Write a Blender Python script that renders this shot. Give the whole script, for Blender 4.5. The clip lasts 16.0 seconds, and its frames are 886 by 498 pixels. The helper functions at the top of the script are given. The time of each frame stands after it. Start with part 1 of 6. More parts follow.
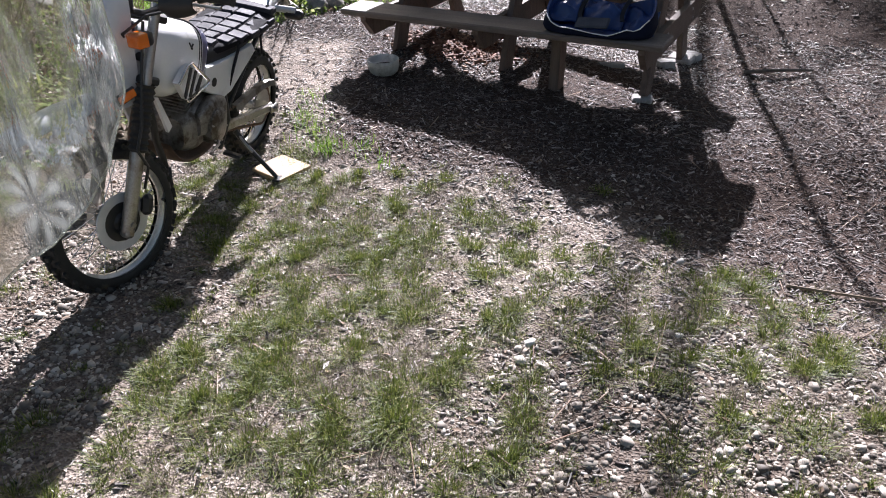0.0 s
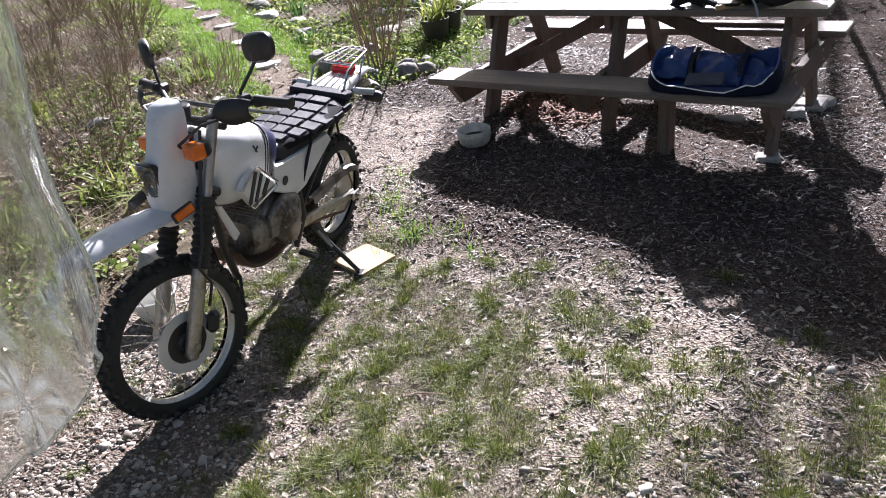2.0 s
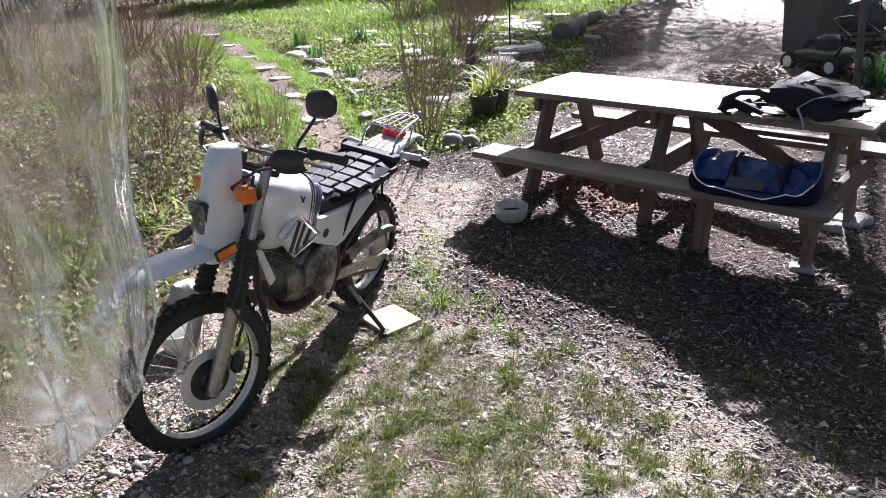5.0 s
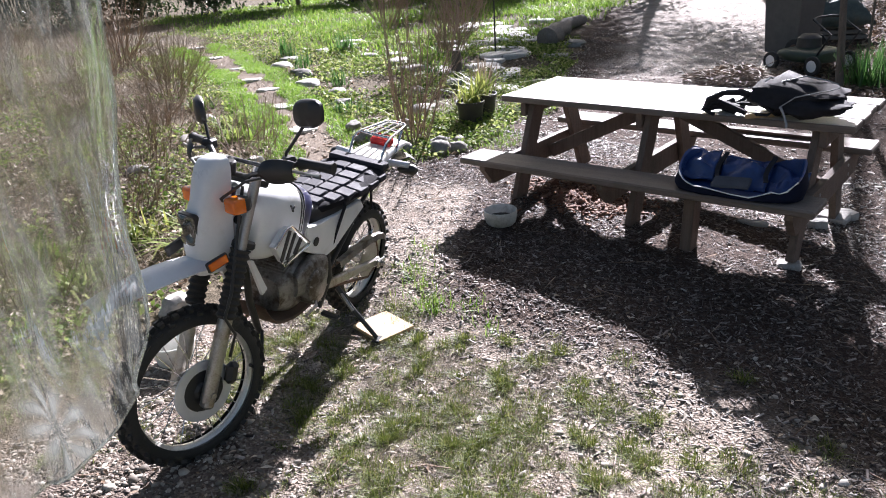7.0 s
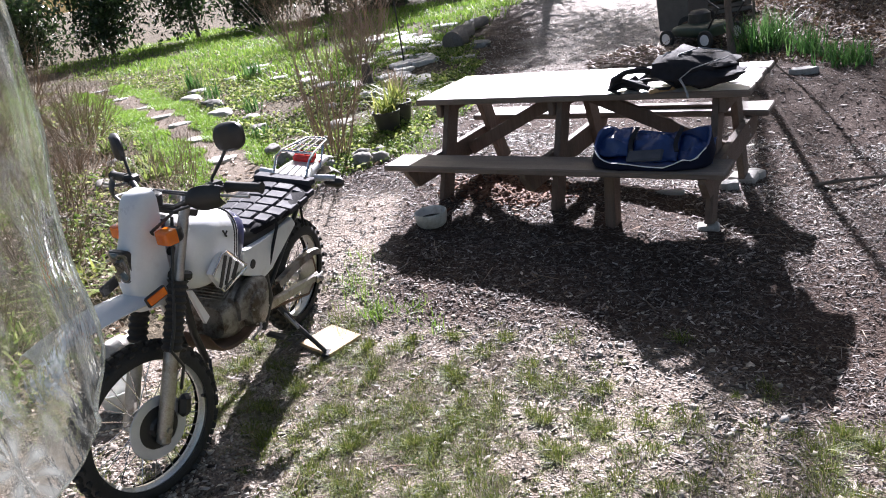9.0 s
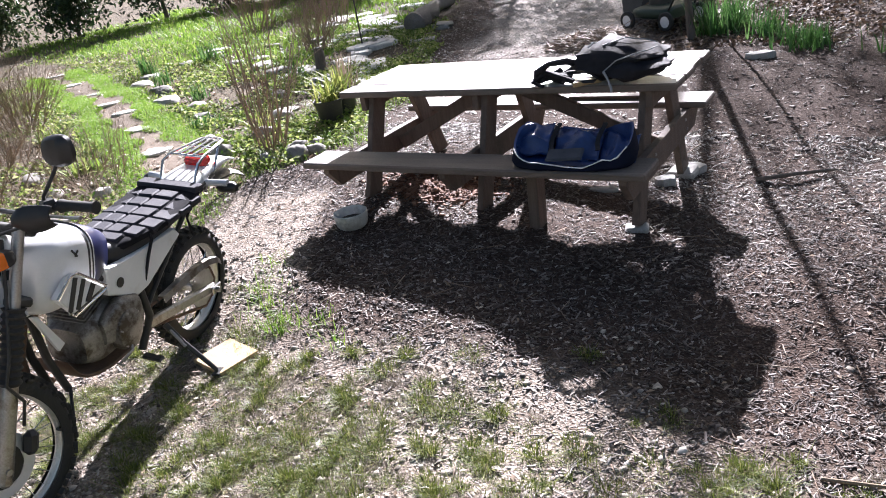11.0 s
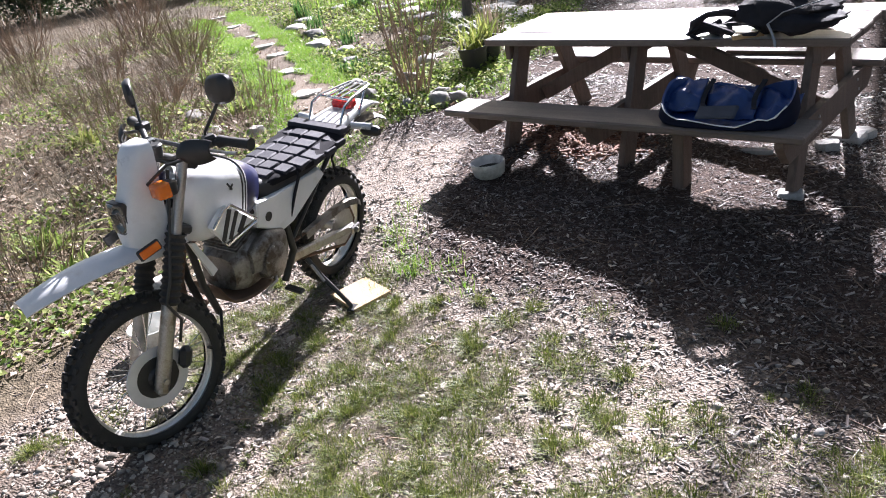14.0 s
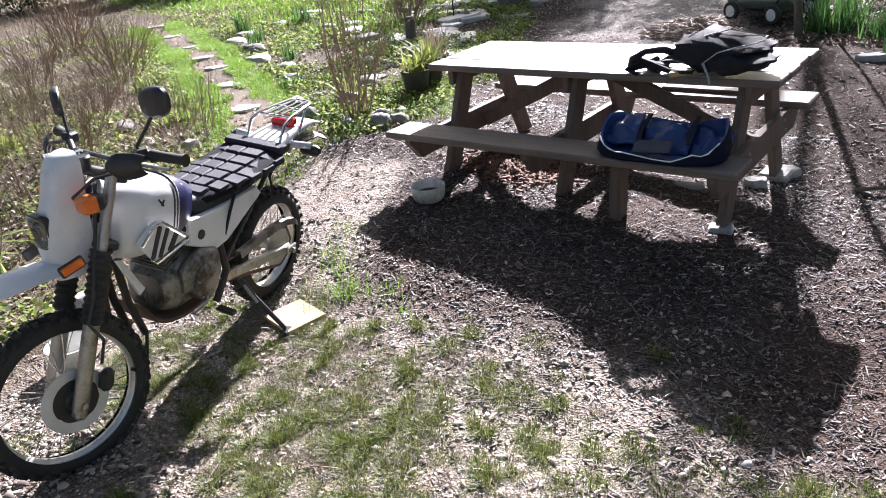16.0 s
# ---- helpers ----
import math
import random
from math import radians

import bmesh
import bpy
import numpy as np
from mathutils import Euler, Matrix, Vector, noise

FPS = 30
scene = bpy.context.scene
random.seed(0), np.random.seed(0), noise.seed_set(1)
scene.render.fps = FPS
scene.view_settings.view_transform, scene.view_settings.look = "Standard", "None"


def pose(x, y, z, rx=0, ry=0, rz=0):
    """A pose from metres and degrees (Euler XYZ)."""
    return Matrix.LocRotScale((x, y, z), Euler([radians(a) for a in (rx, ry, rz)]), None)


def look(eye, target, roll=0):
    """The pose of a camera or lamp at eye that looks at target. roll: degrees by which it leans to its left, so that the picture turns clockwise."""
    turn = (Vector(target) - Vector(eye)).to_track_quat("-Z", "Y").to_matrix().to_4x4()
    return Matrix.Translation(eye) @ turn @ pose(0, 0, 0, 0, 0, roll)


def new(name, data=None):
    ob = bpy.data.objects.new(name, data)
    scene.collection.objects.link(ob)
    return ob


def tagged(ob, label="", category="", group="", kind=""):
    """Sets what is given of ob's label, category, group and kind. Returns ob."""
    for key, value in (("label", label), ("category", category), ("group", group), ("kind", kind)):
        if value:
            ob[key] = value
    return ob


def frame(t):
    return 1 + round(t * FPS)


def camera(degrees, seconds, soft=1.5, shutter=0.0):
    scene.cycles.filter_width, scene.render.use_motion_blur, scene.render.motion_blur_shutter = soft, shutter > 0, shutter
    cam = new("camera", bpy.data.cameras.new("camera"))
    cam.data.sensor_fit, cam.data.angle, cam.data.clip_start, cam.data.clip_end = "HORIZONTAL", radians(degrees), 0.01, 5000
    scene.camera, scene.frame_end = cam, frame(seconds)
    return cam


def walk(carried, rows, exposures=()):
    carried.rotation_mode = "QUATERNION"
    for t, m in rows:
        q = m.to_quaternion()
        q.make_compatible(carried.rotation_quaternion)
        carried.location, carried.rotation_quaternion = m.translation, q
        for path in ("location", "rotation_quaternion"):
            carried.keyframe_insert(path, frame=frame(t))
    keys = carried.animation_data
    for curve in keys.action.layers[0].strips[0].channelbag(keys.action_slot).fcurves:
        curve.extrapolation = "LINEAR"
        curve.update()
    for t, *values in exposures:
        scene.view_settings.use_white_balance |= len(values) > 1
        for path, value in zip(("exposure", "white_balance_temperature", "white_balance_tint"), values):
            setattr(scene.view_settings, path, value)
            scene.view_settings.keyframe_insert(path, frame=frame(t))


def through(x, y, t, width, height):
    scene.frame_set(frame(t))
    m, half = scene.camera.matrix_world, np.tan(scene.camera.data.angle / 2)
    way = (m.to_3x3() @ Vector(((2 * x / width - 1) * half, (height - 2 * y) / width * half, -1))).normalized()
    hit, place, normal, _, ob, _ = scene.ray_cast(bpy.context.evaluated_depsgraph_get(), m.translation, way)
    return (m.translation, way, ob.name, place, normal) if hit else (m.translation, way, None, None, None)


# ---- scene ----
cam = camera(60.96, 16.0, soft=1.0)
PATH = [
    (0, (2.714, -4.670, 1.691), (1.961, -3.154, 0.624), -2.42),
    (0.5, (2.609, -4.537, 1.713), (1.774, -3.029, 0.698), -4.42),
    (1, (2.601, -4.238, 1.709), (1.673, -2.765, 0.726), -3.94),
    (1.5, (2.603, -4.183, 1.724), (1.625, -2.751, 0.728), -6.16),
    (2, (2.590, -4.223, 1.716), (1.557, -2.802, 0.761), -9.30),
    (2.5, (2.556, -4.256, 1.721), (1.490, -2.846, 0.787), -7.83),
    (3, (2.552, -4.260, 1.719), (1.444, -2.877, 0.792), -5.79),
    (3.5, (2.560, -4.269, 1.737), (1.412, -2.913, 0.819), -4.74),
    (4, (2.570, -4.273, 1.738), (1.458, -2.848, 0.880), -2.95),
    (4.5, (2.568, -4.274, 1.734), (1.459, -2.818, 0.929), -2.74),
    (6.8, (2.607, -4.293, 1.738), (1.491, -2.819, 0.975), -3.42),
    (7, (2.588, -4.290, 1.736), (1.493, -2.805, 0.966), -3.98),
    (7.5, (2.588, -4.293, 1.734), (1.517, -2.799, 0.948), -3.87),
    (8, (2.593, -4.295, 1.737), (1.538, -2.791, 0.946), -4.03),
    (8.5, (2.592, -4.301, 1.726), (1.552, -2.788, 0.930), -5.65),
    (9, (2.617, -4.356, 1.722), (1.667, -2.770, 0.959), -9.64),
    (9.2, (2.608, -4.385, 1.719), (1.706, -2.765, 0.970), -9.53),
    (11.3, (2.873, -3.865, 1.691), (1.925, -2.320, 0.844), -10.26),
    (11.5, (2.873, -3.847, 1.691), (1.773, -2.399, 0.860), -11.44),
    (12, (2.867, -3.852, 1.693), (1.654, -2.490, 0.873), -11.73),
    (12.5, (2.871, -3.867, 1.696), (1.623, -2.544, 0.866), -12.06),
    (13, (2.862, -3.892, 1.693), (1.619, -2.577, 0.843), -11.56),
    (13.5, (2.858, -3.912, 1.691), (1.634, -2.593, 0.819), -11.66),
    (14, (2.857, -3.935, 1.693), (1.648, -2.603, 0.817), -11.12),
    (14.5, (2.857, -3.937, 1.712), (1.700, -2.558, 0.837), -8.96),
    (15, (2.842, -3.928, 1.705), (1.720, -2.516, 0.841), -7.64),
    (15.5, (2.834, -3.918, 1.702), (1.738, -2.481, 0.846), -7.24),
    (16, (2.827, -3.914, 1.697), (1.748, -2.461, 0.846), -7.01),
]
EXPOSURES = [(0.0, 1.80), (3.0, 2.0), (9.2, 2.1), (11.3, 2.27), (16.0, 2.23)]
walk(cam, [(t, look(eye, target, roll)) for t, eye, target, roll in PATH], exposures=EXPOSURES)

# ---- light ----
SUN_TO = Vector((-0.56, 1.70, 1.0)).normalized()
world = bpy.data.worlds.new("sky")
scene.world = world
world.use_nodes = True
_n, _l = world.node_tree.nodes, world.node_tree.links
_sky = _n.new("ShaderNodeTexSky")
_sky.sky_type = "NISHITA"
_sky.sun_disc = False
_sky.dust_density, _sky.ozone_density = 3.0, 0.6
_sky.sun_elevation = math.asin(SUN_TO.z)
_sky.sun_rotation = math.atan2(SUN_TO.x, SUN_TO.y) % (2 * math.pi)
_l.new(_sky.outputs[0], _n["Background"].inputs[0])
_n["Background"].inputs[1].default_value = 0.028
sun = new("sun", bpy.data.lights.new("sun", "SUN"))
sun.data.energy, sun.data.angle, sun.data.color = 5.0, radians(0.55), (0.985, 0.95, 1.06)
sun.matrix_world = look(tuple(SUN_TO * 30), (0, 0, 0))


# ---- mesh kit ----
class Kit:
    """Collects vertices and faces for one mesh."""

    def __init__(self):
        self.v, self.f = [], []

    def add(self, verts, faces):
        o = len(self.v)
        self.v += [tuple(p) for p in verts]
        self.f += [tuple(i + o for i in q) for q in faces]
        return self

    def box(self, c, s, rot=None, ch=0.004):
        """A box with chamfered edges; c centre, s full sizes, rot a matrix or Euler degrees."""
        hx, hy, hz = s[0] / 2, s[1] / 2, s[2] / 2
        ch = min(ch, 0.45 * min(s))
        if rot is not None and not isinstance(rot, Matrix):
            rot = Euler([radians(a) for a in rot]).to_matrix()
        vs, idx = [], {}
        for sx in (-1, 1):
            for sy in (-1, 1):
                for sz in (-1, 1):
                    for k in range(3):
                        p = [sx * hx, sy * hy, sz * hz]
                        for j in range(3):
                            if j != k:
                                p[j] -= (sx, sy, sz)[j] * ch
                        idx[sx, sy, sz, k] = len(vs)
                        vs.append(Vector(p))
        fs = []
        for k in range(3):
            a, b = (k + 1) % 3, (k + 2) % 3
            for s0 in (-1, 1):
                q = []
                for sa, sb in ((-1, -1), (1, -1), (1, 1), (-1, 1)):
                    key = [0, 0, 0]
                    key[k], key[a], key[b] = s0, sa, sb
                    q.append(idx[key[0], key[1], key[2], k])
                fs.append(q if s0 > 0 else q[::-1])
            for sa in (-1, 1):
                for sb in (-1, 1):
                    q = []
                    for s0, kk in ((-1, a), (1, a), (1, b), (-1, b)):
                        key = [0, 0, 0]
                        key[k], key[a], key[b] = s0, sa, sb
                        q.append(idx[key[0], key[1], key[2], kk])
                    fs.append(q if sa * sb < 0 else q[::-1])
        for sx in (-1, 1):
            for sy in (-1, 1):
                for sz in (-1, 1):
                    q = [idx[sx, sy, sz, k] for k in range(3)]
                    fs.append(q if sx * sy * sz > 0 else q[::-1])
        if rot is not None:
            vs = [rot @ p for p in vs]
        c = Vector(c)
        return self.add([p + c for p in vs], fs)

    def beam(self, a, b, w, t, side=(1, 0, 0), ch=0.004):
        """A plank from a to b, t thick along side and w wide across it."""
        a, b, side = Vector(a), Vector(b), Vector(side)
        z = (b - a).normalized()
        x = (side - z * side.dot(z)).normalized()
        y = z.cross(x)
        rot = Matrix((x, y, z)).transposed()
        return self.box((a + b) / 2, (t, w, (b - a).length), rot, ch)

    def tube(self, pts, r, n=8, cap=True):
        pts = [Vector(p) for p in pts]
        rs = r if isinstance(r, (list, tuple)) else [r] * len(pts)
        rings, up = [], None
        for i, p in enumerate(pts):
            d = (pts[min(i + 1, len(pts) - 1)] - pts[max(i - 1, 0)]).normalized()
            if up is None:
                up = d.orthogonal().normalized()
            up = (up - d * up.dot(d)).normalized()
            w = d.cross(up)
            rings.append([p + (up * math.cos(2 * math.pi * k / n) + w * math.sin(2 * math.pi * k / n)) * rs[i] for k in range(n)])
        return self.loft(rings, cap)

    def loft(self, rings, cap=True, closed=True):
        n = len(rings[0])
        vs = [p for ring in rings for p in ring]
        fs = []
        for i in range(len(rings) - 1):
            for k in range(n if closed else n - 1):
                a, b = i * n + k, i * n + (k + 1) % n
                fs.append((a, b, b + n, a + n))
        if cap and closed:
            fs.append(tuple(range(n))[::-1])
            fs.append(tuple((len(rings) - 1) * n + k for k in range(n)))
        return self.add(vs, fs)

    def lathe(self, prof, c, axis="z", n=32, closed=False):
        """Turns (radius, height) pairs round an axis through c."""
        rings = []
        for r, h in prof:
            ring = []
            for k in range(n):
                u, w = r * math.cos(2 * math.pi * k / n), r * math.sin(2 * math.pi * k / n)
                ring.append(Vector({"z": (u, w, h), "y": (w, h, u), "x": (h, u, w)}[axis]) + Vector(c))
            rings.append(ring)
        if closed:
            rings.append(rings[0])
        return self.loft(rings, cap=False)

    def body(self, secs, n=20, p=2.6, steps=4):
        """A rounded body lofted along x through sections (x, yc, zc, half width, half height)."""
        secs = [np.array(s, float) for s in secs]
        rows = []
        for i in range(len(secs) - 1):
            a, b, c, d = secs[max(i - 1, 0)], secs[i], secs[i + 1], secs[min(i + 2, len(secs) - 1)]
            for k in range(steps):
                t = k / steps
                rows.append(0.5 * (2 * b + (c - a) * t + (2 * a - 5 * b + 4 * c - d) * t * t + (3 * b - a - 3 * c + d) * t**3))
        rows.append(secs[-1])
        rings = []
        for x, yc, zc, hw, hh in rows:
            ring = []
            for k in range(n):
                a = 2 * math.pi * k / n
                c, s = math.cos(a), math.sin(a)
                ring.append(Vector((x, yc + hw * math.copysign(abs(c) ** (2 / p), c), zc + hh * math.copysign(abs(s) ** (2 / p), s))))
            rings.append(ring)
        return self.loft(rings)

    def turn(self, m):
        self.v = [tuple(m @ Vector(p)) for p in self.v]
        return self


def mesh_of(name, kit, material, smooth=False):
    me = bpy.data.meshes.new(name)
    me.from_pydata(kit.v, [], kit.f)
    me.materials.append(material)
    if smooth:
        me.polygons.foreach_set("use_smooth", [True] * len(me.polygons))
        me.set_sharp_from_angle(angle=radians(42))
    me.update()
    return me


def part(name, kit, material, parent=None, label="", smooth=False):
    ob = new(name, mesh_of(name, kit, material, smooth))
    ob.parent = parent
    return tagged(ob, label=label)


def thing(name, m, label, category, group=""):
    ob = new(name)
    ob.empty_display_size = 0.1
    ob.matrix_world = m
    return tagged(ob, label=label, category=category, group=group)


def soup(name, verts, faces, material, label, category):
    """One object of countless small pieces; faces is an array of quads or triangles."""
    me = bpy.data.meshes.new(name)
    verts, faces = np.asarray(verts, np.float32).reshape(-1, 3), np.asarray(faces, np.int32)
    k = faces.shape[1]
    me.vertices.add(len(verts))
    me.vertices.foreach_set("co", verts.ravel())
    me.loops.add(faces.size)
    me.loops.foreach_set("vertex_index", faces.ravel())
    me.polygons.add(len(faces))
    me.polygons.foreach_set("loop_start", np.arange(0, faces.size, k, dtype=np.int32))
    me.update(calc_edges=True)
    me.validate()
    me.materials.append(material)
    return tagged(new(name, me), label=label, category=category, kind="stuff")


# ---- materials ----
def nodes_of(name):
    m = bpy.data.materials.new(name)
    m.use_nodes = True
    nt = m.node_tree
    return m, nt, nt.nodes, nt.links, nt.nodes["Principled BSDF"]


def noise_node(nt, co, scale, detail=6, rough=0.6):
    n = nt.nodes.new("ShaderNodeTexNoise")
    n.inputs["Scale"].default_value, n.inputs["Detail"].default_value, n.inputs["Roughness"].default_value = scale, detail, rough
    nt.links.new(co, n.inputs["Vector"])
    return n


def ramp_node(nt, fac, stops):
    r = nt.nodes.new("ShaderNodeValToRGB")
    while len(r.color_ramp.elements) < len(stops):
        r.color_ramp.elements.new(0.5)
    for e, (p, c) in zip(r.color_ramp.elements, stops):
        e.position, e.color = p, (*c, 1)
    nt.links.new(fac, r.inputs[0])
    return r


def mixc(nt, fac, a, b, blend="MIX"):
    n = nt.nodes.new("ShaderNodeMix")
    n.data_type, n.blend_type = "RGBA", blend
    for src, i in ((fac, 0), (a, 6), (b, 7)):
        if isinstance(src, (int, float)):
            n.inputs[i].default_value = src
        elif isinstance(src, tuple):
            n.inputs[i].default_value = (*src, 1)
        else:
            nt.links.new(src, n.inputs[i])
    return n.outputs[2]


def mat(name, c1, c2, rough=0.6, metal=0.0, scale=12, bump=0.15, fine=160, stretch=(1, 1, 1), spec=0.5, dirt=None, dirt_at=(0.5, 0.68), coat=0.0, grain=0.25):
    """Two-scale surface: colour between c1 and c2, fine relief, uneven gloss, and an optional layer of dirt."""
    m, nt, n, l, b = nodes_of(name)
    tc = n.new("ShaderNodeTexCoord")
    mp = n.new("ShaderNodeMapping")
    mp.inputs["Scale"].default_value = stretch
    l.new(tc.outputs["Object"], mp.inputs[0])
    big, small = noise_node(nt, mp.outputs[0], scale), noise_node(nt, mp.outputs[0], fine, 4)
    col = ramp_node(nt, big.outputs[0], [(0.3, c1), (0.7, c2)]).outputs[0]
    col = mixc(nt, grain, col, ramp_node(nt, small.outputs[0], [(0.3, tuple(v * 0.6 for v in c1)), (0.7, tuple(min(v * 1.3, 0.95) for v in c2))]).outputs[0])
    if dirt:
        d = noise_node(nt, tc.outputs["Object"], scale * 0.7, 8, 0.7)
        fac = ramp_node(nt, d.outputs[0], [(dirt_at[0], (0, 0, 0)), (dirt_at[1], (1, 1, 1))]).outputs[0]
        col = mixc(nt, fac, col, dirt)
    l.new(col, b.inputs["Base Color"])
    r = n.new("ShaderNodeMapRange")
    r.inputs[3].default_value, r.inputs[4].default_value = rough * 0.75, min(rough * 1.25, 1)
    l.new(big.outputs[0], r.inputs[0])
    l.new(r.outputs[0], b.inputs["Roughness"])
    b.inputs["Metallic"].default_value = metal
    b.inputs["Specular IOR Level"].default_value = spec
    b.inputs["Coat Weight"].default_value = coat
    if bump:
        bp = n.new("ShaderNodeBump")
        bp.inputs["Strength"].default_value, bp.inputs["Distance"].default_value = bump, 0.003
        l.new(small.outputs[0], bp.inputs["Height"])
        l.new(bp.outputs[0], b.inputs["Normal"])
    return m


def island_mat(name, stops, rough=0.8, through_light=0.0, spec=0.3):
    """Colours that differ from piece to piece of one joined mesh."""
    m, nt, n, l, b = nodes_of(name)
    g = n.new("ShaderNodeNewGeometry")
    r = ramp_node(nt, g.outputs["Random Per Island"], stops)
    tc = n.new("ShaderNodeTexCoord")
    fine = noise_node(nt, tc.outputs["Object"], 60, 4)
    col = mixc(nt, 0.35, r.outputs[0], ramp_node(nt, fine.outputs[0], [(0.3, (0.35, 0.35, 0.35)), (0.7, (1, 1, 1))]).outputs[0], "MULTIPLY")
    l.new(col, b.inputs["Base Color"])
    b.inputs["Roughness"].default_value, b.inputs["Specular IOR Level"].default_value = rough, spec
    if through_light:
        t = n.new("ShaderNodeBsdfTranslucent")
        l.new(col, t.inputs[0])
        mx = n.new("ShaderNodeMixShader")
        mx.inputs[0].default_value = through_light
        l.new(b.outputs[0], mx.inputs[1])
        l.new(t.outputs[0], mx.inputs[2])
        l.new(mx.outputs[0], n["Material Output"].inputs[0])
    return m


# Darkened for the shade on board edges and benches.
M_WOOD = mat("weathered_shaded_wood", (0.085, 0.065, 0.053), (0.20, 0.162, 0.138), 0.62, scale=5, bump=0.5, fine=90, stretch=(0.6, 9, 9), dirt=(0.09, 0.085, 0.06), dirt_at=(0.56, 0.74))
M_WOODLEG = mat("weathered_leg_wood", (0.075, 0.053, 0.042), (0.18, 0.132, 0.105), 0.75, scale=5, bump=0.5, fine=90, stretch=(9, 9, 0.7), dirt=(0.05, 0.055, 0.035), dirt_at=(0.55, 0.75))
# Same wood made paler: sun glare on the tabletop is put into this colour.
M_TOP = mat("silvered_sunlit_wood", (0.50, 0.47, 0.44), (0.70, 0.67, 0.63), 0.34, scale=5, bump=0.35, fine=80, stretch=(0.5, 9, 9), dirt=(0.13, 0.12, 0.09), dirt_at=(0.6, 0.8))
M_PLY = mat("plywood", (0.40, 0.26, 0.125), (0.54, 0.39, 0.21), 0.6, scale=6, bump=0.2, stretch=(1, 7, 1), dirt=(0.22, 0.16, 0.1), dirt_at=(0.58, 0.75))
M_WHITE = mat("white_plastic", (0.66, 0.67, 0.68), (0.80, 0.80, 0.79), 0.3, scale=6, bump=0.0, coat=0.3, dirt=(0.46, 0.42, 0.36), dirt_at=(0.58, 0.85), grain=0.05)
M_NAVY = mat("navy_paint", (0.008, 0.011, 0.045), (0.016, 0.02, 0.075), 0.3, bump=0.03, grain=0.05)
M_BLACK = mat("black_plastic", (0.012, 0.012, 0.013), (0.03, 0.03, 0.03), 0.45, bump=0.1, grain=0.05)
M_RUBBER = mat("rubber", (0.012, 0.012, 0.012), (0.035, 0.033, 0.03), 0.75, bump=0.2, dirt=(0.10, 0.085, 0.065), dirt_at=(0.56, 0.74))
M_SEAT = mat("quilted_fabric", (0.030, 0.030, 0.037), (0.048, 0.048, 0.058), 0.7, scale=30, bump=0.3, fine=500, spec=0.16)
M_SEATBASE = mat("seat_pad_mesh", (0.008, 0.008, 0.01), (0.014, 0.014, 0.018), 0.9, bump=0.3, fine=500, spec=0.1)
M_ALU = mat("cast_aluminium", (0.30, 0.29, 0.27), (0.50, 0.48, 0.45), 0.42, metal=0.85, bump=0.2, dirt=(0.17, 0.13, 0.09), dirt_at=(0.5, 0.66))
M_ENGINE = mat("engine_casting", (0.17, 0.16, 0.15), (0.36, 0.34, 0.315), 0.5, metal=0.6, scale=18, bump=0.5, dirt=(0.085, 0.065, 0.048), dirt_at=(0.46, 0.6))
M_CHROME = mat("chrome", (0.62, 0.62, 0.62), (0.78, 0.78, 0.78), 0.14, metal=1.0, bump=0.02, grain=0.05)
M_STEEL = mat("dull_steel", (0.30, 0.29, 0.28), (0.48, 0.46, 0.44), 0.4, metal=0.9, bump=0.08)
M_SILVER = mat("silver_paint", (0.52, 0.53, 0.55), (0.66, 0.67, 0.69), 0.3, metal=0.35, bump=0.02, grain=0.05)
M_ORANGE = mat("amber_lens", (0.62, 0.10, 0.006), (0.88, 0.22, 0.01), 0.16, bump=0.02, coat=0.5, grain=0.05)
M_RIM = mat("dull_rim", (0.55, 0.53, 0.48), (0.70, 0.68, 0.63), 0.34, metal=0.55, bump=0.05, dirt=(0.30, 0.25, 0.18), dirt_at=(0.56, 0.78))
M_RED = mat("red_lens", (0.45, 0.012, 0.012), (0.65, 0.03, 0.02), 0.16, bump=0.02, coat=0.5, grain=0.05)
M_RUST = mat("rusty_pipe", (0.09, 0.055, 0.04), (0.19, 0.12, 0.085), 0.65, metal=0.3, bump=0.3)
M_CERAMIC = mat("glazed_ceramic", (0.50, 0.49, 0.45), (0.66, 0.64, 0.60), 0.3, bump=0.05, dirt=(0.22, 0.19, 0.14), dirt_at=(0.52, 0.72), grain=0.05)
M_TUB = mat("white_tub_plastic", (0.62, 0.62, 0.58), (0.74, 0.74, 0.70), 0.42, bump=0.05, dirt=(0.34, 0.31, 0.24), dirt_at=(0.52, 0.74), grain=0.05)
M_BLUE = mat("blue_coated_fabric", (0.008, 0.022, 0.085), (0.018, 0.055, 0.20), 0.3, scale=14, bump=0.4, fine=300, spec=0.6)
M_NAVYBAG = mat("dark_blue_lining", (0.004, 0.006, 0.016), (0.008, 0.011, 0.030), 0.8, bump=0.2, fine=300, spec=0.15)
M_SLATE = mat("slate_blue_fabric", (0.045, 0.05, 0.065), (0.085, 0.09, 0.105), 0.9, bump=0.3, fine=300, spec=0.1)
M_PIPE = mat("white_piping", (0.62, 0.62, 0.62), (0.80, 0.80, 0.80), 0.4, bump=0.05, grain=0.05)
M_CLOTH = mat("black_nylon", (0.010, 0.010, 0.013), (0.024, 0.024, 0.03), 0.75, scale=30, bump=0.4, fine=400, spec=0.2)
M_GREYSTRAP = mat("grey_webbing", (0.22, 0.22, 0.23), (0.36, 0.36, 0.37), 0.5, bump=0.3, fine=500)
M_STONE = mat("flagstone", (0.24, 0.22, 0.195), (0.44, 0.415, 0.37), 0.75, scale=9, bump=0.6, fine=60, dirt=(0.11, 0.10, 0.07), dirt_at=(0.55, 0.75))
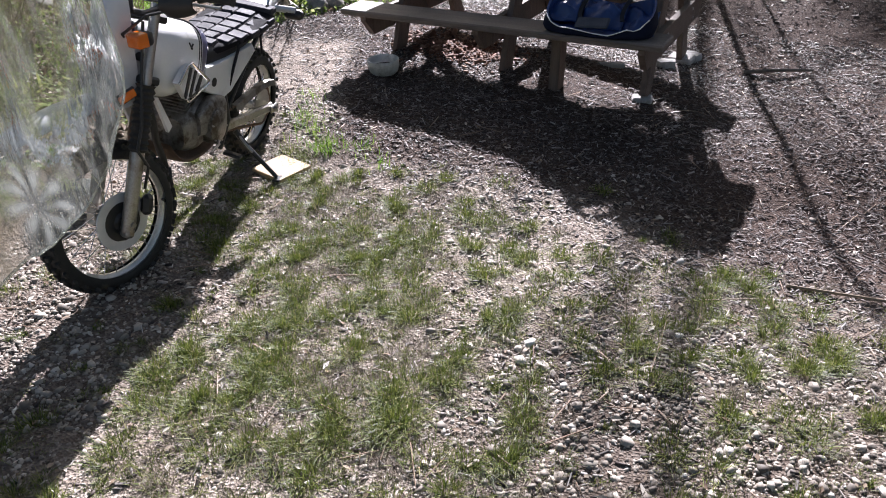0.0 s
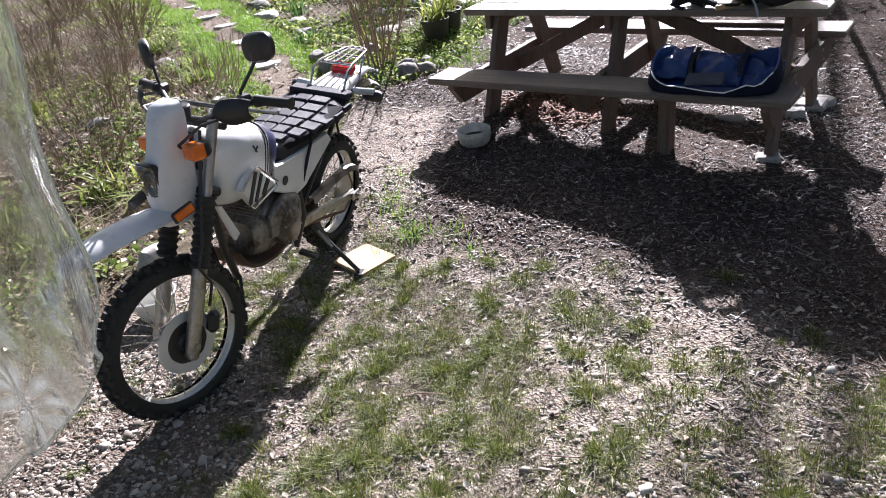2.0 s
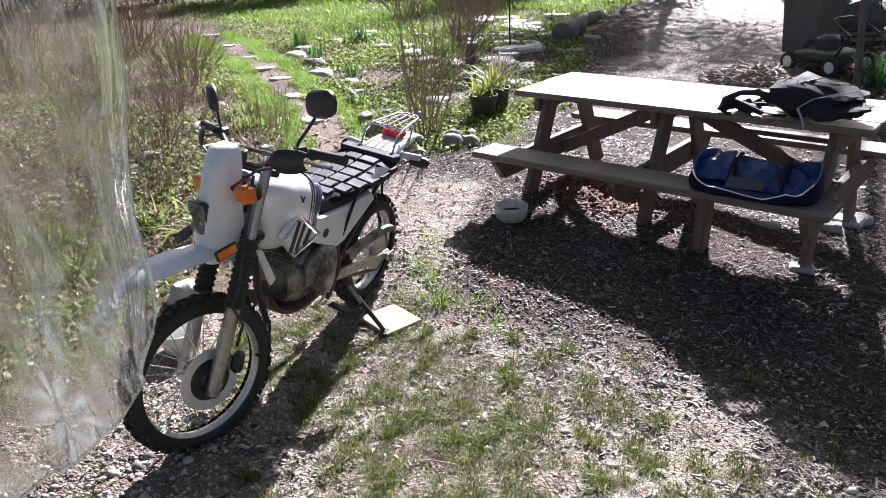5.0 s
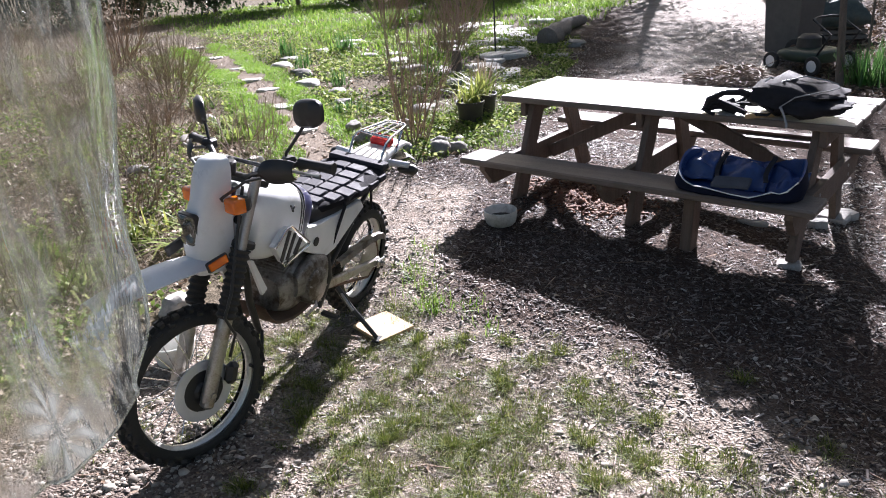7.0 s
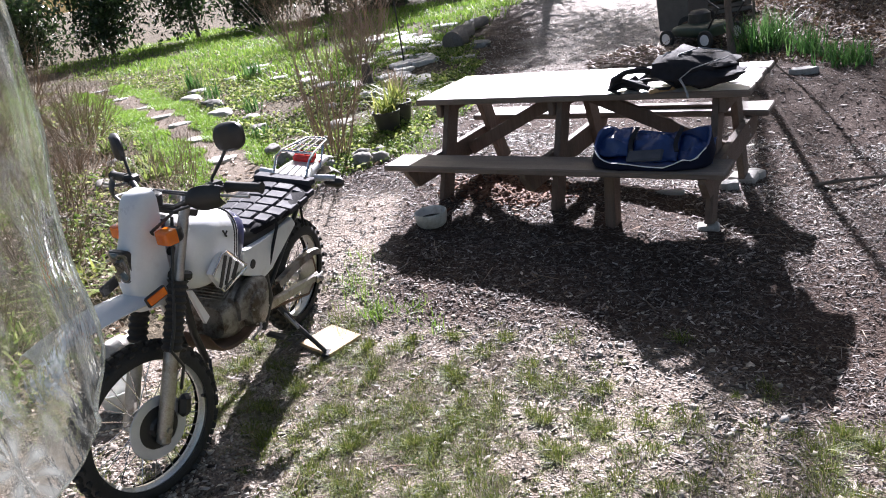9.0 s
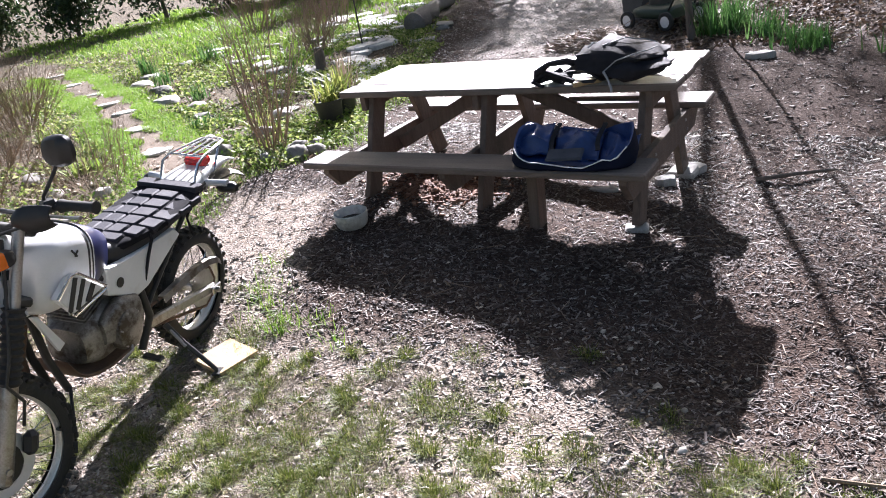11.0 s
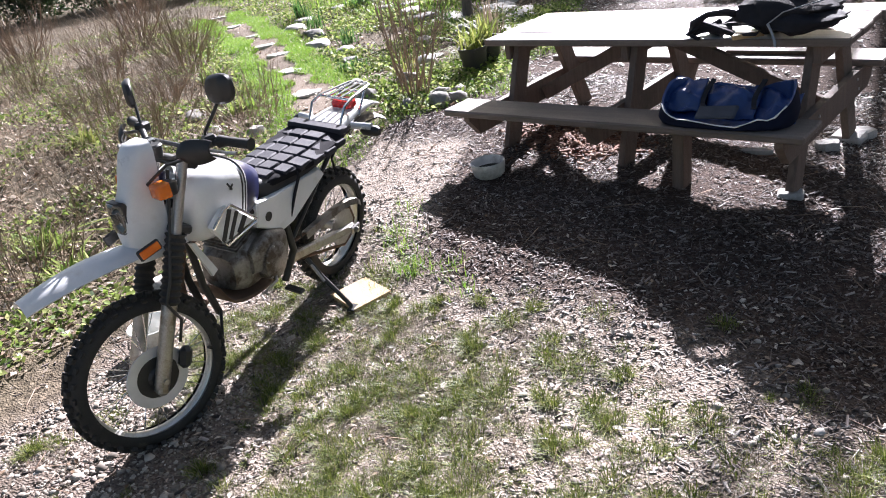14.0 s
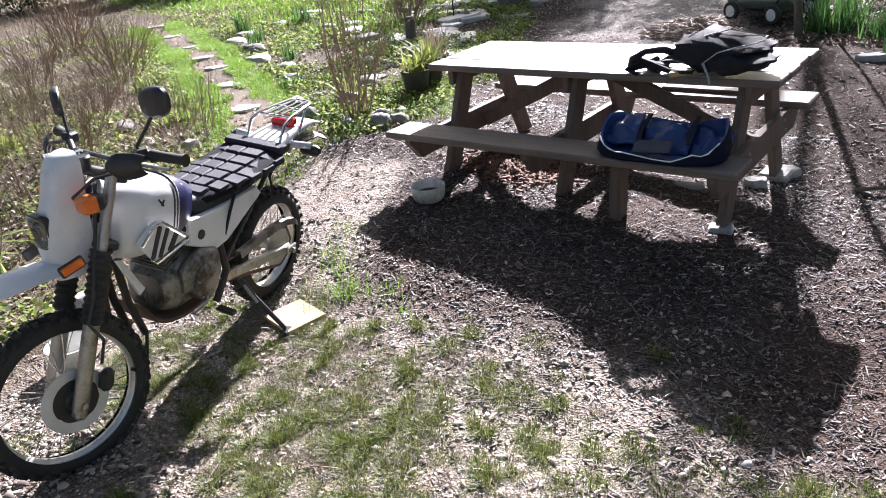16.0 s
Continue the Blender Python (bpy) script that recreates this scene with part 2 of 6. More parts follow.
M_FLAG = mat("pale_flagstone", (0.36, 0.335, 0.30), (0.62, 0.59, 0.545), 0.7, scale=9, bump=0.6, fine=60, dirt=(0.15, 0.135, 0.10), dirt_at=(0.58, 0.78))
M_TARP = mat("faded_tarpaulin", (0.035, 0.05, 0.045), (0.085, 0.105, 0.095), 0.6, scale=9, bump=0.7, fine=40, dirt=(0.10, 0.08, 0.055), dirt_at=(0.55, 0.75))
M_ROCK = mat("mossy_rock", (0.13, 0.12, 0.105), (0.31, 0.29, 0.26), 0.85, scale=8, bump=0.8, fine=50, dirt=(0.05, 0.06, 0.025), dirt_at=(0.52, 0.68))
M_BLOCK = mat("concrete", (0.26, 0.25, 0.235), (0.40, 0.385, 0.36), 0.85, scale=20, bump=0.6, fine=120)
M_POT = mat("black_pot_plastic", (0.014, 0.014, 0.014), (0.03, 0.03, 0.028), 0.5, bump=0.05, dirt=(0.09, 0.075, 0.05), dirt_at=(0.58, 0.75))
M_SOIL = mat("potting_soil", (0.02, 0.015, 0.01), (0.06, 0.045, 0.03), 0.95, scale=60, bump=1.0, fine=200)
M_BARK = mat("tree_bark", (0.07, 0.055, 0.045), (0.17, 0.14, 0.115), 0.9, scale=14, bump=1.0, fine=60, stretch=(3, 3, 0.6))
M_TWIG = island_mat("shrub_stems", [(0.0, (0.15, 0.095, 0.065)), (0.5, (0.28, 0.195, 0.14)), (1.0, (0.42, 0.33, 0.255))], 0.6)
M_STRAW = island_mat("dry_stalks", [(0.0, (0.13, 0.095, 0.065)), (0.5, (0.26, 0.20, 0.14)), (1.0, (0.44, 0.36, 0.265))], 0.8, 0.25)
M_LOG = mat("bleached_log", (0.10, 0.09, 0.08), (0.24, 0.215, 0.19), 0.85, scale=10, bump=0.9, fine=60, stretch=(1, 6, 6))
M_GREENPAINT = mat("green_painted_metal", (0.012, 0.028, 0.016), (0.024, 0.045, 0.027), 0.5, bump=0.05)
M_GREYPLASTIC = mat("grey_plastic", (0.07, 0.07, 0.068), (0.12, 0.115, 0.11), 0.55, bump=0.1)
M_CHIPS = island_mat("wood_chips", [(0.0, (0.028, 0.019, 0.016)), (0.35, (0.075, 0.055, 0.047)), (0.7, (0.15, 0.115, 0.10)), (0.93, (0.29, 0.24, 0.215)), (1.0, (0.48, 0.43, 0.39))], 0.65, 0.0, 0.35)
# Pale lawn debris; also carries the sun's sheen on mulch as colour.
M_CHIPS_PALE = island_mat("pale_sunlit_chips", [(0.0, (0.05, 0.04, 0.033)), (0.35, (0.15, 0.124, 0.108)), (0.7, (0.29, 0.252, 0.226)), (1.0, (0.60, 0.555, 0.51))], 0.6, 0.0, 0.4)
M_CHIPS2 = island_mat("red_wood_chips", [(0.0, (0.06, 0.025, 0.015)), (0.6, (0.16, 0.075, 0.045)), (1.0, (0.28, 0.16, 0.11))], 0.8)
M_CHIPS_DRIVE = island_mat("drive_chips", [(0.0, (0.16, 0.135, 0.115)), (0.4, (0.28, 0.24, 0.21)), (0.75, (0.40, 0.355, 0.32)), (1.0, (0.62, 0.57, 0.53))], 0.6, 0.0, 0.4)
M_PEBBLE = island_mat("pebbles", [(0.0, (0.10, 0.084, 0.068)), (0.3, (0.22, 0.188, 0.155)), (0.7, (0.37, 0.325, 0.27)), (0.95, (0.50, 0.45, 0.385)), (1.0, (0.70, 0.66, 0.60))], 0.7, 0.0, 0.3)
M_LEAFLITTER = island_mat("fallen_leaves", [(0.0, (0.16, 0.10, 0.06)), (0.5, (0.38, 0.29, 0.21)), (1.0, (0.70, 0.62, 0.52))], 0.7, 0.2)
M_PALELEAF = island_mat("bleached_leaves", [(0.0, (0.42, 0.37, 0.30)), (1.0, (0.74, 0.70, 0.62))], 0.6, 0.2)
M_WOODLITTER = island_mat("woodland_leaves", [(0.0, (0.06, 0.038, 0.024)), (0.6, (0.15, 0.098, 0.066)), (1.0, (0.34, 0.26, 0.19))], 0.7, 0.2)
M_GRASS = island_mat("grass_blades", [(0.0, (0.045, 0.066, 0.016)), (0.45, (0.12, 0.16, 0.032)), (0.8, (0.23, 0.27, 0.055)), (1.0, (0.38, 0.36, 0.15))], 0.5, 0.35, 0.3)
M_DEADGRASS = island_mat("dead_grass", [(0.0, (0.09, 0.072, 0.05)), (0.5, (0.20, 0.165, 0.12)), (0.9, (0.33, 0.285, 0.22)), (1.0, (0.52, 0.47, 0.38))], 0.8, 0.2, 0.2)
M_VERGE = island_mat("verge_grass", [(0.0, (0.13, 0.26, 0.025)), (0.6, (0.23, 0.39, 0.05)), (1.0, (0.36, 0.47, 0.11))], 0.5, 0.5)
M_GRASS2 = island_mat("lush_grass", [(0.0, (0.09, 0.19, 0.022)), (0.6, (0.19, 0.33, 0.04)), (1.0, (0.34, 0.44, 0.10))], 0.5, 0.5)
M_COVER = island_mat("groundcover_leaves", [(0.0, (0.05, 0.10, 0.02)), (0.4, (0.17, 0.25, 0.05)), (0.8, (0.32, 0.38, 0.11)), (1.0, (0.46, 0.45, 0.22))], 0.6, 0.5, 0.2)
M_IRIS = island_mat("strap_leaves", [(0.0, (0.03, 0.09, 0.02)), (0.6, (0.06, 0.15, 0.035)), (1.0, (0.13, 0.23, 0.07))], 0.4, 0.4, 0.5)
M_YELLOW = island_mat("yellow_green_leaves", [(0.0, (0.11, 0.16, 0.03)), (0.5, (0.21, 0.26, 0.055)), (1.0, (0.38, 0.38, 0.12))], 0.45, 0.5)
M_EVERGREEN = island_mat("evergreen_leaves", [(0.0, (0.012, 0.03, 0.01)), (0.6, (0.03, 0.06, 0.018)), (1.0, (0.06, 0.10, 0.03))], 0.4, 0.25, 0.5)


M_LENS = mat("headlight_glass", (0.02, 0.026, 0.022), (0.05, 0.058, 0.05), 0.08, bump=0.02, coat=1.0, spec=0.8, grain=0.05)


def clear_film():
    """Creased clear film: mostly see-through, milky in upright streaks, with sharp glints."""
    m, nt, n, l, b = nodes_of("clear_film")
    tc = n.new("ShaderNodeTexCoord")
    mp = n.new("ShaderNodeMapping")
    mp.inputs["Scale"].default_value = (9, 9, 1.5)
    l.new(tc.outputs["Object"], mp.inputs[0])
    soft, fine = noise_node(nt, mp.outputs[0], 2.2, 3, 0.5), noise_node(nt, mp.outputs[0], 9, 3, 0.5)
    soft.inputs["Distortion"].default_value = 0.8
    b.inputs["Base Color"].default_value = (0.20, 0.215, 0.20, 1)
    b.inputs["Roughness"].default_value = 0.08
    b.inputs["Specular IOR Level"].default_value = 0.8
    bp = n.new("ShaderNodeBump")
    bp.inputs["Strength"].default_value, bp.inputs["Distance"].default_value = 0.6, 0.02
    l.new(fine.outputs[0], bp.inputs["Height"])
    l.new(bp.outputs[0], b.inputs["Normal"])
    tl = n.new("ShaderNodeBsdfTranslucent")
    tl.inputs[0].default_value = (0.23, 0.245, 0.23, 1)
    half = n.new("ShaderNodeMixShader")
    half.inputs[0].default_value = 0.35
    l.new(b.outputs[0], half.inputs[1])
    l.new(tl.outputs[0], half.inputs[2])
    clear = n.new("ShaderNodeBsdfTransparent")
    clear.inputs[0].default_value = (0.95, 0.97, 0.96, 1)
    blur = n.new("ShaderNodeBsdfRefraction")
    blur.inputs["IOR"].default_value, blur.inputs["Roughness"].default_value = 1.12, 0.14
    blur.inputs["Color"].default_value = (0.82, 0.85, 0.82, 1)
    l.new(bp.outputs[0], blur.inputs["Normal"])
    through = n.new("ShaderNodeMixShader")
    l.new(ramp_node(nt, soft.outputs[0], [(0.38, (0.35, 0.35, 0.35)), (0.6, (0.9, 0.9, 0.9))]).outputs[0], through.inputs[0])
    l.new(clear.outputs[0], through.inputs[1])
    l.new(blur.outputs[0], through.inputs[2])
    haze = ramp_node(nt, soft.outputs[0], [(0.38, (0.04, 0.04, 0.04)), (0.47, (0.08, 0.08, 0.08)), (0.52, (0.27, 0.27, 0.27)), (0.56, (0.09, 0.09, 0.09)), (0.64, (0.38, 0.38, 0.38))])
    mx = n.new("ShaderNodeMixShader")
    # Painted petal haze that imitates a bottle's moulded base.
    petal_haze = n.new("ShaderNodeAttribute")
    petal_haze.attribute_name = "petal_haze"
    both = n.new("ShaderNodeMath")
    both.operation = "MAXIMUM"
    l.new(haze.outputs[0], both.inputs[0])
    l.new(petal_haze.outputs["Fac"], both.inputs[1])
    l.new(both.outputs[0], mx.inputs[0])
    l.new(through.outputs[0], mx.inputs[1])
    l.new(half.outputs[0], mx.inputs[2])
    l.new(mx.outputs[0], n["Material Output"].inputs[0])
    return m


M_FILM = clear_film()


# ---- ground ----
RNG = np.random.default_rng(11)


def step(v, a, b):
    t = np.clip((v - a) / (b - a), 0, 1)
    return t * t * (3 - 2 * t)


def height(x, y):
    """The ground's height: a low bank under the table that falls away to the east, soft lumps, and beds that rise a little."""
    x, y = np.asarray(x, float), np.asarray(y, float)
    z = 0.010 * np.sin(1.9 * x + 0.7) * np.cos(1.6 * y - 0.4) + 0.006 * np.sin(4.7 * x - 2.1 * y) + 0.004 * np.sin(7.3 * y + 3.1 * x + 1.0)
    bed = np.clip((-0.9 - x) / 2.5, 0, 1) * np.clip((y + 1.0) / 2.0, 0, 1)
    rise = 0.115 * step(y, -2.1, -1.0) - 0.075 * np.clip(x - 0.3, 0, 1.6) * step(y, -2.0, -1.0) * (1 - step(y, 0.8, 3.2)) - 0.085 * step(x, 1.95, 2.6) * step(y, -2.3, -1.2) * (1 - step(y, 0.4, 2.5)) - 0.045 * step(x, 1.45, 1.85) * step(y, -2.7, -1.9) * (1 - step(y, -1.2, -0.5))
    rise = rise + 0.038 * step(x, 0.7, 1.2) * (1 - step(x, 1.8, 2.3)) * step(y, -1.2, -0.7) * (1 - step(y, 0.1, 0.6))
    return z + rise + bed * (0.05 + 0.035 * np.sin(2.3 * x + 1.1) * np.sin(2.9 * y)) - 0.004


def hz(x, y):
    return float(height(x, y))


PATH_LINE = [(-0.6, -1.2), (-1.5, -0.1), (-2.45, 0.52), (-3.4, 1.15), (-4.2, 1.68), (-5.1, 2.22), (-6.2, 2.92), (-7.4, 3.55), (-8.9, 4.4), (-11.0, 5.2)]


def path_distance(x, y):
    x, y = np.asarray(x, float), np.asarray(y, float)
    best = np.full(np.shape(x), 99.0)
    for (ax, ay), (bx, by) in zip(PATH_LINE, PATH_LINE[1:]):
        dx, dy = bx - ax, by - ay
        t = np.clip(((x - ax) * dx + (y - ay) * dy) / (dx * dx + dy * dy), 0, 1)
        best = np.minimum(best, np.hypot(x - ax - t * dx, y - ay - t * dy))
    return best


def wobble(x, y):
    return 0.16 * np.sin(2.1 * x + 1.3 * y) + 0.10 * np.sin(4.4 * y - 3.1 * x + 2.0) + 0.05 * np.sin(9.0 * x + 7.0 * y)


def garden(x, y):
    """1 in the planted beds, 0 on the mulched yard."""
    w = wobble(x, y)
    edge = np.where(y < -0.4, -0.85 - 0.25 * (y + 0.4) * (y < -0.4), np.where(y < 0.9, -0.85 + 0.2 * (y + 0.4), -0.6 - 0.33 * (y - 0.9)))
    edge = np.where(y < -1.2, -0.65 + 0.35 * np.clip(-1.2 - y, 0, 3) * 0.2, edge)
    return step(edge + w - x, -0.12, 0.22)


def lawn(x, y):
    """1 on the pale, thinly grassed ground in front of the mulch."""
    w = wobble(x, y)
    line = -1.50 - 0.10 * np.clip(x - 0.5, -1, 3) + 1.4 * step(0.65 - x, 0.0, 0.9)
    return step(line + 0.5 * w - y, -0.15, 0.35) * (1 - garden(x, y)) * (1 - 0.55 * step(x + w, 1.9, 2.8))


def gravel(x, y):
    """1 where the yard's gravel lies bare: east of the lawn, and along its southern edge."""
    w = wobble(x, y)
    east = step(-y + 0.3 * w, 2.1, 2.9) * step(x + 0.4 * w, 1.7, 2.4)
    south = step(-y + 0.4 * w, 2.5, 2.9) * step(1.15 - x + 0.3 * w, 0, 0.5)
    return np.clip(east + south, 0, 1) * (1 - garden(x, y))


def drive_edge(y):
    """Where the pale drive ends and the woodland floor begins."""
    return 0.55 + 0.36 * np.clip(5.2 - y, 0, 9)


def axis_steps(lo, hi, d, far):
    mid = np.arange(lo, hi + d / 2, d)
    out, s, p = [], d, hi
    while p < far:
        s *= 1.22
        p += s
        out.append(p)
    back, s, p = [], d, lo
    while p > -far:
        s *= 1.22
        p -= s
        back.append(p)
    return np.array(back[::-1] + list(mid) + out)


def build_ground():
    gx, gy = axis_steps(-5.0, 4.2, 0.05, 70), axis_steps(-5.0, 5.0, 0.05, 70)
    xx, yy = np.meshgrid(gx, gy)
    zz = height(xx, yy) + 0.004 * RNG.standard_normal(xx.shape)
    nx, ny = len(gx), len(gy)
    i = np.arange(nx - 1)[None, :] + nx * np.arange(ny - 1)[:, None]
    quads = np.stack([i, i + 1, i + 1 + nx, i + nx], -1).reshape(-1, 4)
    me = bpy.data.meshes.new("ground")
    me.from_pydata(np.stack([xx, yy, zz], -1).reshape(-1, 3).tolist(), [], quads.tolist())
    for name, values in (("bed", garden(xx, yy)), ("lawn", lawn(xx, yy)), ("gravel", gravel(xx, yy)), ("path", 1 - step(path_distance(xx, yy) + 0.4 * wobble(xx * 2, yy * 2), 0.08, 0.20)),
                         ("drive", step(yy, 2.6, 5.0) * step(xx + 0.33 * (yy - 4) + wobble(xx, yy), -1.3, -0.7) * step(drive_edge(yy) - xx + 0.5 * wobble(xx, yy), -0.2, 0.2))):
        a = me.attributes.new(name, "FLOAT", "POINT")
        a.data.foreach_set("value", values.ravel().astype(np.float32))
    me.polygons.foreach_set("use_smooth", [True] * len(me.polygons))
    m, nt, n, l, b = nodes_of("earth_and_mulch")
    tc = n.new("ShaderNodeTexCoord")
    co = tc.outputs["Object"]
    big, mid, fine = noise_node(nt, co, 1.7, 5), noise_node(nt, co, 22, 6, 0.7), noise_node(nt, co, 120, 5, 0.7)
    vor = n.new("ShaderNodeTexVoronoi")
    vor.inputs["Scale"].default_value = 105
    l.new(co, vor.inputs["Vector"])
    cell = n.new("ShaderNodeSeparateColor")
    l.new(vor.outputs["Color"], cell.inputs[0])

    def attr(name):
        a = n.new("ShaderNodeAttribute")
        a.attribute_name = name
        return a.outputs["Fac"]

    mulch = ramp_node(nt, cell.outputs[0], [(0.0, (0.035, 0.023, 0.018)), (0.5, (0.07, 0.047, 0.037)), (0.85, (0.12, 0.086, 0.07)), (1.0, (0.22, 0.172, 0.145))]).outputs[0]
    mulch = mixc(nt, ramp_node(nt, mid.outputs[0], [(0.42, (0, 0, 0)), (0.66, (1, 1, 1))]).outputs[0], mulch, (0.055, 0.036, 0.028))
    dry = ramp_node(nt, cell.outputs[1], [(0.0, (0.13, 0.104, 0.085)), (0.5, (0.285, 0.242, 0.204)), (1.0, (0.50, 0.442, 0.382))]).outputs[0]
    dry = mixc(nt, ramp_node(nt, mid.outputs[0], [(0.45, (0, 0, 0)), (0.7, (1, 1, 1))]).outputs[0], dry, (0.285, 0.23, 0.186))
    bed = ramp_node(nt, mid.outputs[0], [(0.3, (0.04, 0.034, 0.022)), (0.5, (0.11, 0.088, 0.058)), (0.7, (0.27, 0.222, 0.16))]).outputs[0]
    dirt = ramp_node(nt, fine.outputs[0], [(0.3, (0.135, 0.105, 0.08)), (0.7, (0.29, 0.24, 0.19))]).outputs[0]
    grit = ramp_node(nt, cell.outputs[2], [(0.0, (0.20, 0.17, 0.145)), (0.6, (0.35, 0.31, 0.275)), (1.0, (0.56, 0.51, 0.47))]).outputs[0]
    col = mixc(nt, attr("lawn"), mulch, dry)
    col = mixc(nt, attr("gravel"), col, mixc(nt, 0.4, mulch, dry))
    col = mixc(nt, attr("drive"), col, grit)
    col = mixc(nt, attr("bed"), col, bed)
    col = mixc(nt, attr("path"), col, dirt)
    col = mixc(nt, 0.55, col, ramp_node(nt, big.outputs[0], [(0.34, (0.42, 0.40, 0.38)), (0.5, (0.85, 0.84, 0.83)), (0.66, (1, 1, 1))]).outputs[0], "MULTIPLY")
    l.new(col, b.inputs["Base Color"])
    b.inputs["Roughness"].default_value, b.inputs["Specular IOR Level"].default_value = 0.95, 0.15
    bp = n.new("ShaderNodeBump")
    bp.inputs["Strength"].default_value, bp.inputs["Distance"].default_value = 0.7, 0.010
    add = n.new("ShaderNodeMath")
    add.operation = "ADD"
    l.new(vor.outputs["Distance"], add.inputs[0])
    l.new(mid.outputs[0], add.inputs[1])
    l.new(add.outputs[0], bp.inputs["Height"])
    l.new(bp.outputs[0], b.inputs["Normal"])
    me.materials.append(m)
    return tagged(new("ground", me), label="mulched yard with thin lawn, beds and a dirt path", category="ground", kind="structure")


build_ground()


# ---- picnic table ----
TABLE = pose(0.057, -0.118, 0, 0, 0, -3.95)
TOP_Z, BENCH_Z = 0.752, 0.455


def on_table(x, y, z=0.0, rz=0.0):
    return TABLE @ pose(x, y, z, 0, 0, rz)


def table_ground(x, y):
    q = TABLE @ Vector((x, y, 0))
    return hz(q.x, q.y)


def picnic_table():
    t = thing("picnic_table", TABLE, "weathered grey wooden picnic table with attached benches on mulch", "table")
    L, wide = 2.076, 0.70
    board = wide / 4
    for k in range(4):
        ob = part("tabletop_board", Kit().box((L / 2 + 0.006 * math.sin(k * 2.3), (k + 0.5) * board, TOP_Z - 0.019 + 0.001 * (k % 2)), (L, board - 0.006, 0.038), ch=0.006), M_TOP, t, "grey board, sun glare coloured into its top and shade into its edges")
        # Light painted in: sunlit tone on tops, shaded tone on edges and undersides.
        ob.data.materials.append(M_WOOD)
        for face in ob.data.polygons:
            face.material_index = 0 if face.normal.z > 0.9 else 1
    for y in (-0.335, 0.835):
        part("bench_plank", Kit().box((L / 2 - 0.02, y, BENCH_Z - 0.019), (L - 0.02, 0.235, 0.038), ch=0.008), M_WOOD, t)
    for x, side in ((0.19, -1), (0.985, -1), (1.89, 1)):
        for y0, y1 in ((0.15, -0.10), (0.50, 0.78)):
            low = table_ground(x, y1) + (0.03 if x > 1.8 else -0.02)
            part("leg", Kit().beam((x, y0, TOP_Z - 0.038), (x, y1, low), 0.125, 0.04), M_WOODLEG, t)
        xs = x + side * 0.042
        part("cleat", Kit().box((xs, wide / 2, TOP_Z - 0.083), (0.038, wide - 0.07, 0.09), ch=0.004), M_WOODLEG, t)
        b = BENCH_Z - 0.038
        ys = [(-0.43, b), (0.93, b), (0.93, b - 0.03), (0.84, b - 0.135), (-0.34, b - 0.135), (-0.43, b - 0.03)]
        kit = Kit().loft([[Vector((xs - 0.019, y, z)) for y, z in ys], [Vector((xs + 0.019, y, z)) for y, z in ys]])
        part("bench_support", kit, M_WOODLEG, t)
        for y, z in ((0.04, b - 0.04), (0.0, b - 0.10), (0.63, b - 0.04), (0.66, b - 0.10)):
            part("bolt", Kit().lathe([(0, 0.006), (0.008, 0.005), (0.009, 0)], (xs + side * 0.019, y, z), "x", 8), M_STEEL, t)
    part("brace", Kit().beam((0.90, 0.33, TOP_Z - 0.07), (0.18, 0.33, BENCH_Z - 0.13), 0.085, 0.038, (0, 1, 0)), M_WOODLEG, t)
    part("brace", Kit().beam((1.07, 0.33, TOP_Z - 0.07), (1.89, 0.33, BENCH_Z - 0.13), 0.085, 0.038, (0, 1, 0)), M_WOODLEG, t)
    part("prop_post", Kit().beam((1.40, -0.24, BENCH_Z - 0.04), (1.395, -0.26, table_ground(1.395, -0.26) - 0.02), 0.10, 0.06), M_WOODLEG, t, "short prop under the bench")
    return t


picnic_table()
stone_block = lambda name, label, x, y, s, rz, material, cat: tagged(part(name, rough_block(s, rz, x, y), material), label=label, category=cat)


def lump(rx, ry, rz_, seed, n=10, m=14, rough=0.22, flat=0.0):
    """An uneven stone: a sphere pushed about by noise, cut flat underneath."""
    kit, rings = Kit(), []
    for i in range(n + 1):
        a = math.pi * i / n
        ring = []
        for k in range(m):
            b = 2 * math.pi * k / m
            d = Vector((math.sin(a) * math.cos(b), math.sin(a) * math.sin(b), math.cos(a)))
            s = 1 + rough * (noise.noise(d * 1.7 + Vector((seed, 3, 1))) * 1.6 + 0.5 * noise.noise(d * 4.1 + Vector((seed, 7, 2))))
            p = Vector((d.x * rx * s, d.y * ry * s, max(d.z * rz_ * s, -rz_ * 0.35)))
            if flat:
                p.z = min(p.z, rz_ * flat * (1 + 0.08 * noise.noise(d * 3 + Vector((seed, 0, 0)))))
            ring.append(p)
        rings.append(ring)
    return kit.loft(rings, cap=False)


def rough_block(s, rz, x, y):
    kit = Kit().box((0, 0, s[2] / 2), s, (1.5, -1, rz), 0.012)
    return kit.turn(Matrix.Translation((x, y, hz(x, y) - 0.012)))


stone_block("paver_block", "pale concrete paver block under the table leg", 1.925, -0.35, (0.12, 0.09, 0.04), 12, M_BLOCK, "block")
stone_block("paver_block", "pale concrete paver block under the table leg", 1.995, 0.53, (0.17, 0.14, 0.05), -8, M_BLOCK, "block")


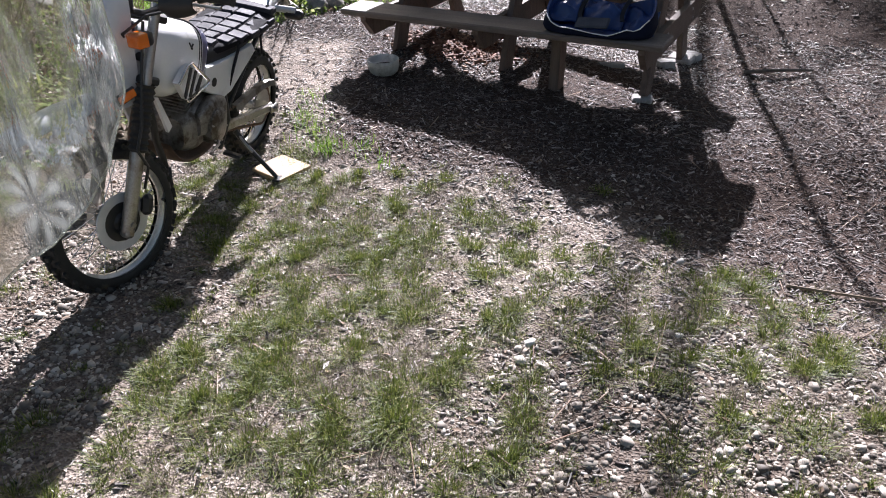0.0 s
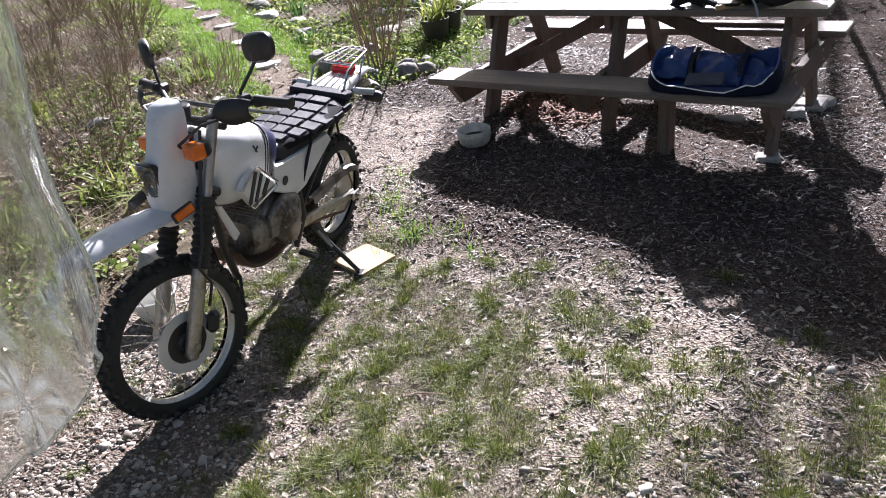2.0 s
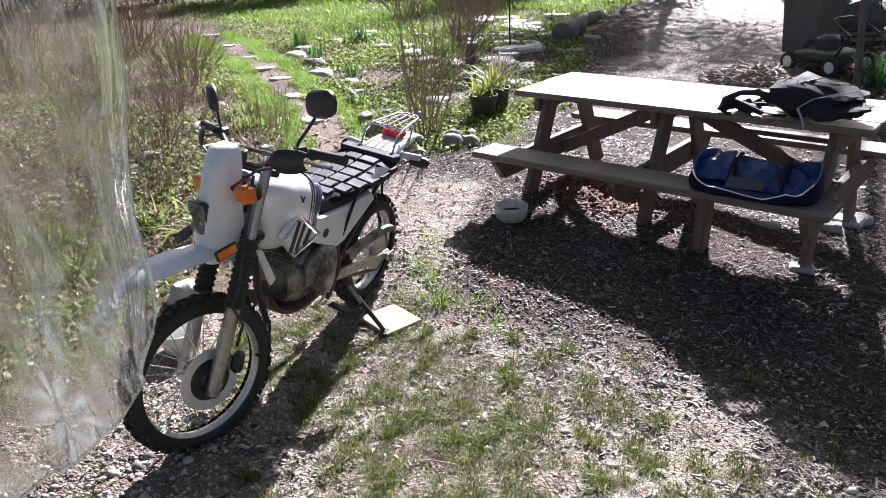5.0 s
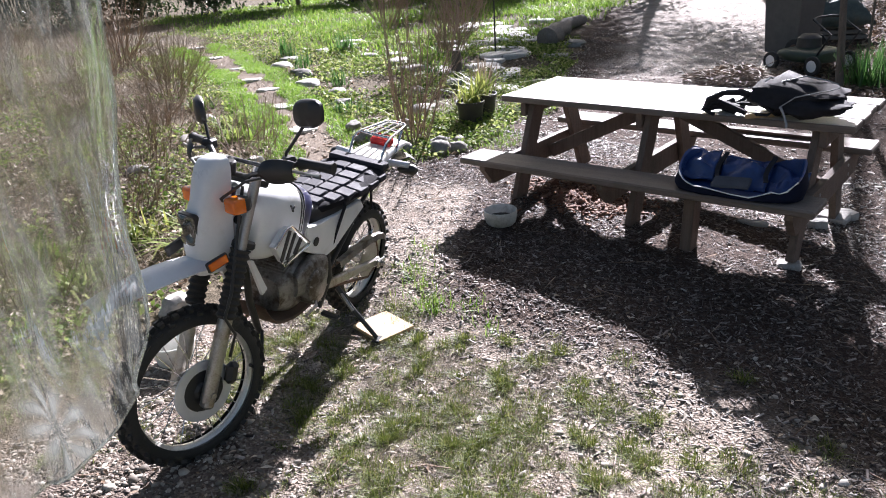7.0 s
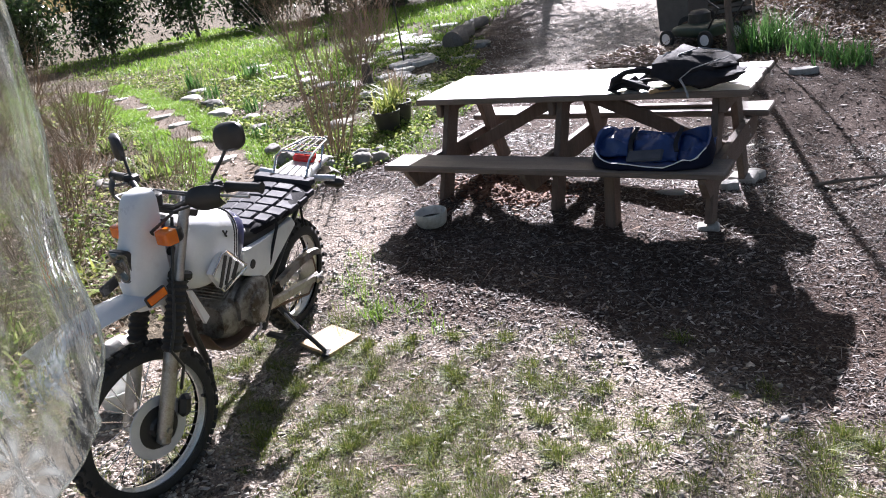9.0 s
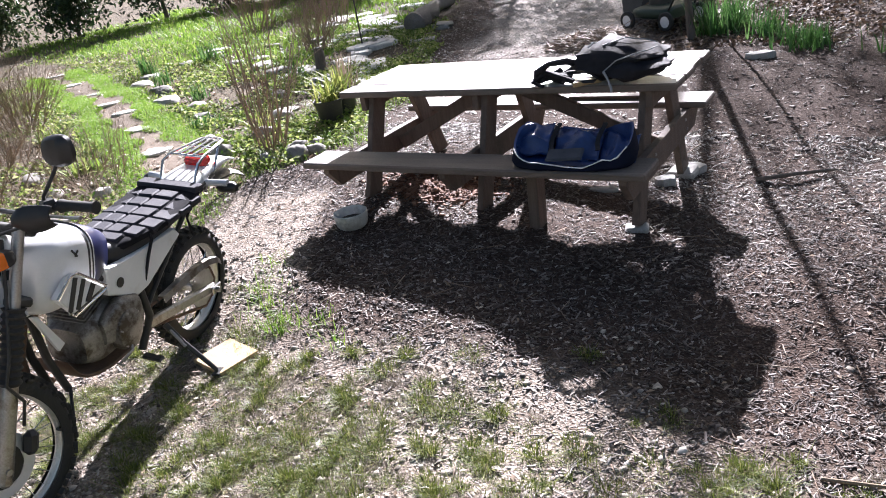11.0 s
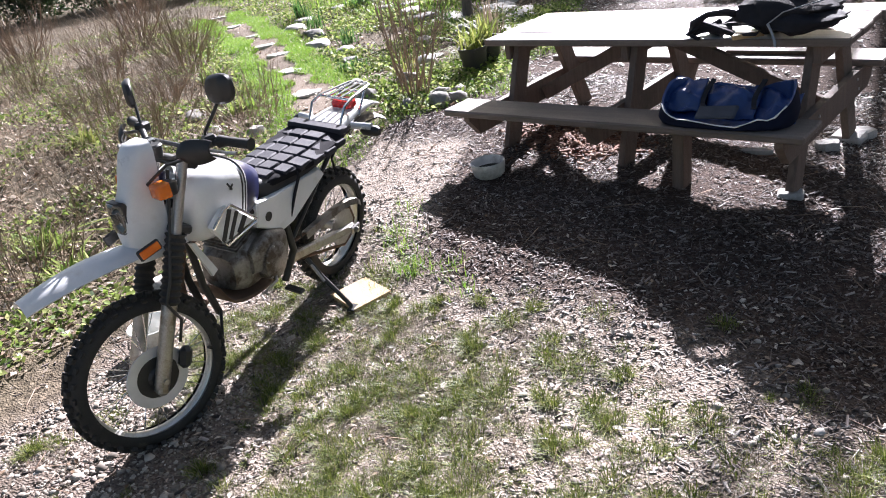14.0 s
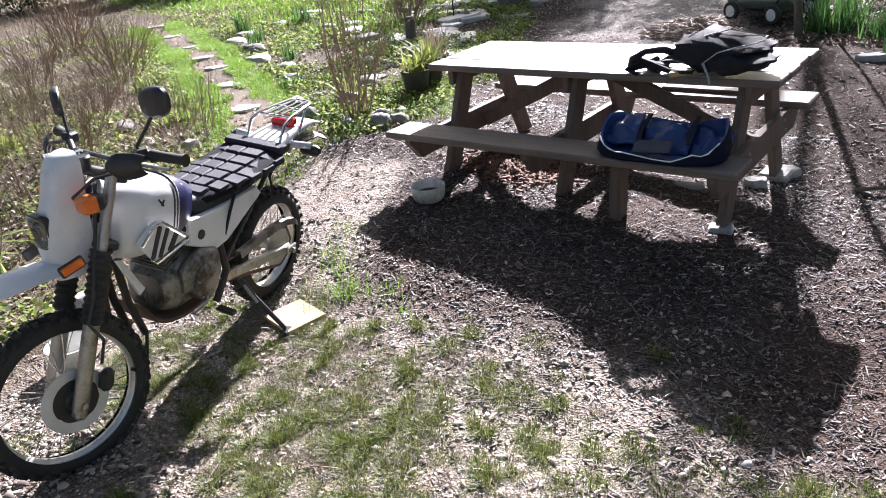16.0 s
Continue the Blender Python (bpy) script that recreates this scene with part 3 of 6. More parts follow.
def flagstone(x, y, rx, ry, rz, seed, label, h=0.018, material=M_STONE, name="stepping_stone", cat="stone", group="stepping stones"):
    kit = Kit()
    rng = random.Random(seed)
    m = 11
    out = [(1 + rng.uniform(-0.2, 0.15)) for _ in range(m)]
    rings = []
    for s, z in ((1.0, -0.03), (1.02, h * 0.6), (0.95, h), (0.5, h * 1.06)):
        rings.append([Vector((rx * s * out[k] * math.cos(2 * math.pi * k / m), ry * s * out[k] * math.sin(2 * math.pi * k / m), z + 0.004 * rng.uniform(-1, 1))) for k in range(m)])
    kit.loft(rings)
    ob = part(name, kit, material)
    ob.matrix_world = pose(x, y, hz(x, y), rng.uniform(-2, 2), rng.uniform(-2, 2), rz)
    return tagged(ob, label=label, category=cat, group=group)


for i, (x, y, rx, ry, rz) in enumerate([(-2.45, 0.50, 0.25, 0.17, 28), (-3.40, 1.17, 0.26, 0.14, 30), (-4.15, 1.68, 0.24, 0.13, 33), (-5.03, 2.20, 0.26, 0.13, 30), (-6.12, 2.90, 0.28, 0.14, 28), (-7.40, 3.52, 0.3, 0.15, 25), (-8.80, 4.30, 0.32, 0.16, 22)]):
    flagstone(x, y, rx * 0.56, ry * 0.68, rz, 40 + i, "flat pale stepping stone set in the dirt path", material=M_FLAG)
flagstone(2.04, 0.60, 0.085, 0.065, 20, 61, "flat pale stone lying on the mulch", 0.04, M_BLOCK, "flat_stone", "stone", "loose stones")
flagstone(2.18, 3.0, 0.11, 0.06, 10, 62, "flat pale stone beside the flower bed", 0.05, M_BLOCK, "flat_stone", "stone", "loose stones")
flagstone(1.94, 0.30, 0.06, 0.055, 10, 64, "round grey stone under the table end", 0.05, M_BLOCK, "flat_stone", "stone", "loose stones")
flagstone(1.63, 0.08, 0.09, 0.03, 10, 63, "flat pale stone under the table", 0.02, M_BLOCK, "flat_stone", "stone", "loose stones")


# ---- bags on the table ----
def x0_wave(c, si):
    return c * 1.3 + 0.4 * si


def duffel_bag():
    t = thing("duffel_bag", on_table(1.65, -0.30, BENCH_Z + 0.001, 3) @ Matrix.Diagonal((0.96, 0.95, 0.84, 1)), "open blue duffel bag with white piping on the bench", "bag")
    kit = Kit()
    # slumped tub: low along the open front, high along the back
    rings = []
    n = 36
    for j, (s, zf) in enumerate(((0.80, 0.0), (1.0, 0.04), (1.04, 0.35), (1.0, 0.75), (0.985, 1.0), (0.95, 0.97), (0.93, 0.6), (0.88, 0.22), (0.5, 0.12))):
        ring = []
        for k in range(n):
            a = 2 * math.pi * k / n
            c, si = math.cos(a), math.sin(a)
            x = 0.315 * s * math.copysign(abs(c) ** 0.7, c)
            y = 0.155 * s * math.copysign(abs(si) ** 0.7, si)
            rim = 0.030 + 0.115 * step(si, -0.35, 0.5) + 0.085 * abs(c) ** 2.2 + 0.012 * math.sin(7 * x0_wave(c, si))
            z = float(rim) * zf + 0.010 * noise.noise(Vector((x * 14, y * 14, j * 0.5))) * (j > 0)
            y += 0.012 * noise.noise(Vector((x * 16 + 5, z * 18, 2)))
            ring.append(Vector((x, y, max(z, 0.003))))
        rings.append(ring)
    outer = Kit().loft(rings[:5], cap=False)
    outer.add(rings[0], [tuple(range(n))[::-1]])
    part("shell", outer, M_NAVYBAG, t, "dark blue shell", True)
    part("lining", Kit().loft(rings[4:], cap=False).add(rings[-1], [tuple(range(n))]), M_BLUE, t, "bright blue coated lining", True)
    front = [rings[4][k] + Vector((0, -0.004, 0.004)) for k in range(20, 35)]
    part("piping", Kit().tube(front, [0.0022 + 0.0026 * math.sin(i * 1.7) ** 2 for i in range(15)], 6), M_PIPE, t, "white piping along the rim", True)
    for x0, w, h in ((-0.22, 0.17, 0.185), (0.01, 0.25, 0.150), (0.22, 0.19, 0.115)):
        fold = Kit()
        grid = []
        for i in range(19):
            row = []
            for j in range(15):
                u, v = i / 18 - 0.5, j / 14
                x = x0 + u * w
                row.append(Vector((x, 0.135 - 0.16 * v - 0.02 * math.sin(v * 3.1) + 0.022 * noise.noise(Vector((x * 10, v * 3, 1))), h - 0.14 * v + 0.035 * math.sin(v * 3.1) * (1 - 2 * abs(u)) + 0.035 * noise.noise(Vector((x * 9, v * 2.6, 4))) + 0.016 * noise.noise(Vector((x * 26, v * 9, 7))))))
            grid.append(row)
        fold.loft(grid, cap=False, closed=False)
        ob = part("flap_panel", fold, M_BLUE, t, "creased blue flap", True)
        sm = ob.modifiers.new("thickness", "SOLIDIFY")
        sm.thickness = 0.004
    for x in (-0.115, 0.13):
        pts = [(x + 0.01 * math.sin(k), 0.15 - 0.20 * k / 8, 0.178 - 0.012 * k + 0.02 * math.sin(k * 0.8)) for k in range(9)]
        kit = Kit().loft([[Vector((a + dx, b, c + dz)) for dx, dz in ((-0.012, 0), (0.012, 0), (0.012, 0.004), (-0.012, 0.004))] for a, b, c in pts])
        part("strap", kit, M_CLOTH, t, "black webbing strap")
    part("pad", Kit().box((-0.02, -0.08, 0.072), (0.19, 0.10, 0.022), (20, -3, 3), 0.009), M_SLATE, t, "folded slate-blue pad")
    return t


duffel_bag()


def backpack():
    t = thing("backpack", on_table(1.70, 0.165, TOP_Z + 0.002, 4) @ Matrix.Diagonal((0.9, 0.86, 0.76, 1)), "black nylon backpack with loose straps lying on the table", "backpack")
    rings = []
    n = 28
    for i in range(15):
        u = i / 14
        a = math.pi * u
        ring = []
        for k in range(n):
            b = 2 * math.pi * k / n
            d = Vector((-math.cos(a), math.sin(a) * math.cos(b), math.sin(a) * math.sin(b)))
            d = Vector([math.copysign(abs(v) ** 0.75, v) for v in d])
            w = noise.noise(d * 2.1 + Vector((3, 1, 8))) * 0.3 + noise.noise(d * 4.0) * 0.14
            hump = 0.8 + 0.75 * max(0, 0.35 - abs(d.x + 0.25)) - 0.25 * max(0, d.x)
            p = Vector((0.06 + 0.25 * d.x * (1 + w * 0.5), 0.205 * d.y * (1 + w), 0.135 + 0.13 * d.z * (1 + w) * hump))
            p.z = max(p.z, 0.002)
            ring.append(p)
        rings.append(ring)
    part("body", Kit().loft(rings, cap=False), M_CLOTH, t, "", True)
    rings = [[Vector((p.x * 0.72 + 0.14, p.y * 0.6 - 0.13, p.z * 0.55 + 0.01 + 0.12 * max(0, p.x - 0.12))) for p in ring] for ring in rings]
    part("front_pocket", Kit().loft(rings, cap=False), M_CLOTH, t, "", True)
    rng = random.Random(5)
    for pts, r, m, nm, lb in (
        ([(-0.14, -0.05, 0.06), (-0.22, -0.1, 0.07), (-0.31, -0.06, 0.03), (-0.36, 0.02, 0.012), (-0.28, 0.07, 0.02), (-0.2, 0.02, 0.06)], 0.014, M_CLOTH, "shoulder_strap", "padded black strap"),
        ([(-0.12, 0.1, 0.12), (-0.2, 0.12, 0.10), (-0.27, 0.06, 0.045), (-0.33, -0.06, 0.014), (-0.25, -0.12, 0.012)], 0.013, M_CLOTH, "shoulder_strap", "padded black strap"),
        ([(-0.12, -0.1, 0.13), (-0.08, -0.15, 0.19), (0.0, -0.12, 0.245), (0.1, -0.02, 0.262), (0.2, 0.05, 0.225), (0.26, 0.06, 0.2)], 0.004, M_GREYSTRAP, "piping", "pale reflective edging"),
        ([(0.02, -0.235, 0.10), (0.09, -0.225, 0.165), (0.18, -0.19, 0.19), (0.25, -0.1, 0.195), (0.28, -0.04, 0.20)], 0.004, M_GREYSTRAP, "piping", "pale reflective edging"),
        ([(0.02, -0.235, 0.10), (0.05, -0.26, 0.05), (0.07, -0.285, 0.004), (0.075, -0.30, -0.02)], 0.007, M_GREYSTRAP, "loose_strap", "pale webbing end"),
        ([(-0.1, -0.1, 0.13), (-0.12, -0.05, 0.2), (-0.10, 0.02, 0.235), (-0.06, 0.04, 0.22)], 0.008, M_GREYSTRAP, "haul_loop", "grey haul loop"),
        ([(-0.16, -0.08, 0.12), (-0.22, -0.14, 0.16), (-0.31, -0.17, 0.155), (-0.39, -0.16, 0.10), (-0.43, -0.10, 0.02), (-0.36, -0.05, 0.03), (-0.27, -0.09, 0.09)], 0.021, M_CLOTH, "shoulder_strap", "padded black strap"),
        ([(-0.18, -0.15, 0.02), (-0.27, -0.18, 0.075), (-0.35, -0.14, 0.095), (-0.42, -0.17, 0.03), (-0.35, -0.2, 0.012)], 0.016, M_CLOTH, "hip_belt", "thin padded hip belt"),
        ([(-0.20, -0.12, 0.03), (-0.29, -0.13, 0.06), (-0.36, -0.11, 0.05), (-0.41, -0.12, 0.03)], 0.032, M_CLOTH, "hip_pad", "crumpled black pad"),
        ([(-0.16, -0.16, 0.02), (-0.05, -0.2, 0.03), (-0.02, -0.22, 0.06), (-0.08, -0.18, 0.09)], 0.010, M_CLOTH, "side_strap", "thin black strap"),
    ):
        part(nm, Kit().tube(pts, [r * rng.uniform(0.8, 1.2) for _ in pts], 7), m, t, lb, True)
    part("buckle", Kit().box((-0.345, -0.03, 0.02), (0.045, 0.03, 0.012), (0, 10, 30), 0.004), M_BLACK, t, "plastic buckle")
    part("buckle", Kit().box((-0.16, 0.03, 0.08), (0.04, 0.03, 0.012), (20, 10, -30), 0.004), M_GREYSTRAP, t, "grey buckle")
    return t


backpack()
stick = part("wood_offcut", Kit().beam((1.56, -0.02, TOP_Z + 0.011), (1.68, 0.07, TOP_Z + 0.012), 0.018, 0.024, (0, 0, 1)).turn(TABLE), M_PLY)
tagged(stick, label="small tan wooden offcut lying on the tabletop", category="wood")
ob = part("loose_plank", Kit().beam((1.18, 0.83, BENCH_Z + 0.012), (1.73, 0.82, BENCH_Z + 0.012), 0.06, 0.022, (0, 0, 1)).turn(TABLE), M_WOODLEG)
tagged(ob, label="dark narrow plank lying on the far bench", category="plank")


# ---- small vessels and boards ----
def bowl():
    t = thing("bowl", pose(0.365, -0.67, hz(0.365, -0.67)), "white ribbed ceramic bowl of dirty water on mulch", "bowl")
    prof = [(0.0, 0.004), (0.075, 0.004), (0.083, 0.012), (0.096, 0.068), (0.099, 0.070), (0.100, 0.092), (0.096, 0.095), (0.091, 0.090), (0.088, 0.062), (0.072, 0.018), (0.0, 0.016)]
    part("dish", Kit().lathe(prof, (0, 0, 0), "z", 40), M_CERAMIC, t, "", True)
    for k in range(30):
        a = 2 * math.pi * k / 30
        part("rib", Kit().beam((0.087 * math.cos(a), 0.087 * math.sin(a), 0.018), (0.0975 * math.cos(a), 0.0975 * math.sin(a), 0.064), 0.007, 0.004, (math.cos(a), math.sin(a), 0), 0.0015), M_CERAMIC, t)
    part("contents", Kit().lathe([(0.0, 0.045), (0.082, 0.045)], (0, 0, 0), "z", 28), M_SOIL, t, "brown leafy water")
    return t


def tub():
    t = thing("plastic_tub", pose(-0.255, -2.58, hz(-0.255, -2.58)) @ Matrix.Diagonal((0.80, 0.80, 0.72, 1)), "round white plastic tub standing on the dirt", "tub")
    prof = [(0.0, 0.003), (0.095, 0.003), (0.10, 0.01), (0.128, 0.135), (0.136, 0.137), (0.137, 0.15), (0.130, 0.153), (0.124, 0.147), (0.097, 0.02), (0.0, 0.012)]
    part("body", Kit().lathe(prof, (0, 0, 0), "z", 36), M_TUB, t, "", True)
    part("inner_ring", Kit().lathe([(0.06, 0.02), (0.064, 0.05), (0.052, 0.056), (0.045, 0.05), (0.05, 0.02)], (0.01, 0, 0), "z", 24), M_TUB, t, "", True)
    return t


bowl()
tub()
ob = part("plywood_board", Kit().box((0, 0, 0.009), (0.235, 0.20, 0.018), ch=0.002), M_PLY)
ob.matrix_world = pose(0.43, -1.89, hz(0.43, -1.89) + 0.004, 1, -1, -16)
tagged(ob, label="square of pale plywood lying under the kickstand", category="board")


def rock(x, y, rx, ry, rz_, seed, label, material=M_ROCK, group="garden rocks", flat=0.0):
    ob = part("rock", lump(rx, ry, rz_, seed, flat=flat), material, smooth=True)
    ob.matrix_world = pose(x, y, hz(x, y) + rz_ * 0.2, 0, 0, seed * 47 % 360)
    return tagged(ob, label=label, category="rock", group=group)


rock(-0.66, -2.25, 0.10, 0.08, 0.08, 71, "rounded tan rock on the dirt behind the motorcycle", M_STONE)
for i, (x, y, r) in enumerate([(-0.90, 0.50, 0.11), (-0.80, 0.60, 0.09), (-1.02, 0.66, 0.10), (-0.92, 0.78, 0.08), (-1.15, 0.40, 0.08), (-1.75, 0.55, 0.10), (-1.62, 0.98, 0.12), (-2.05, 0.75, 0.09)]):
    rock(x, y, r, r * 0.8, r * 0.75, 80 + i, "dark mossy rock edging the shrub bed")
for i, (x, y, r) in enumerate([(-2.9, 1.55, 0.13), (-3.35, 1.95, 0.12), (-2.5, 2.3, 0.12), (-4.6, 2.7, 0.13), (-2.3, 2.75, 0.10), (-1.9, 1.6, 0.11), (-3.2, -0.2, 0.12), (-2.6, -0.45, 0.1), (-3.9, 0.55, 0.11), (-2.9, -0.95, 0.1), (-2.15, -0.35, 0.1), (-1.95, -0.9, 0.11), (-1.65, -1.25, 0.1)]):
    rock(x, y, r, r * 0.75, r * 0.5, 100 + i, "weathered grey rock among groundcover", M_STONE if i % 3 else M_ROCK)
rng = random.Random(9)
for i in range(46):
    u = i / 45
    x, y = -2.2 - 2.6 * u + rng.uniform(-0.75, 0.75), 3.0 + 5.2 * u + rng.uniform(-0.35, 0.35)
    flagstone(x, y, rng.uniform(0.12, 0.34), rng.uniform(0.10, 0.2), rng.uniform(0, 180), 200 + i, "pale flagstone of the garden walk", rng.uniform(0.03, 0.06), M_FLAG, "paving_stone", "stone", "garden walk")
for i in range(30):
    x, y = rng.uniform(-6.5, -1.6), rng.uniform(1.6, 6.0)
    if path_distance(x, y) > 0.5:
        r = rng.uniform(0.08, 0.17)
        rock(x, y, r * 1.3, r, r * 0.5, 300 + i, "half-buried grey garden rock", M_STONE if i % 2 else M_ROCK, flat=0.7)


# ---- motorcycle ----
def spoked_wheel(name, parent, c, r, rim_w, tyre_w, turn_m, label):
    """Wheel about a y axle: the hub is the part, with tyre, rim and spokes under it."""
    cx, cz = c[0], c[2]
    hub = part(name, Kit().lathe([(0.0, -0.06), (0.022, -0.06), (0.045, -0.045), (0.045, -0.037), (0.026, -0.03), (0.026, 0.03), (0.045, 0.037), (0.045, 0.045), (0.022, 0.06), (0.0, 0.06)], c, "y", 24).turn(turn_m), M_ALU, parent, label, True)
    rr = r - tyre_w * 0.78
    part("rim", Kit().lathe([(rr, -rim_w), (rr + 0.012, -rim_w), (rr + 0.010, -rim_w * 0.6), (rr - 0.002, -rim_w * 0.4), (rr - 0.006, 0), (rr - 0.002, rim_w * 0.4), (rr + 0.010, rim_w * 0.6), (rr + 0.012, rim_w), (rr, rim_w), (rr - 0.004, rim_w * 0.8), (rr - 0.012, rim_w * 0.45), (rr - 0.015, 0), (rr - 0.012, -rim_w * 0.45), (rr - 0.004, -rim_w * 0.8)], c, "y", 72, True).turn(turn_m), M_RIM, hub, "pale metal rim", True)
    hw = tyre_w / 2
    prof = []
    for k in range(15):
        a = radians(-120 + 240 * k / 14)
        prof.append((r - 0.012 - hw * 0.92 + hw * 0.92 * math.cos(a), hw * math.sin(a)))
    tyre = Kit().lathe(prof, c, "y", 72)
    tread = Kit()
    for i in range(64):
        a = 2 * math.pi * i / 64
        for y, w in (((-0.3, 0.5), (0.3, 0.5)) if i % 2 else ((-0.78, 0.32), (0.0, 0.42), (0.78, 0.32))):
            tilt = y * 52
            rad = r - 0.010 - hw * 0.62 * abs(y) ** 2.2
            m = Matrix.Translation(c) @ Euler((0, a, 0)).to_matrix().to_4x4() @ Matrix.Translation((0, y * hw, rad)) @ Euler((radians(-tilt), 0, 0)).to_matrix().to_4x4()
            tyre_k = Kit().box((0, 0, 0.004), (0.022, w * hw, 0.018), ch=0.002).turn(m)
            tread.add(tyre_k.v, tyre_k.f)
    part("tyre", tyre.turn(turn_m), M_RUBBER, hub, "black knobbly tyre", True)
    tagged(part("tyre_tread", tread.turn(turn_m), M_RUBBER, hub, "rubber tread knobs"), kind="stuff")
    for i in range(32):
        a = 2 * math.pi * i / 32
        side = 1 if i % 2 else -1
        b = a + (0.35 if (i // 2) % 2 else -0.35)
        p = (cx + 0.040 * math.sin(b), c[1] + side * 0.040, cz + 0.040 * math.cos(b))
        q = (cx + (rr - 0.012) * math.sin(a), c[1] + side * 0.006, cz + (rr - 0.012) * math.cos(a))
        part("spoke", Kit().tube([p, q], 0.0019, 5).turn(turn_m), M_CHROME, hub)
    return hub


def motorcycle():
    ux, uy = 0.208, -0.978
    base = Matrix(((ux, -uy, 0, 0.112), (uy, ux, 0, -1.745), (0, 0, 1, hz(0.2, -2.4) + 0.002), (0, 0, 0, 1))) @ Matrix.Scale(0.99, 4)
    lean = Matrix.Rotation(radians(-10), 4, "X")
    t = thing("motorcycle", base @ lean, "white and navy dual-sport motorcycle leaning on its kickstand", "motorcycle")
    still = Matrix.Identity(4)
    AX = Vector((-math.sin(radians(27)), 0, math.cos(radians(27))))
    P0 = Vector((1.03, 0, 0.95))
    st = Matrix.Translation(P0 - Vector((0.053, 0, 0))) @ Matrix.Rotation(radians(-19), 4, AX) @ Matrix.Translation(-P0)

    def p(name, kit, material, label="", smooth=False, parent=None, steer=False):
        return part(name, kit.turn(st) if steer else kit, material, parent or t, label, smooth)

    # wheels
    front = spoked_wheel("front_wheel", t, Vector((1.31, 0, 0.305)), 0.305, 0.018, 0.078, st, "spoked front wheel")
    p("brake_disc", Kit().lathe([(0.080, 0.062), (0.116, 0.062), (0.118, 0.064), (0.116, 0.067), (0.080, 0.067), (0.080, 0.062)], (1.31, 0, 0.305), "y", 48), M_SILVER, "pale steel brake disc", True, front, True)
    p("disc_carrier", Kit().lathe([(0.0, 0.055), (0.082, 0.060), (0.082, 0.066), (0.04, 0.066), (0.03, 0.075), (0.0, 0.075)], (1.31, 0, 0.305), "y", 10), M_BLACK, "dark disc carrier", False, front, True)
    rear = spoked_wheel("rear_wheel", t, Vector((0, 0, 0.286)), 0.286, 0.024, 0.095, still, "spoked rear wheel")
    spro = Kit()
    rings = [[], []]
    for k in range(88):
        a = 2 * math.pi * k / 88
        r = 0.104 if k % 2 else 0.096
        for j, y in ((0, 0.066), (1, 0.072)):
            rings[j].append(Vector((r * math.sin(a), y, 0.286 + r * math.cos(a))))
    p("sprocket", spro.loft(rings), M_STEEL, "rear sprocket", False, rear)

    # fork
    d = Vector((-0.402, 0, 0.915))
    for y in (0.098, -0.098):
        a = Vector((1.31, y, 0.305))
        at = lambda s, ox=0.0: a + d * s + Vector((ox, 0, 0))
        p("fork_slider", Kit().tube([at(-0.045), at(-0.02), at(0.30), at(0.305)], [0.018, 0.027, 0.027, 0.022], 16), M_ALU, "silver fork leg", True, None, True)
        p("fork_tube", Kit().tube([at(0.30), at(0.83)], 0.019, 14), M_STEEL, "chrome fork tube", True, None, True)
        pts = [at(0.28 + 0.012 * k) for k in range(22)]
        p("fork_gaiter", Kit().tube(pts, [0.038 if k % 2 else 0.030 for k in range(22)], 16), M_RUBBER, "ribbed black rubber gaiter", True, None, True)
        p("axle_lug", Kit().box(tuple(at(-0.03)), (0.04, 0.05, 0.05), (0, -23.7, 0), 0.01), M_ALU, "", False, None, True)
    p("axle", Kit().tube([(1.31, -0.13, 0.305), (1.31, 0.13, 0.305)], 0.011, 10), M_STEEL, "", True, None, True)
    p("brake_caliper", Kit().box((1.20, 0.085, 0.335), (0.05, 0.042, 0.085), (0, -20, 0), 0.016), M_BLACK, "black brake caliper", False, None, True)
    p("brake_hose", Kit().tube([(1.205, 0.10, 0.41), (1.185, 0.125, 0.50), (1.22, 0.13, 0.58), (1.18, 0.13, 0.66), (1.10, 0.10, 0.86), (1.06, 0.11, 1.02)], 0.006, 7), M_BLACK, "", True, None, True)
    for s in (0.52, 0.75):
        c = Vector((1.31, 0, 0.305)) + d * (s + 0.03) - Vector((0.02, 0, 0.01))
        p("fork_clamp", Kit().box(tuple(c), (0.075, 0.215, 0.032), (0, -23.7, 0), 0.008), M_BLACK, "", False, None, True)
    p("steering_head", Kit().tube([P0 - AX * 0.14, P0 + AX * 0.06], 0.03, 14), M_NAVY, "", True)

    # front mudguard, cowl, lamps
    rings = []
    for k in range(17):
        u = k / 16
        x = 1.04 + 0.58 * u
        z = 0.765 + 0.03 * math.sin(u * 2.6) - 0.06 * max(0, u - 0.45) ** 1.6
        hw = 0.055 + 0.03 * math.sin(min(u * 2.4, 2.3)) - 0.022 * max(0, u - 0.6) / 0.4
        ring = []
        for j in range(9):
            v = j / 4 - 1
            ring.append(Vector((x, v * hw, z - 0.034 * abs(v) ** 2.5)))
        for j in range(8, -1, -1):
            v = j / 4 - 1
            ring.append(Vector((x, v * hw * 0.96, z - 0.005 - 0.034 * abs(v) ** 2.5)))
        rings.append(ring)
    p("front_mudguard", Kit().loft(rings), M_WHITE, "high white plastic mudguard", True, None, True)
    rings = []
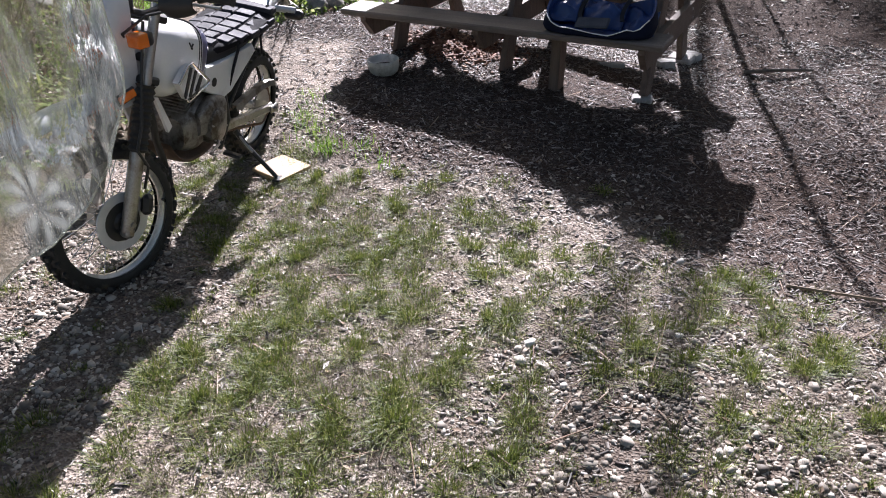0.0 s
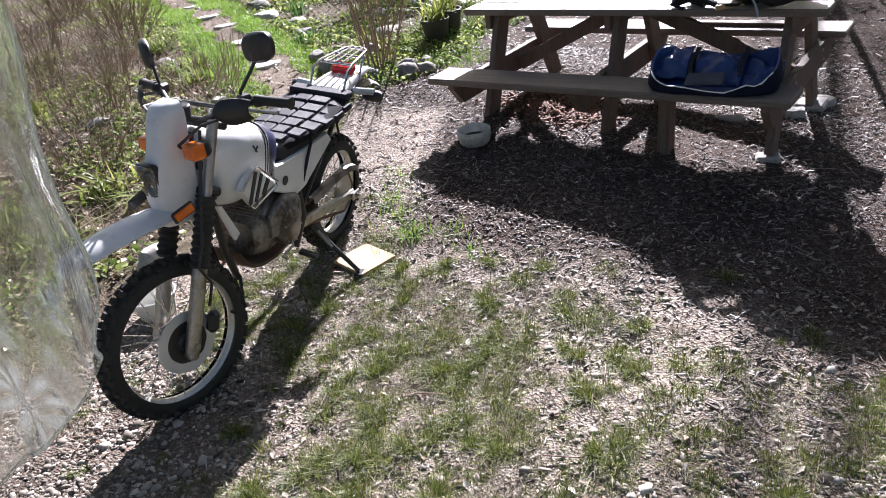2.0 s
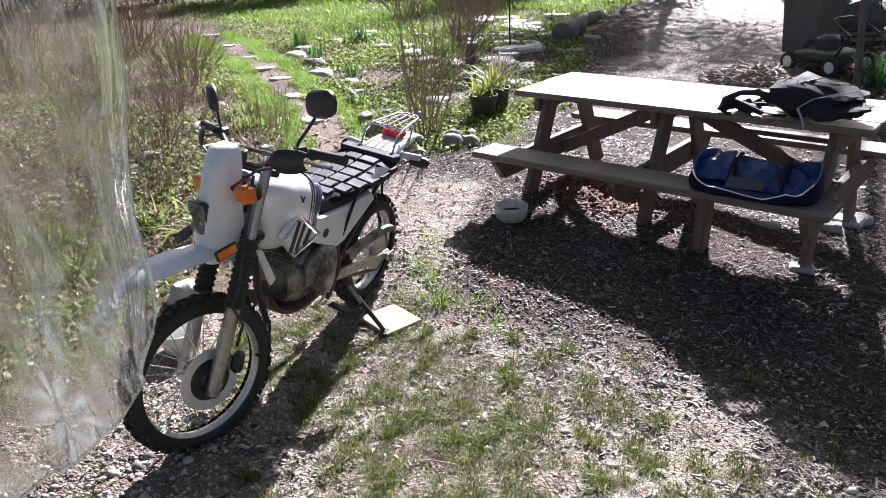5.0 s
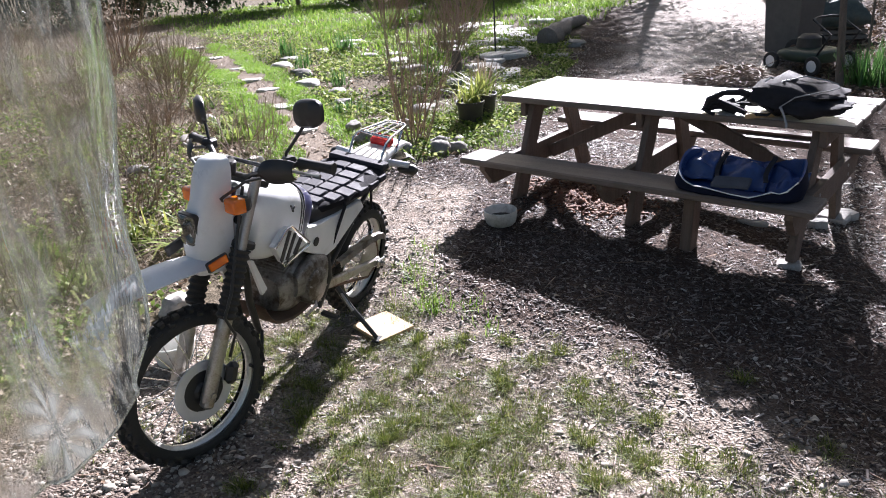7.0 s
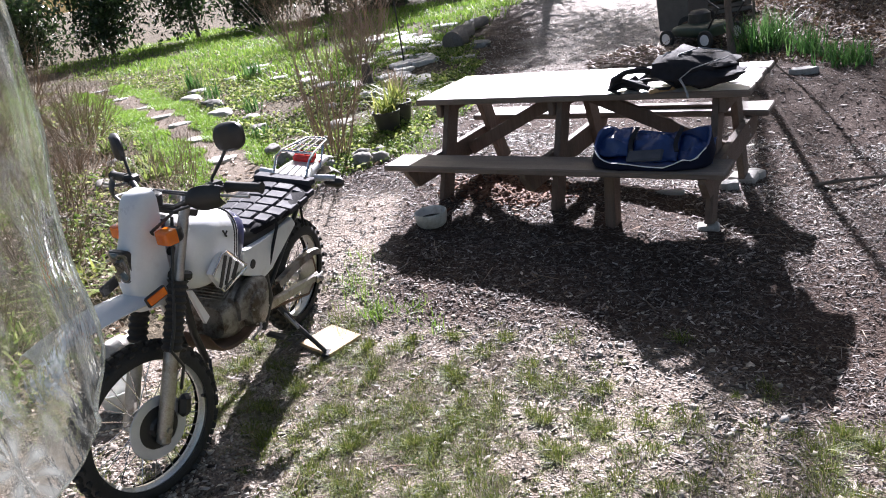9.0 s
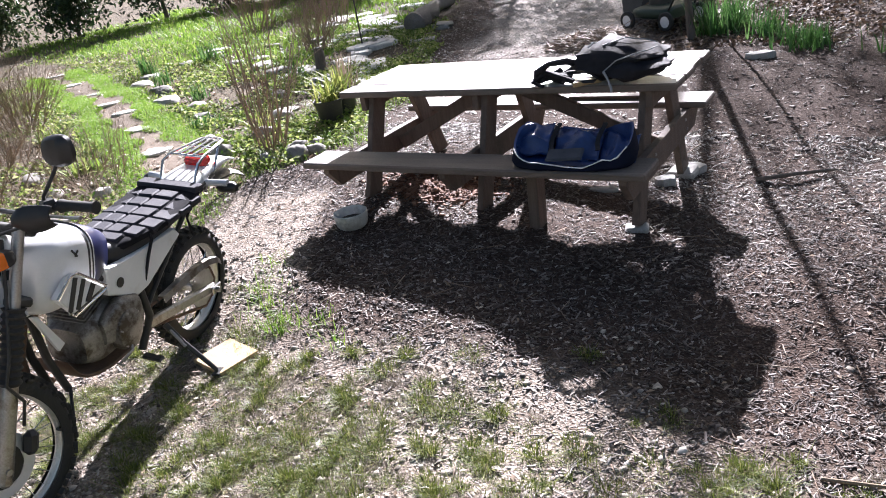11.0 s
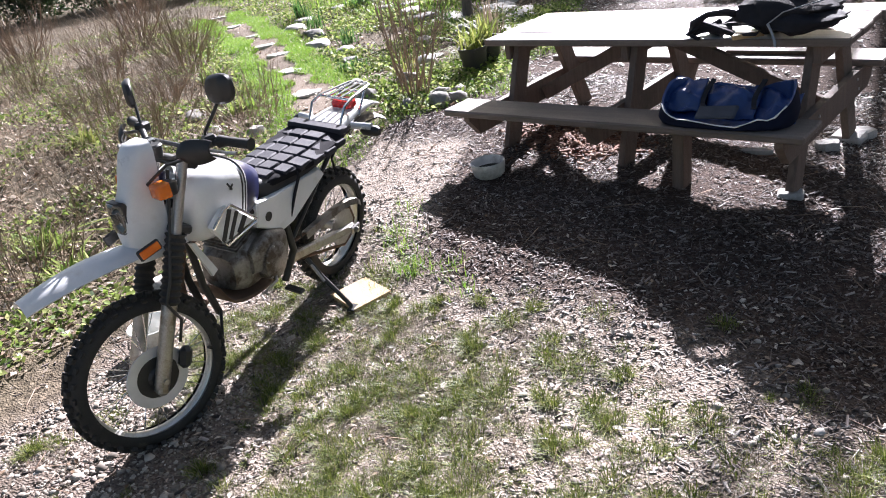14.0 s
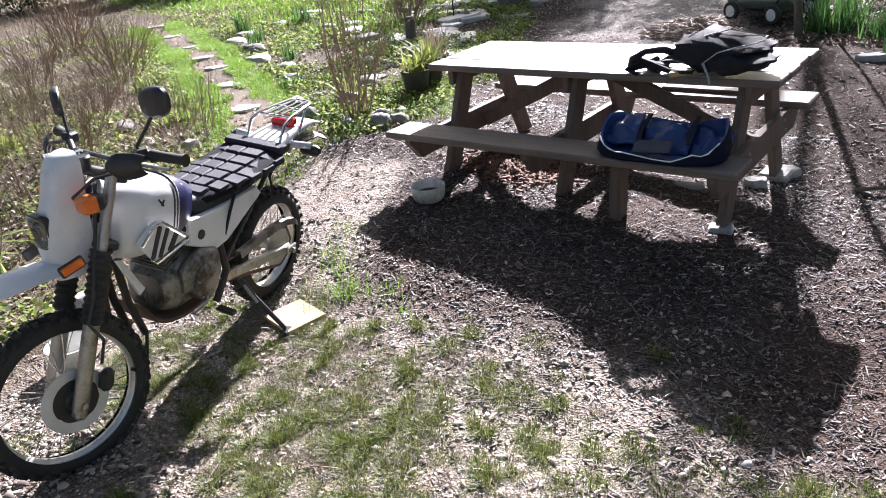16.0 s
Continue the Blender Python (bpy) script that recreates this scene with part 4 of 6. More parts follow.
    for z, xf, xb, hw in ((0.715, 1.225, 1.12, 0.046), (0.76, 1.24, 1.10, 0.056), (0.83, 1.245, 1.09, 0.061), (0.90, 1.232, 1.085, 0.061), (0.935, 1.218, 1.08, 0.060), (0.98, 1.193, 1.075, 0.057), (1.04, 1.172, 1.07, 0.064), (1.085, 1.153, 1.065, 0.062), (1.108, 1.135, 1.065, 0.055), (1.120, 1.105, 1.065, 0.038)):
        ring = []
        for k in range(20):
            a = -math.pi / 2 + math.pi * k / 19
            ring.append(Vector((xb + (xf - xb) * math.cos(a) ** 0.55 if math.cos(a) > 1e-6 else xb, hw * math.copysign(abs(math.sin(a)) ** 0.75, math.sin(a)), z)))
        rings.append(ring)
    cowl = p("headlight_cowl", Kit().loft(rings), M_WHITE, "white headlight cowl", True, None, True)
    rings = []
    for s, x in ((1.0, 1.233), (0.98, 1.246), (0.86, 1.251), (0.4, 1.254)):
        rings.append([Vector((x - 0.02 * abs(math.cos(2 * math.pi * k / 28)) ** 2, 0.038 * s * math.copysign(abs(math.cos(2 * math.pi * k / 28)) ** 0.3, math.cos(2 * math.pi * k / 28)), 0.892 + 0.055 * s * math.copysign(abs(math.sin(2 * math.pi * k / 28)) ** 0.3, math.sin(2 * math.pi * k / 28)))) for k in range(28)])
    p("headlight", Kit().loft(rings), M_LENS, "square glass headlight", True, cowl, True)
    rings = [[Vector((1.222 - 0.02 * abs(math.cos(2 * math.pi * k / 28)) ** 2 + dx, s * 0.041 * math.copysign(abs(math.cos(2 * math.pi * k / 28)) ** 0.28, math.cos(2 * math.pi * k / 28)), 0.892 + s * 0.058 * math.copysign(abs(math.sin(2 * math.pi * k / 28)) ** 0.28, math.sin(2 * math.pi * k / 28)))) for k in range(28)] for s, dx in ((1.0, 0.0), (1.0, 0.018), (0.94, 0.02))]
    p("headlight_surround", Kit().loft(rings, False), M_BLACK, "thin black rim round the headlight", True, cowl, True)
    for s in (1, -1):
        p("indicator_stalk", Kit().tube([(1.08, s * 0.065, 0.955), (1.09, s * 0.10, 0.96)], 0.011, 8), M_BLACK, "", True, None, True)
        ind = p("front_indicator", Kit().body([(1.055, s * 0.125, 0.965, 0.018, 0.018), (1.07, s * 0.125, 0.965, 0.028, 0.025), (1.09, s * 0.125, 0.965, 0.032, 0.026)], 20, 7, 2), M_BLACK, "", True, None, True)
        p("lens", Kit().body([(1.09, s * 0.125, 0.965, 0.033, 0.027), (1.125, s * 0.125, 0.965, 0.032, 0.026), (1.137, s * 0.127, 0.965, 0.027, 0.021), (1.139, s * 0.127, 0.965, 0.012, 0.010)], 20, 8, 3), M_ORANGE, "amber lens", True, ind, True)
        refl = p("side_reflector", Kit().box((1.215, s * 0.130, 0.79), (0.085, 0.012, 0.042), (0, 15, s * -6), 0.005), M_BLACK, "", False, None, True)
        p("lens", Kit().box((1.215, s * 0.137, 0.79), (0.072, 0.008, 0.030), (0, 15, s * -6), 0.003), M_ORANGE, "amber reflector", False, refl, True)

    # handlebar
    bar = p("handlebar", Kit().tube([(0.90, 0.40, 1.09), (0.925, 0.30, 1.095), (0.965, 0.2, 1.09), (0.995, 0.12, 1.05), (1.005, 0.06, 1.03), (1.005, -0.06, 1.03), (0.995, -0.12, 1.05), (0.965, -0.2, 1.09), (0.925, -0.3, 1.095), (0.90, -0.4, 1.09)], 0.0115, 10), M_BLACK, "", True, None, True)
    p("crossbar_pad", Kit().tube([(0.985, 0.13, 1.078), (0.985, -0.13, 1.078)], 0.008, 10), M_BLACK, "", True, bar, True)
    p("speedometer", Kit().lathe([(0.0, -0.03), (0.026, -0.03), (0.032, 0.012), (0.027, 0.018), (0.0, 0.016)], (1.035, 0.0, 1.07), "z", 20), M_BLACK, "", True, bar, True)
    p("ignition_lock", Kit().lathe([(0.0, -0.03), (0.02, -0.03), (0.022, 0.02), (0.0, 0.022)], (1.02, -0.05, 1.075), "z", 14), M_CHROME, "", True, bar, True)
    for s in (1, -1):
        g = [(0.932, s * 0.275, 1.095), (0.922, s * 0.305, 1.095), (0.905, s * 0.40, 1.091), (0.902, s * 0.41, 1.09)]
        p("grip", Kit().tube(g, [0.022, 0.0165, 0.0165, 0.021], 14), M_RUBBER, "", True, bar, True)
        rings = []
        for k in range(9):
            u = k / 8
            y = s * (0.20 + 0.10 * u)
            x = 1.045 - 0.06 * u**1.6
            h = 0.044 * math.sin(0.35 + 2.4 * u) ** 0.4
            rings.append([Vector((x + 0.012 - 0.02 * (j / 3 - 1) ** 2, y, 1.082 + (j / 3 - 1) * h)) for j in range(7)] + [Vector((x + 0.006 - 0.02 * (j / 3 - 1) ** 2, y, 1.082 + (j / 3 - 1) * h)) for j in range(6, -1, -1)])
        p("handguard", Kit().loft(rings), M_BLACK, "black plastic handguard", True, bar, True)
        p("lever", Kit().tube([(0.96, s * 0.23, 1.09), (0.99, s * 0.28, 1.086), (0.965, s * 0.36, 1.078), (0.955, s * 0.40, 1.076)], [0.007, 0.006, 0.005, 0.007], 7), M_ALU, "", True, bar, True)
        p("switch_block", Kit().box((0.945, s * 0.235, 1.098), (0.045, 0.05, 0.04), (0, 0, s * -15), 0.008), M_BLACK, "", False, bar, True)
        mir = p("mirror", Kit().tube([(0.95, s * 0.215, 1.085), (0.95, s * 0.23, 1.13), (0.92 if s > 0 else 0.935, s * 0.26, 1.185), (0.90 if s > 0 else 0.935, s * 0.28, 1.225 if s > 0 else 1.19)], 0.006, 8), M_BLACK, "", True, None, True)
        rings = []
        for sc, x in ((0.3, 0.955), (0.8, 0.952), (1.0, 0.94), (1.0, 0.926), (0.93, 0.922)):
            ring = []
            for k in range(24):
                a = 2 * math.pi * k / 24
                ca, sa = math.cos(a), math.sin(a)
                ring.append(Vector((x, s * (0.30 + 0.064 * sc * math.copysign(abs(ca) ** 0.75, ca)), 1.262 + 0.049 * sc * math.copysign(abs(sa) ** 0.75, sa) + 0.008 * ca * sc)))
            rings.append(ring)
        pivot = Vector((0.94, s * 0.28, 1.262))
        set_head = Matrix.Translation(pivot + (Vector((-0.035, 0, 0.0)) if s > 0 else Vector((0.0, 0, -0.045)))) @ Matrix.Rotation(radians(8 if s > 0 else -27), 4, "Z") @ Matrix.Translation(-pivot)
        p("mirror_housing", Kit().loft(rings).turn(set_head), M_BLACK, "black mirror head", True, mir, True)
        glass = [[Vector((0.921, q.y, q.z)) for q in rings[-1]], [Vector((0.9205, s * 0.30 + (q.y - s * 0.30) * 0.5, 1.262 + (q.z - 1.262) * 0.5)) for q in rings[-1]]]
        p("mirror_glass", Kit().loft(glass).turn(set_head), M_CHROME, "mirror glass", False, mir, True)
    for pts in ([(0.97, 0.22, 1.06), (1.08, 0.16, 1.05), (1.12, 0.06, 0.98), (1.07, 0.02, 0.9)], [(0.97, -0.22, 1.06), (1.10, -0.12, 1.09), (1.14, 0.02, 1.06), (1.1, 0.04, 0.95)]):
        k = Kit().tube([Vector(a) for a in pts], 0.0055, 7)
        p("cable", k, M_BLACK, "", True, None, True)

    # tank, shrouds, seat
    slope = Matrix.Identity(4)
    slope[0][2], slope[0][3] = -0.22, 0.22 * 0.82 - 0.03
    secs = [(1.018, 0, 0.845, 0.06, 0.07), (0.998, 0, 0.84, 0.105, 0.115), (0.93, 0, 0.832, 0.140, 0.138), (0.83, 0, 0.822, 0.150, 0.136), (0.765, 0, 0.812, 0.147, 0.126)]
    tank = p("fuel_tank", Kit().body(secs, 32, 3.4, 5).turn(slope), M_WHITE, "white fuel tank", True)
    p("tank_band", Kit().body([(0.765, 0, 0.812, 0.147, 0.126), (0.70, 0, 0.80, 0.132, 0.108), (0.63, 0, 0.782, 0.10, 0.082)], 32, 3.4, 4).turn(slope), M_NAVY, "navy band round the rear of the tank", True, tank)
    for x1, x0 in ((0.800, 0.790), (0.780, 0.774)):
        p("pinstripe", Kit().body([(x1, 0, 0.818, 0.1500, 0.1328), (x0, 0, 0.8165, 0.1496, 0.1313)], 32, 3.4, 2).turn(slope), M_BLACK, "thin dark line", True, tank)
    for s in (1, -1):
        for a, b in (((0.835, 0.905), (0.815, 0.872)), ((0.806, 0.892), (0.826, 0.877))):
            p("decal", Kit().beam((a[0], s * 0.1485, a[1]), (b[0], s * 0.1500, b[1]), 0.007, 0.004, (0, 1, 0), 0.001), M_BLACK, "dark angular mark", False, tank)
    p("filler_cap", Kit().lathe([(0.0, 0.022), (0.03, 0.022), (0.035, 0.015), (0.036, -0.01)], (0.80, 0, 0.952), "z", 22), M_BLACK, "", True, tank)
    for s in (1, -1):
        plate = [(0.965, 0.785), (0.895, 0.828), (0.865, 0.832), (0.74, 0.715), (0.905, 0.697)]
        rings = [[Vector((x, s * y, z)) for x, z in plate] for y in (0.140, 0.163)] + [[Vector((0.875 + (x - 0.875) * 0.93, s * 0.168, 0.765 + (z - 0.765) * 0.93)) for x, z in plate]]
        shroud = p("tank_shroud", Kit().loft(rings if s > 0 else [r[::-1] for r in rings]), M_WHITE, "white side shroud")
        for (xa, za), (xb, zb), w in (((0.868, 0.820), (0.925, 0.715), 0.022), ((0.832, 0.796), (0.890, 0.704), 0.020), ((0.792, 0.758), (0.838, 0.706), 0.026)):
            p("stripe", Kit().beam((xa, s * 0.169, za), (xb, s * 0.169, zb), w, 0.004, (0, 1, 0), 0.001), M_BLACK, "dark diagonal stripe", False, shroud)
        p("guard_rail", Kit().tube([(x, s * 0.171, z) for x, z in ((0.968, 0.786), (0.897, 0.834), (0.863, 0.837), (0.735, 0.718), (0.742, 0.706), (0.912, 0.690), (0.930, 0.715))], 0.0055, 8), M_CHROME, "chrome tube round the shroud", True)
        panel = [(0.665, 0.742), (0.56, 0.722), (0.22, 0.705), (0.19, 0.665), (0.45, 0.55), (0.52, 0.545), (0.68, 0.635)]
        rings = [[Vector((x, s * 0.100, z)) for x, z in panel], [Vector((x, s * 0.120, z)) for x, z in panel], [Vector((0.45 + (x - 0.45) * 0.97, s * 0.126, 0.66 + (z - 0.66) * 0.94)) for x, z in panel]]
        side = p("side_panel", Kit().loft(rings if s > 0 else [r[::-1] for r in rings]), M_WHITE, "white side panel")
        p("side_badge", Kit().lathe([(0.0, 0.0), (0.020, 0.0), (0.020, 0.003 * s), (0.0, 0.003 * s)], (0.61, s * 0.127, 0.655), "y", 16), M_BLACK, "round dark emblem", False, side)
    p("seat", Kit().body([(0.62, 0, 0.75, 0.075, 0.04), (0.56, 0, 0.745, 0.10, 0.05), (0.40, 0, 0.735, 0.115, 0.05), (0.18, 0, 0.745, 0.115, 0.05), (0.06, 0, 0.755, 0.105, 0.04), (0.0, 0, 0.755, 0.08, 0.03)], 22, 3.2, 5), M_BLACK, "black vinyl seat", True)
    seat_fit = Matrix.Translation((0.545, 0, 0.790)) @ Matrix.Diagonal((0.84, 0.98, 1.0, 1)) @ Matrix.Translation((-0.635, 0, -0.857))
    cover = p("seat_pad", Kit().body([(0.64, 0, 0.828, 0.10, 0.024), (0.55, 0, 0.832, 0.125, 0.024), (0.35, 0, 0.832, 0.154, 0.022), (0.15, 0, 0.845, 0.162, 0.022), (0.02, 0, 0.857, 0.145, 0.022), (-0.03, 0, 0.853, 0.11, 0.012)], 22, 3.5, 5).turn(seat_fit), M_SEATBASE, "quilted black air-cell seat pad", True)
    rows = [(0.635, 0.56, 0.09), (0.555, 0.465, 0.128), (0.46, 0.365, 0.15), (0.36, 0.265, 0.165), (0.26, 0.165, 0.172), (0.16, 0.075, 0.172), (0.07, -0.01, 0.15)]
    for i, (x1, x0, hw) in enumerate(rows):
        cols = 2 if i == 0 else 4 if i < 6 else 1
        zt = 0.857 + (0.0 if x1 > 0.3 else 0.026 * (0.3 - x1) / 0.3)
        for k in range(cols):
            y0, y1 = -hw + 2 * hw * k / cols, -hw + 2 * hw * (k + 1) / cols
            ym = (y0 + y1) / 2
            bow = 0.03 * (abs(ym) / 0.17) ** 1.5
            tip = math.atan(0.26 * math.sqrt(abs(ym) / 0.17)) * (-1 if ym > 0 else 1) if cols > 1 else 0.0
            rake = Matrix.Identity(4)
            rake[0][1] = 0.0 if cols == 1 else -0.28 if ym > 0 else 0.28
            put = Matrix.Translation(((x0 + x1) / 2 - (0.28 * abs(ym) if cols > 1 else 0.03) + 0.02, ym, zt - bow)) @ Matrix.Rotation(tip, 4, "X") @ rake
            p("pad_cell", Kit().box((0, 0, 0), (x1 - x0 - 0.003, y1 - y0 - 0.003, 0.032), None, 0.006).turn(seat_fit @ put), M_SEAT, "", True, cover)
    for s in (1, -1):
        p("pad_strap", Kit().tube([(0.40, s * 0.135, 0.765), (0.40, s * 0.14, 0.74), (0.43, s * 0.135, 0.68), (0.46, s * 0.12, 0.58)], 0.007, 6), M_CLOTH, "", True, cover)
        p("pad_strap", Kit().tube([(0.10, s * 0.14, 0.785), (0.10, s * 0.13, 0.74), (0.10, s * 0.11, 0.70), (0.06, s * 0.1, 0.60)], 0.006, 6), M_CLOTH, "", True, cover)

    # tail
    tail = p("tail_section", Kit().body([(0.09, 0, 0.765, 0.095, 0.03), (0.0, 0, 0.785, 0.10, 0.035), (-0.16, 0, 0.80, 0.085, 0.032), (-0.27, 0, 0.80, 0.07, 0.025), (-0.38, 0, 0.795, 0.06, 0.012), (-0.46, 0, 0.77, 0.05, 0.006)], 20, 3, 4), M_SILVER, "silver tail section", True)
    p("tail_light", Kit().box((-0.21, 0, 0.845), (0.075, 0.11, 0.05), (0, 14, 0), 0.014), M_RED, "red tail light", True)
    rack_fit = Matrix.Translation((-0.05, 0, 0.005)) @ Matrix.Diagonal((0.86, 0.80, 1, 1))
    rack = p("luggage_rack", Kit().tube([(0.02, 0.105, 0.80), (-0.03, 0.11, 0.875), (-0.1, 0.105, 0.892), (-0.36, 0.07, 0.89), (-0.385, 0.04, 0.89), (-0.385, -0.04, 0.89), (-0.36, -0.07, 0.89), (-0.1, -0.105, 0.892), (-0.03, -0.11, 0.875), (0.02, -0.105, 0.80)], 0.008, 8).turn(rack_fit), M_CHROME, "silver tube luggage rack", True)
    for y in (-0.042, 0.0, 0.042):
        p("rack_rail", Kit().tube([(-0.1, y, 0.894), (-0.385, y * 0.9, 0.894)], 0.006, 7).turn(rack_fit), M_CHROME, "", True, rack)
    for x in (-0.1, -0.24):
        p("rack_crossbar", Kit().tube([(x, 0.105 + (x + 0.1) * 0.13, 0.89), (x, -0.105 - (x + 0.1) * 0.13, 0.89)], 0.006, 7).turn(rack_fit), M_CHROME, "", True, rack)
    for s in (1, -1):
        p("rack_stay", Kit().tube([(-0.31, s * 0.062, 0.893), (-0.22, s * 0.075, 0.80), (-0.1, s * 0.09, 0.74)], 0.006, 7), M_CHROME, "", True, rack)
        ind = p("rear_indicator", Kit().tube([(-0.12, s * 0.07, 0.775), (-0.12, s * 0.20, 0.785)], 0.017, 10), M_SILVER, "silver indicator stalk", True)
        p("indicator_lamp", Kit().tube([(-0.13, s * 0.14, 0.758), (-0.13, s * 0.155, 0.76), (-0.13, s * 0.22, 0.762), (-0.13, s * 0.235, 0.762)], [0.016, 0.026, 0.027, 0.016], 12), M_BLACK, "black indicator lamp", True, ind)
    p("rear_mudguard", Kit().loft([[Vector((x, y, z - (0.02 if abs(y) > 0.05 else 0) + e)) for y in (-0.07, -0.04, 0, 0.04, 0.07)] + [Vector((x, y, z - 0.006 - (0.02 if abs(y) > 0.05 else 0) + e)) for y in (0.07, 0.04, 0, -0.04, -0.07)] for x, z, e in ((0.28, 0.66, 0), (0.15, 0.73, 0), (0.0, 0.755, 0), (-0.2, 0.765, 0), (-0.4, 0.74, 0), (-0.5, 0.69, 0))]), M_BLACK, "black rear mudguard", True)

    # frame and engine
    for s in (1, -1):
        p("frame_rail", Kit().tube([(1.0, s * 0.03, 0.88), (0.75, s * 0.09, 0.72), (0.5, s * 0.10, 0.66), (0.44, s * 0.095, 0.40), (0.52, s * 0.09, 0.28)], 0.017, 10), M_BLACK, "dark frame tube", True)
        p("subframe_rail", Kit().tube([(0.5, s * 0.095, 0.72), (0.15, s * 0.10, 0.745), (-0.2, s * 0.08, 0.79)], 0.012, 8), M_BLACK, "", True)
        p("subframe_stay", Kit().tube([(0.44, s * 0.10, 0.46), (0.1, s * 0.10, 0.72)], 0.011, 8), M_BLACK, "", True)
        p("cradle_tube", Kit().tube([(0.98, s * 0.03, 0.80), (0.94, s * 0.035, 0.50), (0.89, s * 0.04, 0.34)], 0.015, 9), M_BLACK, "", True)
        arm = p("swingarm", Kit().beam((0.46, s * 0.095, 0.37), (-0.02, s * 0.115, 0.286), 0.048, 0.026, (0, 1, 0), 0.008), M_ALU, "aluminium swingarm leg")
        p("axle_plate", Kit().box((-0.01, s * 0.135, 0.286), (0.075, 0.012, 0.04), ch=0.006), M_STEEL, "", False, arm)
        p("axle_nut", Kit().lathe([(0, s * 0.02), (0.014, s * 0.018), (0.016, 0)], (0, s * 0.14, 0.286), "y", 6), M_STEEL, "", False, arm)
        p("footpeg", Kit().box((0.60, s * 0.20, 0.315), (0.035, 0.085, 0.016), (s * -4, 0, 0), 0.005), M_BLACK, "black footpeg")
    p("chain_guard", Kit().loft([[Vector((x, y, z)) for y, z in ((0.06, zz), (0.088, zz), (0.094, zz - 0.03), (0.090, zz - 0.03), (0.084, zz - 0.005), (0.06, zz - 0.005))] for x, zz in ((0.32, 0.42), (0.2, 0.425), (0.05, 0.425), (-0.05, 0.415), (-0.12, 0.392), (-0.145, 0.37))]), M_ALU, "aluminium chain guard")
    p("chain", Kit().tube([(0.42, 0.07, 0.415), (0.1, 0.069, 0.40), (0.0, 0.069, 0.388), (-0.07, 0.069, 0.36), (-0.1, 0.069, 0.286), (-0.07, 0.069, 0.216), (0.0, 0.069, 0.186), (0.42, 0.07, 0.325)], 0.008, 6), M_RUST, "oily drive chain")
    p("shock_absorber", Kit().tube([(0.36 + 0.006 * k, 0.0, 0.40 + 0.02 * k) for k in range(13)], [0.036 if k % 2 else 0.024 for k in range(13)], 12), M_BLACK, "", True)
    p("air_box", Kit().box((0.34, 0, 0.62), (0.26, 0.17, 0.2), ch=0.03), M_BLACK, "", True)
    p("mud_flap", Kit().box((0.36, 0, 0.50), (0.01, 0.16, 0.2), (0, 8, 0)), M_BLACK)
    raised = Matrix.Translation((0.0, 0, 0.10)) @ Matrix.Translation((0.66, 0, 0.38)) @ Matrix.Diagonal((0.76, 1, 0.92, 1)) @ Matrix.Translation((-0.66, 0, -0.38))

    def pe(name, kit, material, label="", smooth=False, parent=None):
        return p(name, kit.turn(raised), material, label, smooth, parent)

    eng = pe("engine", Kit().body([(0.50, 0, 0.40, 0.07, 0.08), (0.54, 0, 0.39, 0.105, 0.125), (0.66, 0, 0.38, 0.115, 0.125), (0.78, 0, 0.37, 0.11, 0.11), (0.86, 0, 0.37, 0.085, 0.08)], 22, 3.4, 4), M_ENGINE, "grey single-cylinder engine", True)
    pe("clutch_cover", Kit().lathe([(0.0, 0.168), (0.075, 0.165), (0.092, 0.155), (0.098, 0.12), (0.098, 0.08)], (0.625, 0, 0.365), "y", 28), M_ENGINE, "round casting cover", True, eng)
    pe("gear_cover", Kit().body([(0.50, 0.118, 0.40, 0.03, 0.075), (0.54, 0.120, 0.40, 0.035, 0.09), (0.63, 0.118, 0.42, 0.035, 0.09), (0.72, 0.112, 0.41, 0.03, 0.07), (0.77, 0.108, 0.40, 0.02, 0.05)], 16, 3, 3), M_ENGINE, "", True, eng)
    pe("clutch_cover", Kit().lathe([(0.0, -0.165), (0.085, -0.162), (0.102, -0.15), (0.108, -0.08)], (0.64, 0, 0.37), "y", 28), M_ENGINE, "", True, eng)
    for a in range(6):
        b = 2 * math.pi * a / 6 + 0.3
        pe("cover_screw", Kit().lathe([(0, 0.008), (0.005, 0.007), (0.006, 0)], (0.625 + 0.084 * math.cos(b), 0.157, 0.365 + 0.084 * math.sin(b)), "y", 6), M_STEEL, "", False, eng)
    tilt = Euler((0, radians(14), 0)).to_matrix()
    for k in range(9):
        c = Vector((0.745, 0, 0.49)) + tilt @ Vector((0, 0, 0.018 * k))
        pe("cooling_fin", Kit().box(tuple(c), (0.155 - 0.002 * k, 0.17, 0.006), (0, 14, 0), 0.002), M_ENGINE, "", False, eng)
    pe("cylinder", Kit().tube([(0.735, 0, 0.46), (0.785, 0, 0.66)], 0.062, 18), M_ENGINE, "", True, eng)
    pe("cylinder_head", Kit().box((0.795, 0, 0.69), (0.14, 0.15, 0.075), (0, 14, 0), 0.018), M_ENGINE, "", True, eng)
    pe("sparkplug_cap", Kit().tube([(0.80, 0.07, 0.68), (0.82, 0.11, 0.70), (0.80, 0.12, 0.76)], 0.010, 8), M_BLACK, "", True, eng)
    p("carburettor", Kit().box((0.60, 0.02, 0.62), (0.1, 0.09, 0.11), ch=0.02), M_ALU, "", True)
